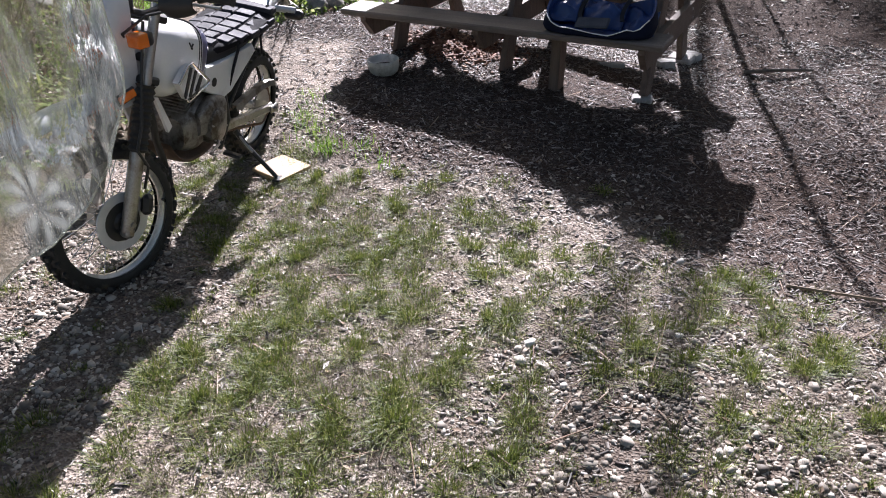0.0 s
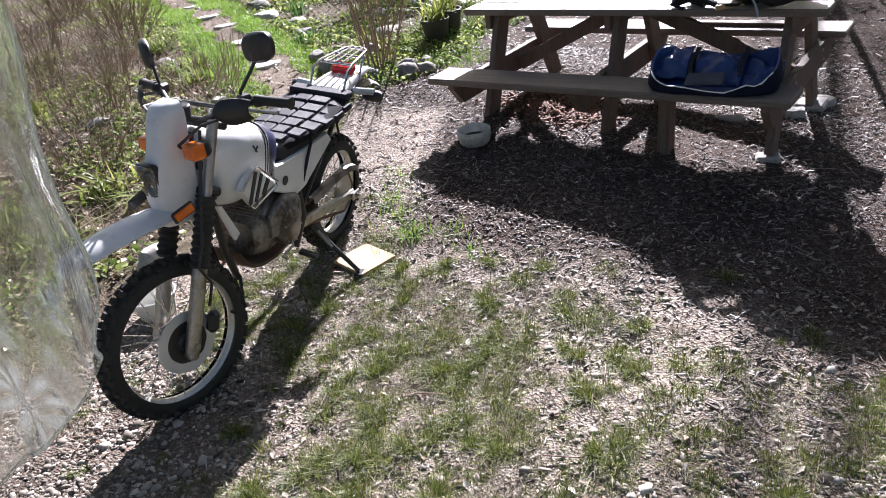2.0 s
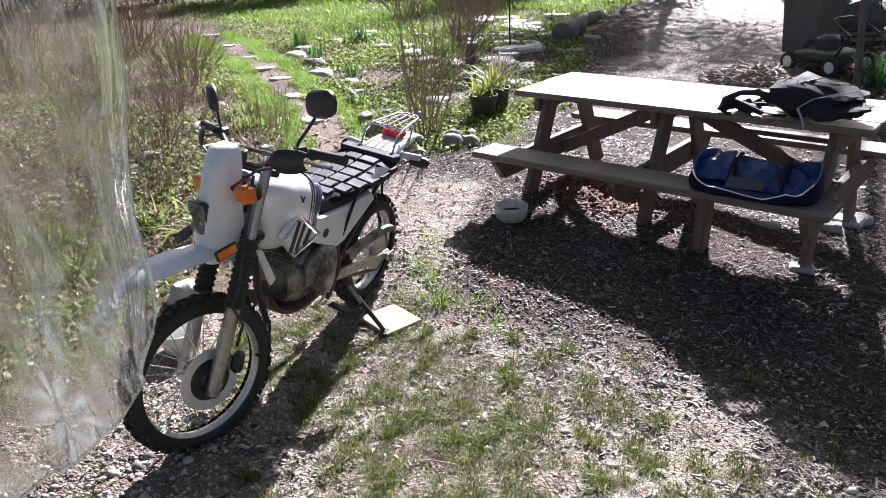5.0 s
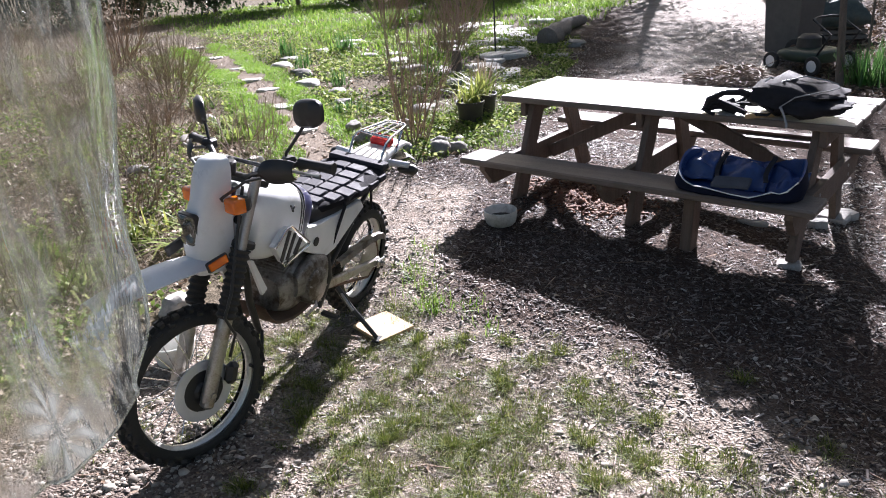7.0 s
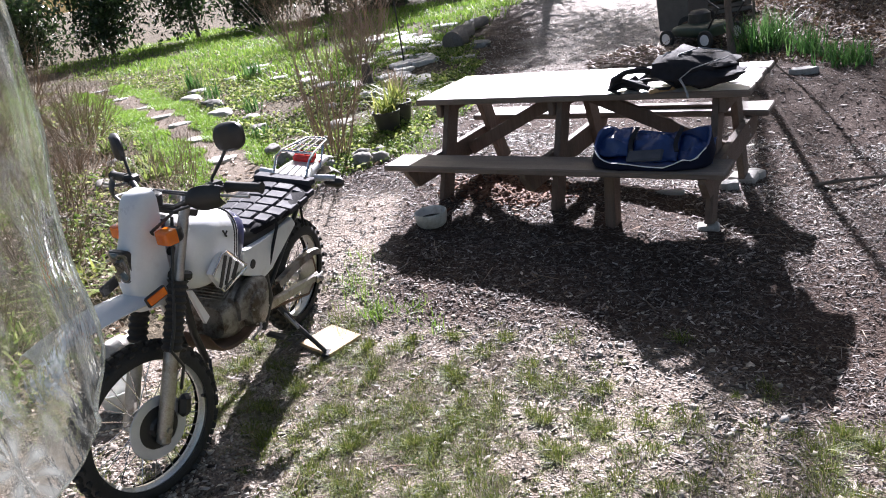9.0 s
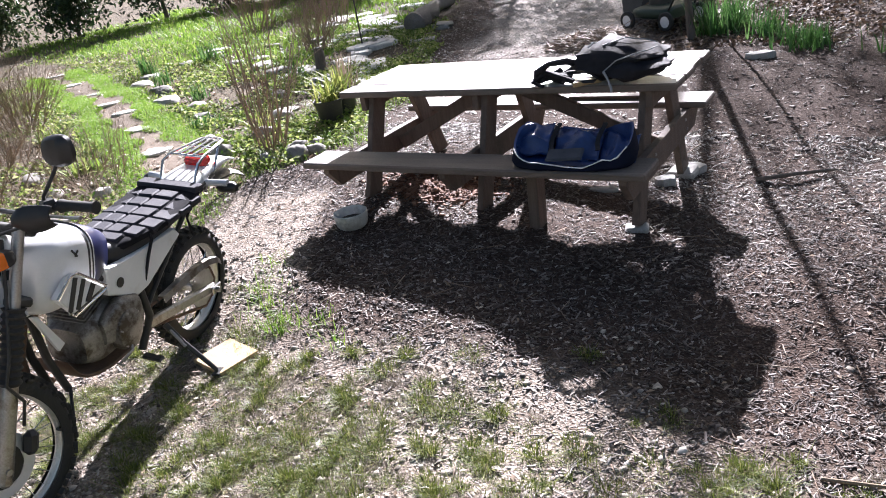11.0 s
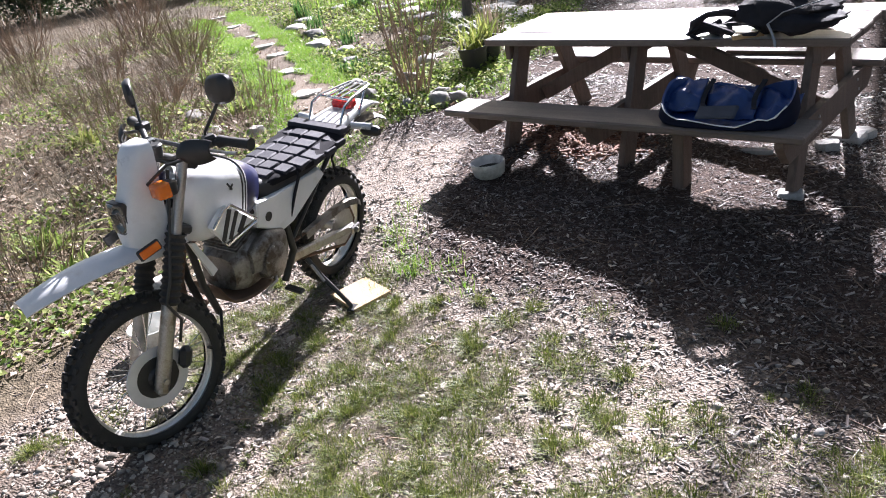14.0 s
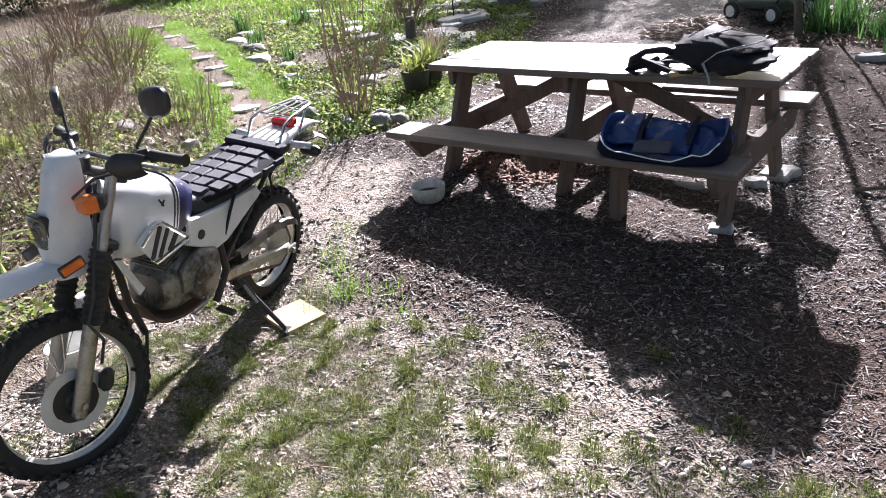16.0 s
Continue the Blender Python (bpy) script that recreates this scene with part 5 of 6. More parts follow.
    p("exhaust_pipe", Kit().tube([(0.86, -0.02, 0.68), (0.95, -0.03, 0.64), (0.985, -0.04, 0.53), (0.965, -0.06, 0.38), (0.88, -0.11, 0.29), (0.70, -0.16, 0.27), (0.50, -0.17, 0.40), (0.3, -0.16, 0.55)], 0.021, 12), M_RUST, "rust-brown exhaust pipe", True)
    p("silencer", Kit().tube([(0.32, -0.165, 0.53), (0.26, -0.165, 0.56), (-0.12, -0.17, 0.66), (-0.18, -0.17, 0.675)], [0.025, 0.05, 0.05, 0.03], 16), M_BLACK, "black silencer", True)
    pe("skid_plate", Kit().body([(0.96, 0, 0.35, 0.07, 0.012), (0.90, 0, 0.265, 0.095, 0.012), (0.72, 0, 0.225, 0.105, 0.012), (0.52, 0, 0.225, 0.1, 0.012)], 14, 4, 3), M_RUST, "brown stained skid plate", True)
    for s in (1, -1):
        low = [(1.01, 0.73), (0.985, 0.72), (0.90, 0.56), (0.93, 0.545)]
        rings = [[Vector((x, s * 0.075, z)) for x, z in low], [Vector((x, s * 0.088, z)) for x, z in low]]
        p("lower_cover", Kit().loft(rings if s > 0 else [r[::-1] for r in rings]), M_WHITE, "white lower frame cover")
    pe("shift_lever", Kit().tube([(0.64, 0.15, 0.31), (0.68, 0.175, 0.29), (0.80, 0.18, 0.285), (0.81, 0.205, 0.288)], 0.006, 7), M_STEEL, "", True)
    pe("brake_pedal", Kit().tube([(0.60, -0.15, 0.29), (0.7, -0.175, 0.27), (0.82, -0.175, 0.285)], 0.007, 7), M_STEEL, "", True)
    p("clutch_cable", Kit().tube([(0.9, 0.06, 0.36), (0.97, 0.11, 0.29), (1.02, 0.115, 0.27), (1.05, 0.11, 0.30)], 0.007, 7), M_BLACK, "", True)
    stand = p("kickstand", Kit().tube([(0.35, 0.09, 0.30), (0.342, 0.160, 0.215), (0.333, 0.302, 0.085)], [0.014, 0.012, 0.011], 10), M_BLACK, "black kickstand", True)
    p("stand_foot", Kit().box((0.333, 0.307, 0.077), (0.06, 0.04, 0.012), (11, 0, 0), 0.004), M_BLACK, "", False, stand)
    p("stand_spring", Kit().tube([(0.352, 0.11, 0.28), (0.371, 0.190, 0.215)], 0.007, 7), M_STEEL, "", True, stand)
    return t


motorcycle()


# ---- plants ----
def blades(points, h, spread, w, rng, bend=0.5, droop=0.0, segs=3, heading=None):
    """Tapering leaves from the given roots: arrays of vertices and quads (the tip is a thin quad)."""
    n = len(points)
    h = h * rng.uniform(0.55, 1.15, n)
    a = rng.uniform(0, 2 * math.pi, n) if heading is None else heading + rng.normal(0, 0.7, n)
    lean = np.abs(rng.normal(0, spread, n))
    dx, dy = np.cos(a), np.sin(a)
    px, py = -dy, dx
    ww = w * rng.uniform(0.6, 1.3, n)
    vs = np.zeros((n, segs + 1, 2, 3), np.float32)
    for k in range(segs + 1):
        u = k / segs
        out = lean * u + bend * lean * u * u
        up = u - droop * lean * u**3
        half = ww * (1 - 0.93 * u**1.5) / 2
        for j, s in ((0, -1), (1, 1)):
            vs[:, k, j, 0] = points[:, 0] + dx * out * h + px * half * s
            vs[:, k, j, 1] = points[:, 1] + dy * out * h + py * half * s
            vs[:, k, j, 2] = points[:, 2] + up * h
    o = (np.arange(n) * (segs + 1) * 2)[:, None]
    fs = np.concatenate([o + np.array([[2 * k, 2 * k + 1, 2 * k + 3, 2 * k + 2]]) for k in range(segs)])
    return vs.reshape(-1, 3), fs


def grounded(x, y, lift=0.0):
    return np.stack([x, y, height(x, y) + lift], -1)


def leaves(points, size, rng, tilt=0.6, aspect=0.6):
    """Small folded leaves lying about the given points."""
    n = len(points)
    s = size * rng.uniform(0.5, 1.3, n)
    a = rng.uniform(0, 2 * math.pi, n)
    e, r = rng.normal(0, tilt, n), rng.normal(0, tilt, n)
    u = np.stack([np.cos(a) * np.cos(e), np.sin(a) * np.cos(e), np.sin(e)], -1)
    p = np.stack([-np.sin(a) * np.cos(r), np.cos(a) * np.cos(r), np.sin(r)], -1)
    nn = np.cross(u, p)
    S = s[:, None]
    quad = [points - u * S * 0.5, points + p * S * aspect * 0.5 + nn * S * 0.10, points + u * S * 0.5, points - p * S * aspect * 0.5 + nn * S * 0.10]
    vs = np.stack(quad, 1)
    o = (np.arange(n) * 4)[:, None]
    fs = np.concatenate([o + np.array([[0, 1, 2]]), o + np.array([[0, 2, 3]])])
    return vs.reshape(-1, 3), fs


def boxes(points, ln, wd, th, yaw, tilt, rng, sides=5):
    """Thin rough splinters: eight corners each, a little skewed; the underside is left open."""
    n = len(points)
    cy, sy, ct, s_t = np.cos(yaw), np.sin(yaw), np.cos(tilt), np.sin(tilt)
    u = np.stack([cy * ct, sy * ct, s_t], -1)
    roll = rng.normal(0, 0.3, n)
    p = np.stack([-sy * np.cos(roll), cy * np.cos(roll), np.sin(roll)], -1)
    w = np.cross(u, p)
    vs = np.zeros((n, 8, 3))
    i = 0
    for a in (-1, 1):
        for b in (-1, 1):
            for c in (-1, 1):
                k = rng.uniform(0.6, 1.05, (n, 1))
                vs[:, i] = points + u * (a * ln / 2)[:, None] * rng.uniform(0.8, 1.0, (n, 1)) + p * (b * wd / 2)[:, None] * k + w * (c * th / 2)[:, None]
                i += 1
    f = np.array([[1, 5, 7, 3], [0, 4, 5, 1], [2, 3, 7, 6], [0, 1, 3, 2], [4, 6, 7, 5]][:sides])
    fs = (np.arange(n)[:, None, None] * 8 + f[None]).reshape(-1, 4)
    return vs.reshape(-1, 3), fs


def scatter(n, x0, x1, y0, y1, keep, rng):
    x, y = rng.uniform(x0, x1, n), rng.uniform(y0, y1, n)
    # thinning out to the south and east, past what the camera's view takes in
    thin = step(y + 0.5 * wobble(x, y), -4.5, -3.7) * (1 - step(x + 0.5 * wobble(x, y), 3.2, 4.1) * (y < 1.0))
    ok = rng.uniform(0, 1, n) < keep(x, y) * thin
    return x[ok], y[ok]


def build_litter():
    rng = np.random.default_rng(3)
    # wood chips over the mulch
    def bare(a, b):
        """Hollows where the soil shows between the drifts of chips."""
        return step(np.sin(4.1 * a - 2.7 * b + 0.6) + np.sin(3.3 * b + 1.9 * a) + 0.8 * np.sin(9.7 * a + 1) * np.sin(8.9 * b), 0.5, 1.6)
    x, y = scatter(150000, -1.0, 3.9, -4.2, 3.2, lambda a, b: (1 - garden(a, b)) * (1 - 0.8 * lawn(a, b)) * (1 - 0.85 * gravel(a, b)) * (1 - 0.7 * bare(a, b)) * (b < 1.3 + 0.2 * wobble(a, b)), rng)
    n = len(x)
    ln = rng.gamma(1.5, 0.0095, n) + 0.005
    wide, thick = np.minimum(ln * rng.uniform(0.14, 0.55, n), rng.uniform(0.004, 0.013, n)), rng.uniform(0.001, 0.0045, n)
    # Beyond the lawn, chips turn pale where the mulch gleams in sun.
    lift, dry = 0.002 + 0.005 * rng.uniform(0, 1, n), (lawn(x, y) + gravel(x, y) > rng.uniform(0.2, 0.6, n)) | ((y > 0.5 + 0.8 * wobble(x, y) + rng.uniform(-0.2, 0.2, n)) & (x < 3.2 + wobble(x, y))) | ((x > 2.1 + 0.5 * wobble(x, y)) & (y > 0.2) & (rng.uniform(0, 1, n) < 0.55))
    for k, name, material, label in ((~dry, "wood_chips", M_CHIPS, "grey-brown shredded wood chips covering the yard"), (dry, "pale_sunlit_debris", M_CHIPS_PALE, "dry chips and fibres over the yard, with sunlit sheen in their colour")):
        q = int(k.sum())
        v, f = boxes(grounded(x[k], y[k], lift[k]), ln[k], wide[k], thick[k], rng.uniform(0, 6.28, q), rng.normal(0, 0.27, q), rng, 3)
        soup(name, v, f, material, label, "mulch")
    x, y = scatter(42000, -2.5, 6.5, 1.1, 9.0, lambda a, b: (1 - garden(a, b)) * np.clip(1.3 - 0.12 * b, 0.3, 1), rng)
    x2, y2 = scatter(6000, 3.7, 6.0, -2.5, 3.2, lambda a, b: 1 + 0 * a, rng)
    x, y = np.concatenate([x, x2]), np.concatenate([y, y2])
    n = len(x)
    ln = rng.gamma(2.0, 0.007, n) + 0.008
    wide, thick = ln * rng.uniform(0.2, 0.5, n), rng.uniform(0.002, 0.005, n)
    pale = drive_edge(y) + 0.6 * wobble(x, y) + rng.uniform(-0.25, 0.25, n) > x
    for k, name, material, label in ((~pale, "far_wood_chips", M_CHIPS, "coarse brown wood chips farther off in the yard"), (pale, "drive_chips", M_CHIPS_DRIVE, "pale wood chips on the drive")):
        q = int(k.sum())
        v, f = boxes(grounded(x[k], y[k], 0.005), ln[k], wide[k], thick[k], rng.uniform(0, 6.28, q), rng.normal(0, 0.2, q), rng, 3)
        soup(name, v, f, material, label, "mulch")
    x, y = scatter(34000, 0.4, 9.0, 3.4, 12.0, lambda a, b: step(a - drive_edge(b) + 0.5 * wobble(a, b), -0.1, 0.5), rng)
    v, f = leaves(grounded(x, y, 0.015), 0.07, rng, 0.45, 0.5)
    soup("woodland_leaf_litter", v, f, M_WOODLITTER, "brown leaf litter under the bare trees", "leaves")
    # reddish, freshly dug mulch under the table
    x, y = rng.normal(0.62, 0.20, 1500), rng.normal(-0.02, 0.13, 1500)
    n = len(x)
    ln = rng.gamma(3.0, 0.008, n) + 0.008
    v, f = boxes(grounded(x, y, 0.008), ln, ln * 0.4, ln * 0.2, rng.uniform(0, 6.28, n), rng.normal(0, 0.4, n), rng)
    soup("red_mulch", v, f, M_CHIPS2, "reddish loose mulch under the picnic table", "mulch")
    # long shreds of bark lying over the chips
    x, y = scatter(11000, -0.6, 3.4, -2.6, 1.2, lambda a, b: (1 - garden(a, b)) * (1 - 0.8 * lawn(a, b)) * (1 - 0.8 * gravel(a, b)), rng)
    n = len(x)
    ln = rng.gamma(2.0, 0.010, n) + 0.014
    v, f = boxes(grounded(x, y, 0.007 + 0.004 * rng.uniform(0, 1, n)), ln, 0.0012 + 0.0022 * rng.uniform(0, 1, n), 0.0012 + 0.001 * rng.uniform(0, 1, n), rng.uniform(0, 6.28, n), rng.normal(0, 0.12, n), rng, 3)
    soup("bark_shreds", v, f, M_CHIPS, "long thin shreds of bark over the mulch", "mulch")
    # gravel: many small stones, fewer large ones
    for count, mean, least, name, label in ((36000, 0.0014, 0.0026, "pebbles", "pale pebbles strewn over the thin lawn"), (40000, 0.0024, 0.0048, "gravel_stones", "coarse pale gravel stones bare on the yard")):
        x, y = scatter(count, -0.3, 3.9, -4.5, -1.2, lambda a, b: np.clip(gravel(a, b) * (0.45 + 0.55 * step(np.sin(5 * a + 2 * b) + np.sin(6.1 * b - 3 * a), -0.8, 0.8)) + 0.20 * lawn(a, b) * (0.4 + 0.6 * step(np.sin(6.3 * a - 2 * b + 1) + np.sin(5.3 * b + 3.7 * a), -0.6, 0.9)) + 0.05 + 0.4 * step(-b, 2.2, 2.6) * step(a, 1.6, 2.0), 0, 1), rng)
        n = len(x)
        r = rng.gamma(2.2, mean, n) + least
        sq = rng.uniform(0.25, 0.6, n)
        sides = 5
        vs = np.zeros((n, 2 * sides + 1, 3))
        yaw, long = rng.uniform(0, 6.28, n), rng.uniform(0.55, 1.0, n)
        z0 = height(x, y)
        rim = rng.uniform(0.6, 1.25, (sides, n))
        slant = rng.normal(0, 0.22, (2, n))
        for ring, (s_r, s_z) in enumerate(((1.0, 0.0), (0.86, 0.9))):
            for k in range(sides):
                a = 2 * math.pi * k / sides
                rr = s_r * r * rim[k]
                u, w = rr * math.cos(a), rr * math.sin(a) * long
                i = ring * sides + k
                vs[:, i, 0], vs[:, i, 1] = x + u * np.cos(yaw) - w * np.sin(yaw), y + u * np.sin(yaw) + w * np.cos(yaw)
                vs[:, i, 2] = z0 + s_z * r * sq * rng.uniform(0.85, 1.1, n) + (slant[0] * u + slant[1] * w) * s_z - 0.001
        vs[:, -1] = np.stack([x, y, z0 + r * sq * rng.uniform(0.9, 1.05, n)], -1)
        tri = [[k, (k + 1) % sides, sides + (k + 1) % sides] for k in range(sides)] + [[k, sides + (k + 1) % sides, sides + k] for k in range(sides)] + [[sides + k, sides + (k + 1) % sides, 2 * sides] for k in range(sides)]
        soup(name, vs.reshape(-1, 3), (np.arange(n)[:, None, None] * (2 * sides + 1) + np.array(tri)[None]).reshape(-1, 3), M_PEBBLE, label, "gravel")
    x, y = scatter(2600, -0.2, 3.9, -4.3, -1.3, lambda a, b: 0.25 + 0.75 * lawn(a, b), rng)
    n = len(x)
    ln = np.minimum(rng.gamma(2.0, 0.007, n) + 0.008, 0.05)
    v, f = boxes(grounded(x, y, 0.004), ln, np.minimum(ln * rng.uniform(0.2, 0.6, n), 0.014), np.minimum(ln * 0.2, 0.005), rng.uniform(0, 6.28, n), rng.normal(0, 0.12, n), rng)
    soup("bark_chunks", v, f, M_CHIPS, "dark chunks of bark strewn over the bare soil", "mulch")
    x, y = scatter(260, 0.2, 3.9, -4.3, -1.5, lambda a, b: 0.3 + 0.7 * lawn(a, b), rng)
    v, f = leaves(grounded(x, y, 0.010), 0.042, rng, 0.2, 0.4)
    soup("pale_leaves", v, f, M_PALELEAF, "curled bleached leaves on the thin lawn", "leaves")
    # fallen leaves and stems
    x, y = scatter(7000, -2.6, 4.0, -4.3, 1.5, lambda a, b: 0.3 + 0.5 * lawn(a, b) + 0.3 * garden(a, b), rng)
    v, f = leaves(grounded(x, y, 0.009), 0.028, rng, 0.25, 0.5)
    soup("fallen_leaves", v, f, M_LEAFLITTER, "curled tan leaves lying about the yard", "leaves")
    x, y = scatter(30000, -10.0, -0.7, -3.6, 6.5, lambda a, b: garden(a, b) * np.where(b < 0.25 * a + 1.2, 1.0, 0.35) * np.where(path_distance(a, b) > 0.25, 1.0, 0.5), rng)
    v, f = leaves(grounded(x, y, 0.012), 0.06, rng, 0.45, 0.5)
    soup("bed_leaf_litter", v, f, M_LEAFLITTER, "dry leaf litter among the beds", "leaves")
    x, y = scatter(340, -0.6, 3.6, -3.6, 1.2, lambda a, b: 1 - 0.6 * garden(a, b), rng)
    n = len(x)
    ln = rng.gamma(2.0, 0.035, n) + 0.04
    v, f = boxes(grounded(x, y, 0.010), ln, 0.0035 + 0 * ln, 0.003 + 0 * ln, rng.uniform(0, 6.28, n), rng.normal(0, 0.08, n), rng)
    soup("twigs", v, f, M_TWIG, "dry straw and twigs on the ground", "twigs")


def build_grass():
    rng = np.random.default_rng(21)
    # thin lawn: separate tussocks, each dense at its heart, with dead blades among the green
    def turf(a, b):
        patch = step(np.sin(3.7 * a + 1.3 * b) + np.sin(4.9 * b - 2.3 * a + 1) + 0.7 * np.sin(9.0 * a + 2) * np.sin(8.0 * b), -1.2, 0.8)
        worn = step(b, -2.2, -1.7)
        return np.clip(lawn(a, b) * (1 - gravel(a, b) * np.where(a < 1.4, 0.85, 0.3)) * (1 - 0.75 * worn) * (0.5 + 0.5 * patch) + 0.12 * gravel(a, b) * (a > 1.4), 0, 1)
    def tussocks(count, least, most, spread, rng):
        cx, cy = scatter(count, -0.1, 3.9, -4.3, -1.35, turf, rng)
        xs, ys, hs = [], [], []
        for a, b in zip(cx, cy):
            k = int(rng.integers(least, most))
            s = spread * rng.uniform(0.6, 1.4)
            t = rng.uniform(0, 3.14)
            u, w = rng.normal(0, s, k), rng.normal(0, s * rng.uniform(0.5, 0.9), k)
            dx, dy = u * math.cos(t) - w * math.sin(t), u * math.sin(t) + w * math.cos(t)
            xs.append(a + dx)
            ys.append(b + dy)
            hs.append(np.arctan2(dy, dx) + rng.normal(0, 0.6, k))
        return np.concatenate(xs), np.concatenate(ys), np.concatenate(hs)
    x, y, a = tussocks(1150, 100, 300, 0.029, rng)
    v, f = blades(grounded(x, y, -0.004), 0.042, 0.62, 0.0025, rng, 0.7, 0.3, 2, a)
    soup("lawn_grass", v, f, M_GRASS, "separate tussocks of short lawn grass", "grass")
    x, y, a = tussocks(2600, 20, 90, 0.020, rng)
    v, f = blades(grounded(x, y, -0.003), 0.024, 0.7, 0.0021, rng, 0.7, 0.3, 2)
    soup("thin_grass", v, f, M_GRASS, "thin worn grass between pebbles", "grass")
    x, y, a = tussocks(2000, 20, 110, 0.034, rng)
    v, f = blades(grounded(x, y, -0.002), 0.030, 1.1, 0.0018, rng, 0.6, 0.4, 2)
    soup("dead_grass", v, f, M_DEADGRASS, "flattened dead grass among the tussocks", "grass")
    # small clumps at the edge of the mulch
    xs, ys = [], []
    for a, b, k, s in ((0.54, -1.62, 160, 0.05), (0.36, -1.50, 70, 0.06), (0.25, -1.38, 60, 0.05), (0.72, -1.55, 40, 0.06), (0.15, -1.18, 40, 0.05), (0.9, -1.7, 30, 0.05)):
        xs.append(rng.normal(a, s, k))
        ys.append(rng.normal(b, s, k))
    v, f = blades(grounded(np.concatenate(xs), np.concatenate(ys), -0.003), 0.065, 0.7, 0.0045, rng, 0.5, 0.2)
    soup("edge_grass", v, f, M_GRASS2, "bright grass tufts at the mulch edge", "grass")
    # lush strips along the beds and the path
    def strip(a, b):
        d = path_distance(a, b)
        side = step(d + 0.4 * wobble(2 * a, 2 * b), 0.10, 0.22) * (1 - step(d, 0.42, 0.7)) * (a < -1.4)
        g = garden(a, b)
        edge = g * (1 - g) * 4 * (b < 4.0)
        near = step(a, -1.4, -1.0) * g * (b > -1.3) * (b < 1.2) * (np.hypot(a + 1.3, b - 0.68) > 0.42)
        right = step(a, -1.9, -1.5) * g * (b > 0.9) * (b < 3.4) * 0.9
        return np.clip(side + 0.6 * edge + near + right, 0, 1)
    x, y = scatter(150000, -9.5, -0.2, -1.6, 5.5, lambda a, b: strip(a, b) * np.clip(1.2 + a / 11, 0.3, 1), rng)
    v, f = blades(grounded(x, y, -0.003), 0.045, 0.7, 0.0055, rng, 0.5, 0.2, 2)
    soup("bed_grass", v, f, M_GRASS2, "lush bright grass edging the beds and path", "grass")
    x, y = scatter(48000, -15, -3.0, 3.5, 13.0, lambda a, b: step(b + 0.35 * a, 1.9, 2.6) * step(-0.2 * b - a, 1.2, 2.2) * (path_distance(a, b) > 0.3) * (0.35 + 0.65 * (np.sin(a * 0.9) * np.cos(b * 1.1 + 1) > -0.2)), rng)
    v, f = blades(grounded(x, y, -0.003), 0.11, 0.6, 0.017, rng, 0.5, 0.2, 2)
    soup("meadow_grass", v, f, M_GRASS2, "rough green grass beyond the garden", "grass")
    x, y = scatter(13000, -16.0, -4.5, -5.0, 5.0, lambda a, b: step(-a, 4.8, 7.0) * (path_distance(a, b) > 0.75) * (0.4 + 0.6 * (np.sin(a * 1.7 + b) * np.cos(b * 1.9 - 0.4 * a) > -0.1)), rng)
    v, f = blades(grounded(x, y, -0.003), 0.22, 0.55, 0.007, rng, 0.6, 0.3, 2)
    soup("dry_grass", v, f, M_STRAW, "tall dry grass and stalks beyond the beds", "grass")
    def verge(a, b):
        d = path_distance(a, b) + 0.4 * wobble(2 * a, 2 * b)
        return step(d, 0.10, 0.18) * (1 - step(d, 0.36, 0.5)) * step(-a, 1.6, 2.2) * (0.6 + 0.4 * (np.sin(3.3 * a + b) > -0.3))
    x, y = scatter(330000, -9.0, -1.5, -0.6, 5.2, verge, rng)
    v, f = blades(grounded(x, y, 0.0), 0.045, 0.7, 0.0065, rng, 0.5, 0.2, 2)
    soup("path_verge", v, f, M_VERGE, "bright lime-green grass verge along the path", "grass")
    x, y = scatter(13000, -7.5, -0.9, -3.3, 1.6, lambda a, b: garden(a, b) * step(path_distance(a, b), 0.35, 0.6) * (b < 0.45 * -a - 0.6) * (0.25 + 0.75 * (np.sin(2.3 * a + 1.7 * b) + np.sin(3.1 * b - 1.3 * a) > 0.1)), rng)
    v, f = blades(grounded(x, y, 0.0), 0.20, 0.8, 0.0045, rng, 0.5, 0.3, 2)
    soup("dead_stems", v, f, M_STRAW, "thin dead stems standing and fallen in the bed", "stems")
    # groundcover
    def cover(a, b):
        d = path_distance(a, b)
        patch = np.sin(1.9 * a + 0.8 * b) * np.cos(2.3 * b - 1.1 * a) + 0.45 * np.sin(5.1 * a) * np.sin(4.3 * b)
        up = garden(a, b) * step(d, 0.35, 0.6) * step(patch, -0.55, 0.3)
        return up * np.where(b > 0.45 * -a - 0.9, 1.0, 0.4)
    x, y = scatter(250000, -11.5, -0.7, -3.4, 6.5, lambda a, b: cover(a, b) * np.clip(1.15 + a / 10, 0.3, 1), rng)
    n = len(x)
    v, f = leaves(grounded(x, y, 0.015 + 0.05 * rng.uniform(0, 1, n) ** 1.5), 0.042, rng, 0.55, 0.75)
    soup("groundcover", v, f, M_COVER, "low green groundcover leaves filling the beds", "groundcover")


def leaf_clump(name, x, y, n, h, spread, w, material, label, cat, seed, rad=0.08, bend=0.6, droop=0.3, group=""):
    rng = np.random.default_rng(seed)
    px, py = x + rng.normal(0, rad, n), y + rng.normal(0, rad, n)
    v, f = blades(grounded(px, py, -0.01), h, spread, w, rng, bend, droop, 4)
    me = bpy.data.meshes.new(name)
    me.from_pydata((v - np.array([x, y, 0])).tolist(), [], f.tolist())
    me.materials.append(material)
    ob = new(name, me)
    ob.location = (x, y, 0)
    return tagged(ob, label=label, category=cat, group=group)


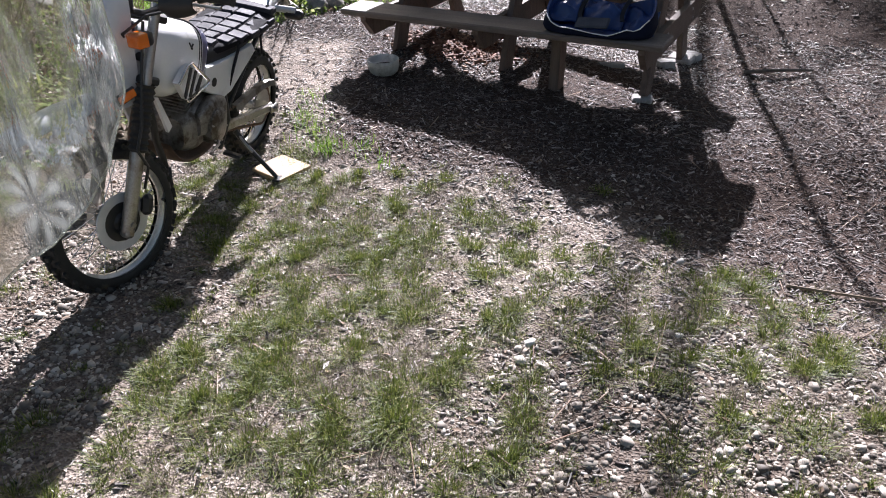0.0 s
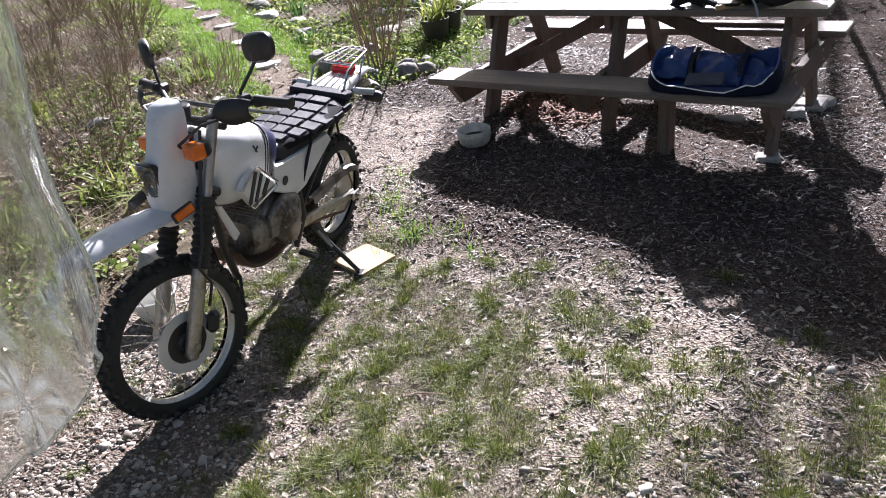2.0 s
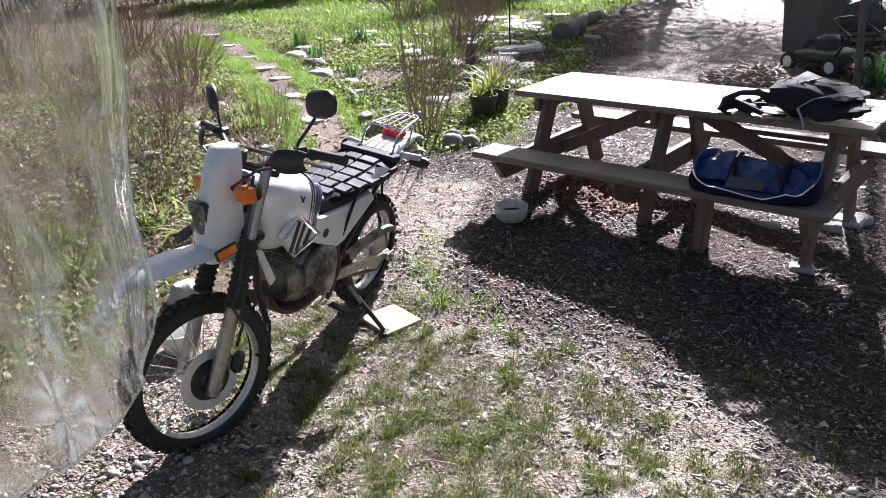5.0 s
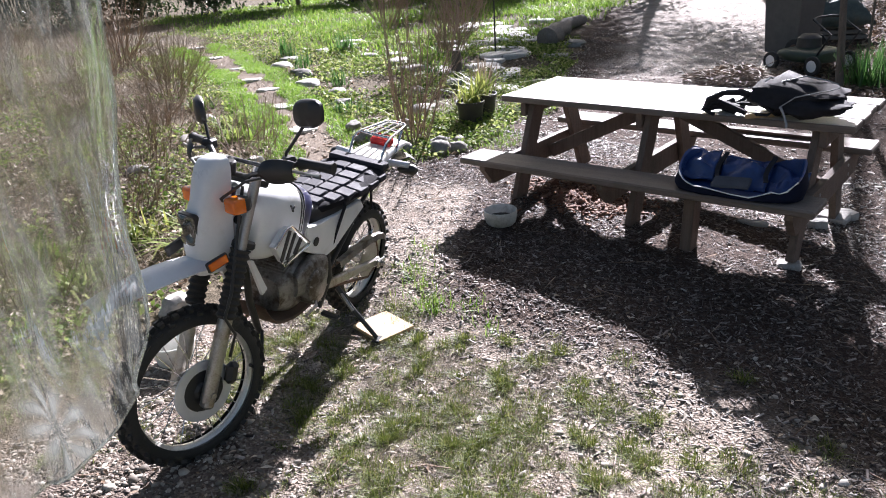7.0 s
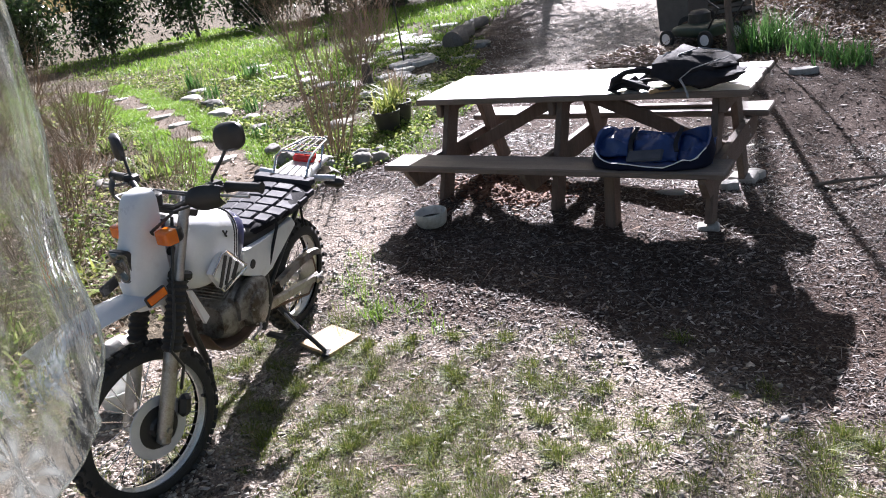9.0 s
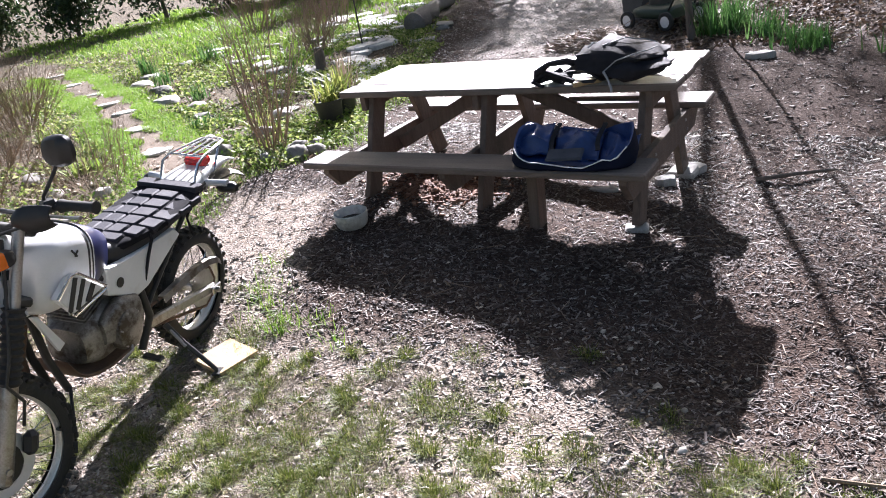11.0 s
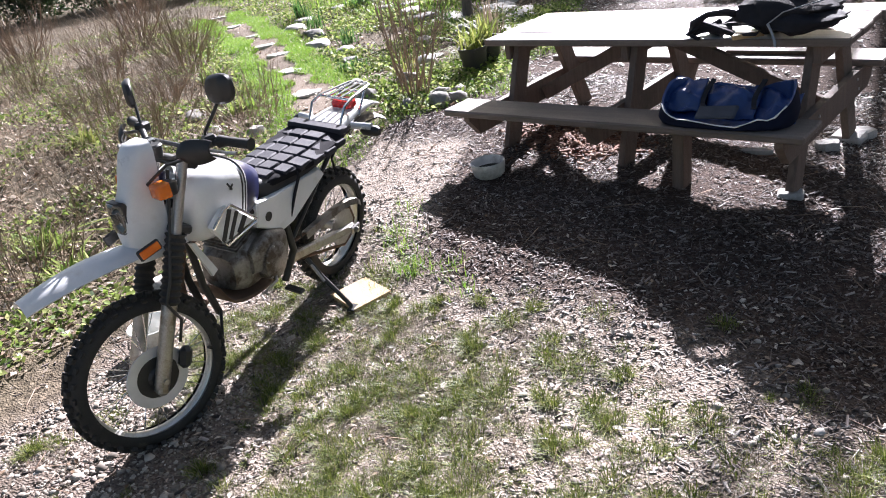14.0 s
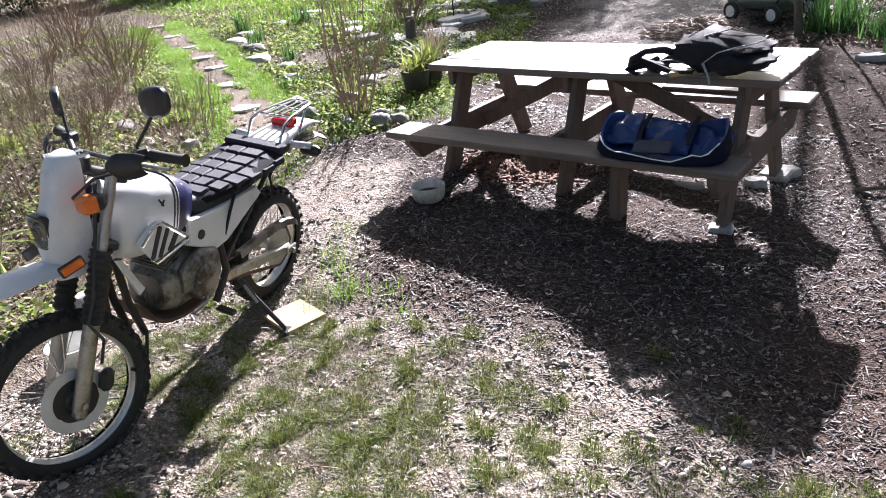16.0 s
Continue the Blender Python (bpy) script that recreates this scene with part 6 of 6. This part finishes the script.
def shrub(x, y, stems, h, spread, seed, label, material=M_TWIG, forks=3, r0=0.007, name="shrub", rad=0.10):
    """A bare, many-stemmed shrub: each stem forks into thinner twigs."""
    rng = random.Random(seed)
    t = thing(name, pose(x, y, hz(x, y) - 0.02), label, "shrub")
    twig_kit = Kit()

    def grow(p, d, length, r, level):
        pts, rs = [p], [r]
        q = p
        for k in range(4):
            d = (d + Vector((rng.uniform(-1, 1), rng.uniform(-1, 1), rng.uniform(-0.6, 0.8))) * 0.13).normalized()
            q = q + d * length / 4
            pts.append(q)
            rs.append(r * (1 - 0.14 * (k + 1)))
        if level == 0:
            part("stem", Kit().tube(pts, rs, 5, False), material, t)
        else:
            twig_kit.tube(pts, rs, 3, False)
        if level < 2:
            for k in range(forks + (1 if level == 0 else 0)):
                i = rng.randint(1, 4)
                e = (d + Vector((rng.uniform(-1, 1), rng.uniform(-1, 1), rng.uniform(-0.2, 0.7))) * 0.75).normalized()
                grow(pts[i], e, length * rng.uniform(0.35, 0.6), rs[i] * 0.6, level + 1)

    for _ in range(stems):
        a = rng.uniform(0, 2 * math.pi)
        s = abs(rng.gauss(0, spread))
        grow(Vector((rad * rng.uniform(0, 1) * math.cos(a), rad * rng.uniform(0, 1) * math.sin(a), 0)), Vector((s * math.cos(a), s * math.sin(a), 1)).normalized(), h * rng.uniform(0.5, 0.85), r0 * rng.uniform(0.6, 1.2), 0)
    tagged(part("twig_mass", twig_kit, material, t), kind="stuff")
    return t


def tree(x, y, h, r, seed, label, lean=(0, 0), limbs=7, crown=None, crown_n=0, crown_size=0.12, crown_r=1.2, crown_z=0.6):
    """Tapered trunk with forked limbs; crown: a leaf material for an evergreen."""
    rng = random.Random(seed)
    t = thing("tree", pose(x, y, hz(x, y) - 0.05), label, "tree")
    trunk, limb = Kit(), Kit()
    pts, rs, tips = [], [], []
    for k in range(13):
        u = k / 12
        pts.append(Vector((lean[0] * u * h + 0.05 * math.sin(u * 5 + seed) * r * 8, lean[1] * u * h + 0.05 * math.cos(u * 4 + seed) * r * 8, u * h)))
        rs.append(r * (1.25 - u) if u > 0.08 else r * (1.5 - 3 * u))
    trunk.tube(pts, [max(v, 0.012) for v in rs], 12)

    def grow(p, d, length, rr, level):
        q, line, radii = p, [p], [rr]
        for k in range(5):
            d = (d + Vector((rng.uniform(-1, 1), rng.uniform(-1, 1), rng.uniform(-0.3, 0.7))) * 0.16).normalized()
            q = q + d * length / 5
            line.append(q)
            radii.append(rr * (1 - 0.16 * (k + 1)))
        limb.tube(line, radii, 6 if level == 0 else 4, False)
        tips.extend(line[2:])
        if level < 2:
            for k in range(3):
                i = rng.randint(2, 5)
                grow(line[i], (d + Vector((rng.uniform(-1, 1), rng.uniform(-1, 1), rng.uniform(-0.3, 0.8))) * 0.8).normalized(), length * rng.uniform(0.4, 0.6), radii[i] * 0.6, level + 1)

    for k in range(limbs):
        i = rng.randint(5 if not crown else 2, 12)
        a = rng.uniform(0, 2 * math.pi)
        grow(pts[i], Vector((math.cos(a), math.sin(a), rng.uniform(0.3, 1.0))).normalized(), h * rng.uniform(0.16, 0.3), rs[i] * 0.5, 0)
    part("trunk", trunk, M_BARK, t, "", True)
    if limb.v:
        tagged(part("branch_mass", limb, M_BARK, t), kind="stuff")
    if crown:
        g = np.random.default_rng(seed)
        base = np.array([tuple(p) for p in tips])
        c = base[g.integers(0, len(base), crown_n)] + g.normal(0, crown_r, (crown_n, 3)) * np.array([1, 1, 0.7])
        v, f = leaves(c, crown_size, g, 0.8, 0.5)
        me = bpy.data.meshes.new("crown")
        me.from_pydata(v.tolist(), [], f.tolist())
        me.materials.append(crown)
        ob = new("crown", me)
        ob.parent = t
    return t


build_litter()
build_grass()
shrub(-1.32, 0.68, 24, 1.55, 0.32, 5, "bare brown many-stemmed shrub among rocks", forks=2, r0=0.0068, rad=0.14)
shrub(-5.25, 1.15, 46, 0.95, 0.7, 6, "dry bare shrub beside the garden path", M_STRAW, 4, 0.005, rad=0.3)
shrub(-6.3, 1.9, 30, 0.8, 0.6, 7, "dry tan shrub beside the garden path", M_STRAW, 4, 0.005, rad=0.3)
shrub(-2.5, -0.2, 40, 0.6, 0.6, 35, "low tangle of dry stalks in the bed", M_TWIG, 3, 0.004, "dry_perennial", 0.4)
shrub(-1.6, -2.6, 40, 0.5, 0.7, 36, "low tangle of dry stalks in the bed", M_STRAW, 3, 0.004, "dry_perennial", 0.35)
shrub(-3.15, -0.75, 50, 0.62, 0.65, 8, "low tangle of dry stalks in the bed", M_STRAW, 3, 0.004, "dry_perennial", 0.4)
shrub(-2.2, -1.55, 44, 0.5, 0.7, 9, "low tangle of dry stalks in the bed", M_STRAW, 3, 0.004, "dry_perennial", 0.4)
shrub(-4.6, -0.4, 44, 0.75, 0.6, 10, "low tangle of dry stalks in the bed", M_STRAW, 3, 0.004, "dry_perennial", 0.4)
shrub(-7.4, 0.2, 34, 0.75, 0.55, 31, "dry tan shrub behind the beds", M_STRAW, 4, 0.005, rad=0.4)
shrub(-5.9, 0.5, 22, 0.8, 0.6, 51, "bare grey-brown shrub crowding the bed", M_TWIG, 4, 0.005, rad=0.4)
shrub(-4.1, 0.1, 44, 0.55, 0.7, 52, "low tangle of bare brown stems in the bed", M_TWIG, 3, 0.004, "dry_perennial", 0.4)
shrub(-7.6, 1.6, 22, 0.9, 0.6, 53, "bare grey-brown shrub crowding the bed", M_TWIG, 4, 0.005, rad=0.4)
shrub(-9.2, -0.9, 40, 1.2, 0.55, 32, "bare brown shrub behind the beds", forks=4, rad=0.4)
shrub(-10.4, 1.6, 40, 1.2, 0.55, 33, "bare brown shrub behind the beds", forks=4, rad=0.4)
shrub(-6.2, -1.6, 34, 0.65, 0.55, 34, "dry tan shrub behind the beds", M_STRAW, 4, 0.005, rad=0.4)
shrub(-8.2, 2.4, 40, 1.3, 0.5, 12, "bare brown shrub at the garden's far side", forks=4, rad=0.3)
shrub(-3.6, 4.6, 40, 1.0, 0.5, 13, "bare brown shrub in the rock garden", forks=4, rad=0.25)
shrub(-4.8, 6.8, 40, 1.4, 0.5, 14, "bare brown shrub in the rock garden", forks=4, rad=0.3)
shrub(-7.0, 7.5, 40, 1.5, 0.5, 15, "bare brown shrub at the garden's far side", forks=4, rad=0.3)
for i, (x, y, n, h) in enumerate([(2.56, 3.30, 150, 0.24), (2.15, 3.95, 110, 0.30), (1.80, 4.35, 160, 0.42), (1.62, 4.15, 130, 0.40), (2.35, 3.6, 60, 0.2), (3.25, 3.0, 70, 0.26), (3.6, 2.75, 60, 0.24)]):
    leaf_clump("daffodil_clump", x, y, n, h, 0.34, 0.014, M_IRIS, "clump of green strap-leaved bulbs in mulch", "plant", 400 + i, 0.10, group="bulb clumps")
for i, (x, y, n, h) in enumerate([(-6.0, 3.75, 46, 0.34), (-4.9, 3.0, 36, 0.28), (-3.7, 2.35, 30, 0.22), (-5.5, 4.5, 60, 0.3), (-2.6, 1.25, 24, 0.2), (-2.9, 3.2, 30, 0.2)]):
    leaf_clump("iris_clump", x, y, n, h, 0.25, 0.02, M_IRIS, "clump of upright iris leaves in the bed", "plant", 420 + i, 0.07, group="iris clumps")
for i, (x, y) in enumerate([(-1.75, -1.75), (-1.45, -2.35), (-2.1, -2.2), (-1.25, -1.55), (-3.9, -0.9), (-2.9, 0.05), (-3.3, 0.35), (-4.4, 0.9)]):
    leaf_clump("leafy_perennial", x, y, 70, 0.16, 0.9, 0.03, M_COVER if i % 4 else M_YELLOW, "leafy green perennial coming up in the bed", "plant", 440 + i, 0.08, group="perennials")


def plant_pot(x, y, r, h, seed, label, planted):
    t = thing("plant_pot", pose(x, y, hz(x, y)), label, "plant pot", "nursery pots")
    part("pot", Kit().lathe([(0, 0.0), (r * 0.8, 0.0), (r * 0.98, h * 0.86), (r * 1.05, h * 0.87), (r * 1.06, h), (r * 0.99, h), (r * 0.95, h * 0.88), (0, h * 0.86)], (0, 0, 0), "z", 32), M_POT, t, "black plastic nursery pot", True)
    part("soil", Kit().lathe([(0, h * 0.885), (r * 0.94, h * 0.87)], (0, 0, 0), "z", 20), M_SOIL, t)
    if planted:
        g = np.random.default_rng(seed)
        n = 64
        pts = np.stack([g.normal(0, r * 0.35, n), g.normal(0, r * 0.35, n), np.full(n, h * 0.86)], -1)
        v, f = blades(pts, 0.27, 0.75, 0.018, g, 0.6, 0.35, 4)
        part("foliage", Kit().add(v.tolist(), f.tolist()), M_YELLOW, t, "yellow-green arching leaves")
    return t


plant_pot(-1.20, 1.42, 0.125, 0.20, 4, "black nursery pot with a yellow-green plant", True)
plant_pot(-1.225, 1.68, 0.125, 0.21, 5, "black nursery pot with a yellow-green plant", True)
leaf_clump("yellow_perennial", -1.50, 1.72, 110, 0.17, 0.9, 0.012, M_YELLOW, "mound of bright yellow-green leaves by the pots", "plant", 460, 0.07)
leaf_clump("dead_fern", -1.62, 2.3, 60, 0.42, 0.2, 0.02, M_STRAW, "upright bundle of dry brown fronds", "plant", 461, 0.05)
leaf_clump("yellow_perennial", -1.75, 1.15, 30, 0.2, 0.3, 0.02, M_YELLOW, "few yellow leaves beside the shrub", "plant", 462, 0.05)


# ---- garden fixtures and distance ----
def bird_feeder():
    t = thing("bird_feeder", pose(-2.92, 4.70, hz(-2.92, 4.7)), "black bird feeder hanging on a thin iron pole", "bird feeder")
    part("pole", Kit().tube([(0, 0, -0.05), (0, 0, 1.15), (0.0, 0, 1.3), (0.06, 0.02, 1.38), (0.12, 0.03, 1.33), (0.125, 0.03, 1.28)], 0.011, 8), M_BLACK, t, "", True)
    part("feeder_tube", Kit().lathe([(0, 0.86), (0.07, 0.86), (0.075, 0.88), (0.055, 0.9), (0.055, 1.2), (0.075, 1.22), (0.02, 1.28), (0, 1.28)], (0.125, 0.03, 0), "z", 16), M_BLACK, t, "", True)
    return t


def lawn_mower():
    t = thing("lawn_mower", pose(1.02, 4.75, hz(1.02, 4.75), 0, 0, 150), "dark green push lawn mower with white wheels", "lawn mower")
    part("deck", Kit().body([(-0.27, 0, 0.16, 0.2, 0.05), (-0.2, 0, 0.17, 0.25, 0.07), (0.1, 0, 0.17, 0.25, 0.075), (0.28, 0, 0.16, 0.18, 0.05)], 20, 3.4, 4), M_GREENPAINT, t, "green steel deck", True)
    part("engine_cover", Kit().lathe([(0, 0.38), (0.08, 0.375), (0.12, 0.34), (0.13, 0.24), (0.13, 0.2)], (0.03, 0, 0), "z", 22), M_BLACK, t, "black engine", True)
    for x in (-0.27, 0.27):
        for y in (-0.27, 0.27):
            w = part("wheel", Kit().lathe([(0.06, -0.02), (0.09, -0.022), (0.1, -0.012), (0.1, 0.012), (0.09, 0.022), (0.06, 0.02)], (x, y, 0.1), "y", 24), M_RUBBER, t, "", True)
            part("rim", Kit().lathe([(0, -0.018), (0.062, -0.018), (0.065, 0), (0.062, 0.018), (0, 0.018)], (x, y, 0.1), "y", 18), M_PIPE, w, "white wheel disc", True)
    for s in (1, -1):
        part("handle_tube", Kit().tube([(-0.25, s * 0.2, 0.2), (-0.40, s * 0.21, 0.42), (-0.16, s * 0.2, 0.55)], 0.012, 8), M_BLACK, t, "", True)
    part("handle_bar", Kit().tube([(-0.16, 0.2, 0.55), (-0.12, 0.1, 0.565), (-0.12, -0.1, 0.565), (-0.16, -0.2, 0.55)], 0.012, 8), M_BLACK, t, "", True)
    return t


def trash_cart():
    t = thing("trash_cart", pose(0.62, 5.75, hz(0.62, 5.75), 0, 0, -20), "dark grey wheeled plastic bin in the yard", "bin")
    part("body", Kit().loft([[Vector((sx * s, sy * s * 1.1, z)) for sx, sy in ((-1, -1), (1, -1), (1, 1), (-1, 1))] for s, z in ((0.2, 0.06), (0.24, 0.85), (0.26, 0.86), (0.26, 0.9))]), M_GREYPLASTIC, t)
    part("lid", Kit().box((0, 0, 0.93), (0.56, 0.62, 0.05), (0, 3, 0), 0.02), M_GREYPLASTIC, t)
    for y in (-0.24, 0.24):
        part("wheel", Kit().lathe([(0, -0.025), (0.1, -0.025), (0.12, -0.015), (0.12, 0.015), (0.1, 0.025), (0, 0.025)], (0.2, y, 0.12), "y", 20), M_RUBBER, t, "", True)
        part("wheel_disc", Kit().lathe([(0, -0.03), (0.06, -0.03), (0.065, 0), (0.06, 0.03), (0, 0.03)], (0.2, y, 0.12), "y", 18), M_RUST, t, "rust-red wheel disc", True)
    return t


bird_feeder()
lawn_mower()
trash_cart()
log = part("log", Kit().tube([(-0.05, 0.03, 0), (0, 0, 0), (0.12, 0.02, 0.03), (0.35, -0.03, 0.0), (0.7, 0.05, 0.03), (1.1, 0.0, 0.0), (1.5, 0.06, 0.02), (2.1, -0.1, 0.02)], [0.08, 0.16, 0.13, 0.15, 0.115, 0.13, 0.10, 0.085], 16), M_LOG, smooth=True)
log.matrix_world = pose(-2.68, 5.75, hz(-2.68, 5.75) + 0.12, 0, 0, 104)
tagged(log, label="bleached grey log lying at the edge of the shade", category="log")
ob = part("stick", Kit().tube([(0, 0, 0.012), (0.2, 0.05, 0.03), (0.42, 0.16, 0.02)], [0.014, 0.012, 0.008], 7), M_BARK, smooth=True)
ob.matrix_world = pose(2.40, 0.60, hz(2.4, 0.6))
tagged(ob, label="dark broken stick lying on the mulch", category="stick")
ob = part("stick", Kit().tube([(0, 0, 0.012), (0.5, 0.03, 0.02), (1.0, 0.02, 0.02)], [0.006, 0.006, 0.004], 6), M_STRAW, smooth=True)
ob.matrix_world = pose(2.85, -1.93, hz(2.85, -1.93))
tagged(ob, label="long thin dry stalk lying on the ground", category="stick")



def covered_pile():
    t = thing("covered_pile", pose(0.78, 7.1, hz(0.78, 7.1), 0, 0, 25), "stack of boards under a faded green tarpaulin", "wood pile")
    for k in range(4):
        part("board", Kit().box((0.02 * (k % 2), 0.0, 0.04 + 0.07 * k), (0.9 - 0.05 * k, 0.42 - 0.03 * k, 0.055), (0, 0, 3 * (k % 2) - 1), 0.006), M_LOG, t)
    rows = []
    for i in range(25):
        u = i / 12 - 1
        row = []
        for j in range(19):
            v = j / 9 - 1
            edge = max(abs(u), abs(v)) ** 5
            z = 0.50 - 0.30 * edge + 0.05 * noise.noise(Vector((u * 2.2, v * 2.2, 3))) + 0.03 * noise.noise(Vector((u * 6, v * 6, 9)))
            row.append(Vector((0.50 * u * (1 + 0.06 * noise.noise(Vector((v * 3, z, 5)))), 0.27 * v, max(z, 0.12))))
        rows.append(row)
    ob = part("tarpaulin", Kit().loft(rows, False, False), M_TARP, t, "creased faded green tarpaulin", True)
    ob.modifiers.new("thickness", "SOLIDIFY").thickness = 0.006
    return t


def stalk_heap():
    g = np.random.default_rng(88)
    n = 900
    a, r = g.uniform(0, 6.28, n), 0.42 * np.sqrt(g.uniform(0, 1, n))
    x, y = 0.45 + r * np.cos(a) * 1.25, 4.05 + r * np.sin(a)
    ln = g.gamma(2.0, 0.05, n) + 0.05
    v, f = boxes(grounded(x, y, 0.13 * (1 - (r / 0.43) ** 2) * g.uniform(0.3, 1, n) + 0.008), ln, g.uniform(0.004, 0.014, n), g.uniform(0.003, 0.007, n), g.uniform(0, 6.28, n), g.normal(0, 0.25, n), g)
    soup("stalk_heap", v, f, M_TWIG, "low heap of brown dead stalks beside the drive", "stalks")


covered_pile()
stalk_heap()
stump = part("stump", Kit().tube([(0, 0, -0.05), (0.005, 0, 0.05), (0.01, 0.005, 0.24), (0.012, 0.005, 0.30)], [0.085, 0.068, 0.06, 0.05], 12), M_BARK, smooth=True)
stump.matrix_world = pose(-2.7, 3.41, hz(-2.7, 3.41))
tagged(stump, label="short weathered wooden stump among groundcover", category="stump")

# Out of view; stands here for the faint shadow line it casts.
tree(-3.1, 17.9, 15, 0.055, 62, "unseen bare tree placed for its faint shadow line", (0, 0), 4)
tree(1.44, 4.00, 6.5, 0.028, 2, "slim tree beside the bulbs", (-0.066, 0.0), 0)
tree(1.62, 4.30, 4.4, 0.011, 3, "slim bare sapling beside the bulbs", (0.0, 0.0), 3)
for i, (x, y, h, r) in enumerate([(4.2, 8.2, 9, 0.09), (2.6, 9.5, 10, 0.12), (5.8, 7.0, 9, 0.1), (7.5, 9.0, 11, 0.14), (3.6, 11.5, 11, 0.13), (9.5, 6.0, 10, 0.12), (6.2, 12.5, 12, 0.16), (1.2, 13.5, 12, 0.15)]):
    tree(x, y, h, r, 20 + i, "bare woodland tree standing in leaf litter", (0, 0), 8)
# Two evergreens added only for the shade they throw on the ground.
tree(-4.2, 14.6, 6.0, 0.12, 40, "dense evergreen tree added to shade the drive", (0, 0), 14, M_EVERGREEN, 20000, 0.12, 0.42)
tree(0.3, 14.8, 6.0, 0.12, 42, "evergreen tree out of view, added to shade the woodland floor", (0, 0), 14, M_EVERGREEN, 13000, 0.12, 0.45)
# Next two are unseen, leaned so their soft shadows cross the yard.
tree(0.40, 12.3, 12.5, 0.088, 43, "tall unseen bare tree, leaned and placed for its soft shadow", (-0.32, 0.0), 1)
tree(0.02, 12.9, 13.0, 0.07, 44, "tall unseen bare tree, leaned and placed for its soft shadow", (-0.31, 0.0), 2)
for i, (x, y) in enumerate([(3.4, 7.6), (4.6, 8.8), (2.9, 9.6), (5.6, 7.4), (4.2, 6.4), (6.6, 9.2)]):
    shrub(x, y, 26, 0.9, 0.6, 340 + i, "bare brown undergrowth in leaf litter", forks=3, rad=0.4, name="undergrowth")
tree(-9.2, 16.0, 4.0, 0.12, 41, "dense evergreen tree at the garden's far edge", (0, 0), 16, M_EVERGREEN, 22000, 0.12, 0.38)
hedge_rng = random.Random(77)
hedge_line = [(-20.0, 5.5), (-15.5, 9.0), (-12.5, 12.0), (-8.0, 15.0), (-2.0, 18.5), (5.0, 19.0), (12.0, 15.0)]
for (ax, ay), (bx, by) in zip(hedge_line, hedge_line[1:]):
    count = int(math.hypot(bx - ax, by - ay) / 1.5)
    for k in range(count):
        u = (k + 0.5) / count
        tree(ax + (bx - ax) * u + hedge_rng.uniform(-0.4, 0.4), ay + (by - ay) * u + hedge_rng.uniform(-0.4, 0.4), hedge_rng.uniform(1.3, 1.8), 0.05, hedge_rng.randint(100, 999), "dark evergreen bush along the garden's far edge", (0, 0), 12, M_EVERGREEN, 4500, 0.16, 0.42)


# ---- clear film ----
# Centre of the painted bottle-base petals, set to fit the camera's view.
PETAL_CENTRE = (-0.27, 0.965)


def bottle_stand_in():
    """A creased upright sheet of clear film standing in for a bottle close to the camera, on an added stake, its lower
    edge slanting to the stake's foot.
    """
    # Placed so that the film's right edge fits the camera's view.
    m = Matrix(((0.8046, -0.5938, 0, 1.577), (0.5938, 0.8046, 0, -3.657), (0, 0, 1, 0), (0, 0, 0, 1)))
    t = thing("bottle_stand_in", m, "creased clear film standing in for a plastic bottle, on an added stake", "plastic sheet")
    # Made-up support, kept outside the view.
    part("stake", Kit().box((-0.74, 0.02, 1.02), (0.04, 0.04, 2.1), ch=0.004), M_WOODLEG, t, "added wooden stake, out of view, holding the film")
    foot = [(0.0, 1.27), (-0.01, 1.22), (-0.06, 1.12), (-0.10, 1.045), (-0.18, 0.95), (-0.31, 0.845), (-0.48, 0.745), (-0.73, 0.62)]
    rows = []
    for i in range(131):
        v = i / 130
        x = -0.73 * v**1.25
        for (xa, za), (xb, zb) in zip(foot, foot[1:]):
            if xb <= x <= xa:
                low = za + (zb - za) * (x - xa) / (xb - xa) if xb != xa else zb
                break
        row = []
        for j in range(111):
            u = j / 110
            z = low + (2.05 - low) * u
            y = 0.030 * math.sin(x * 34 + 1.6 * math.sin(z * 3.1)) + 0.05 * noise.noise(Vector((x * 7, z * 2.2, 1.5))) + 0.016 * noise.noise(Vector((x * 30, z * 9, 3.5))) - 0.05 * math.exp(x * 14)
            row.append(Vector((x + 0.012 * math.sin(z * 8.3) * math.exp(x * 9) + 0.012 * noise.noise(Vector((3, z * 5, 1))), y * min(1, 0.25 + (x + 0.73) * 4), z)))
        rows.append(row)
    film = part("film", Kit().loft(rows, False, False), M_FILM, t, "clear creased film", True)
    film.visible_shadow = False
    petal_attr = film.data.attributes.new("petal_haze", "FLOAT", "POINT")
    values = []
    for q in film.data.vertices:
        du, dv = q.co.x - PETAL_CENTRE[0], (q.co.z - PETAL_CENTRE[1]) * 0.8
        r, a = math.hypot(du, dv), math.atan2(dv, du)
        petal = 0.5 + 0.5 * math.cos(9 * a + 14 * r)
        values.append(0.75 * petal * math.exp(-(((r - 0.052) / 0.03) ** 2)) + 0.3 * math.exp(-((r / 0.06) ** 2)))
    petal_attr.data.foreach_set("value", values)
    edge = [r[0] for r in rows[::-1]] + [rows[0][j] for j in range(1, 111)]
    hem = part("hem", Kit().tube(edge, [0.0035 + 0.002 * noise.noise(q * 9) for q in edge], 6), M_FILM, t, "rolled clear hem", True)
    hem.visible_shadow = False
    return t


bottle_stand_in()
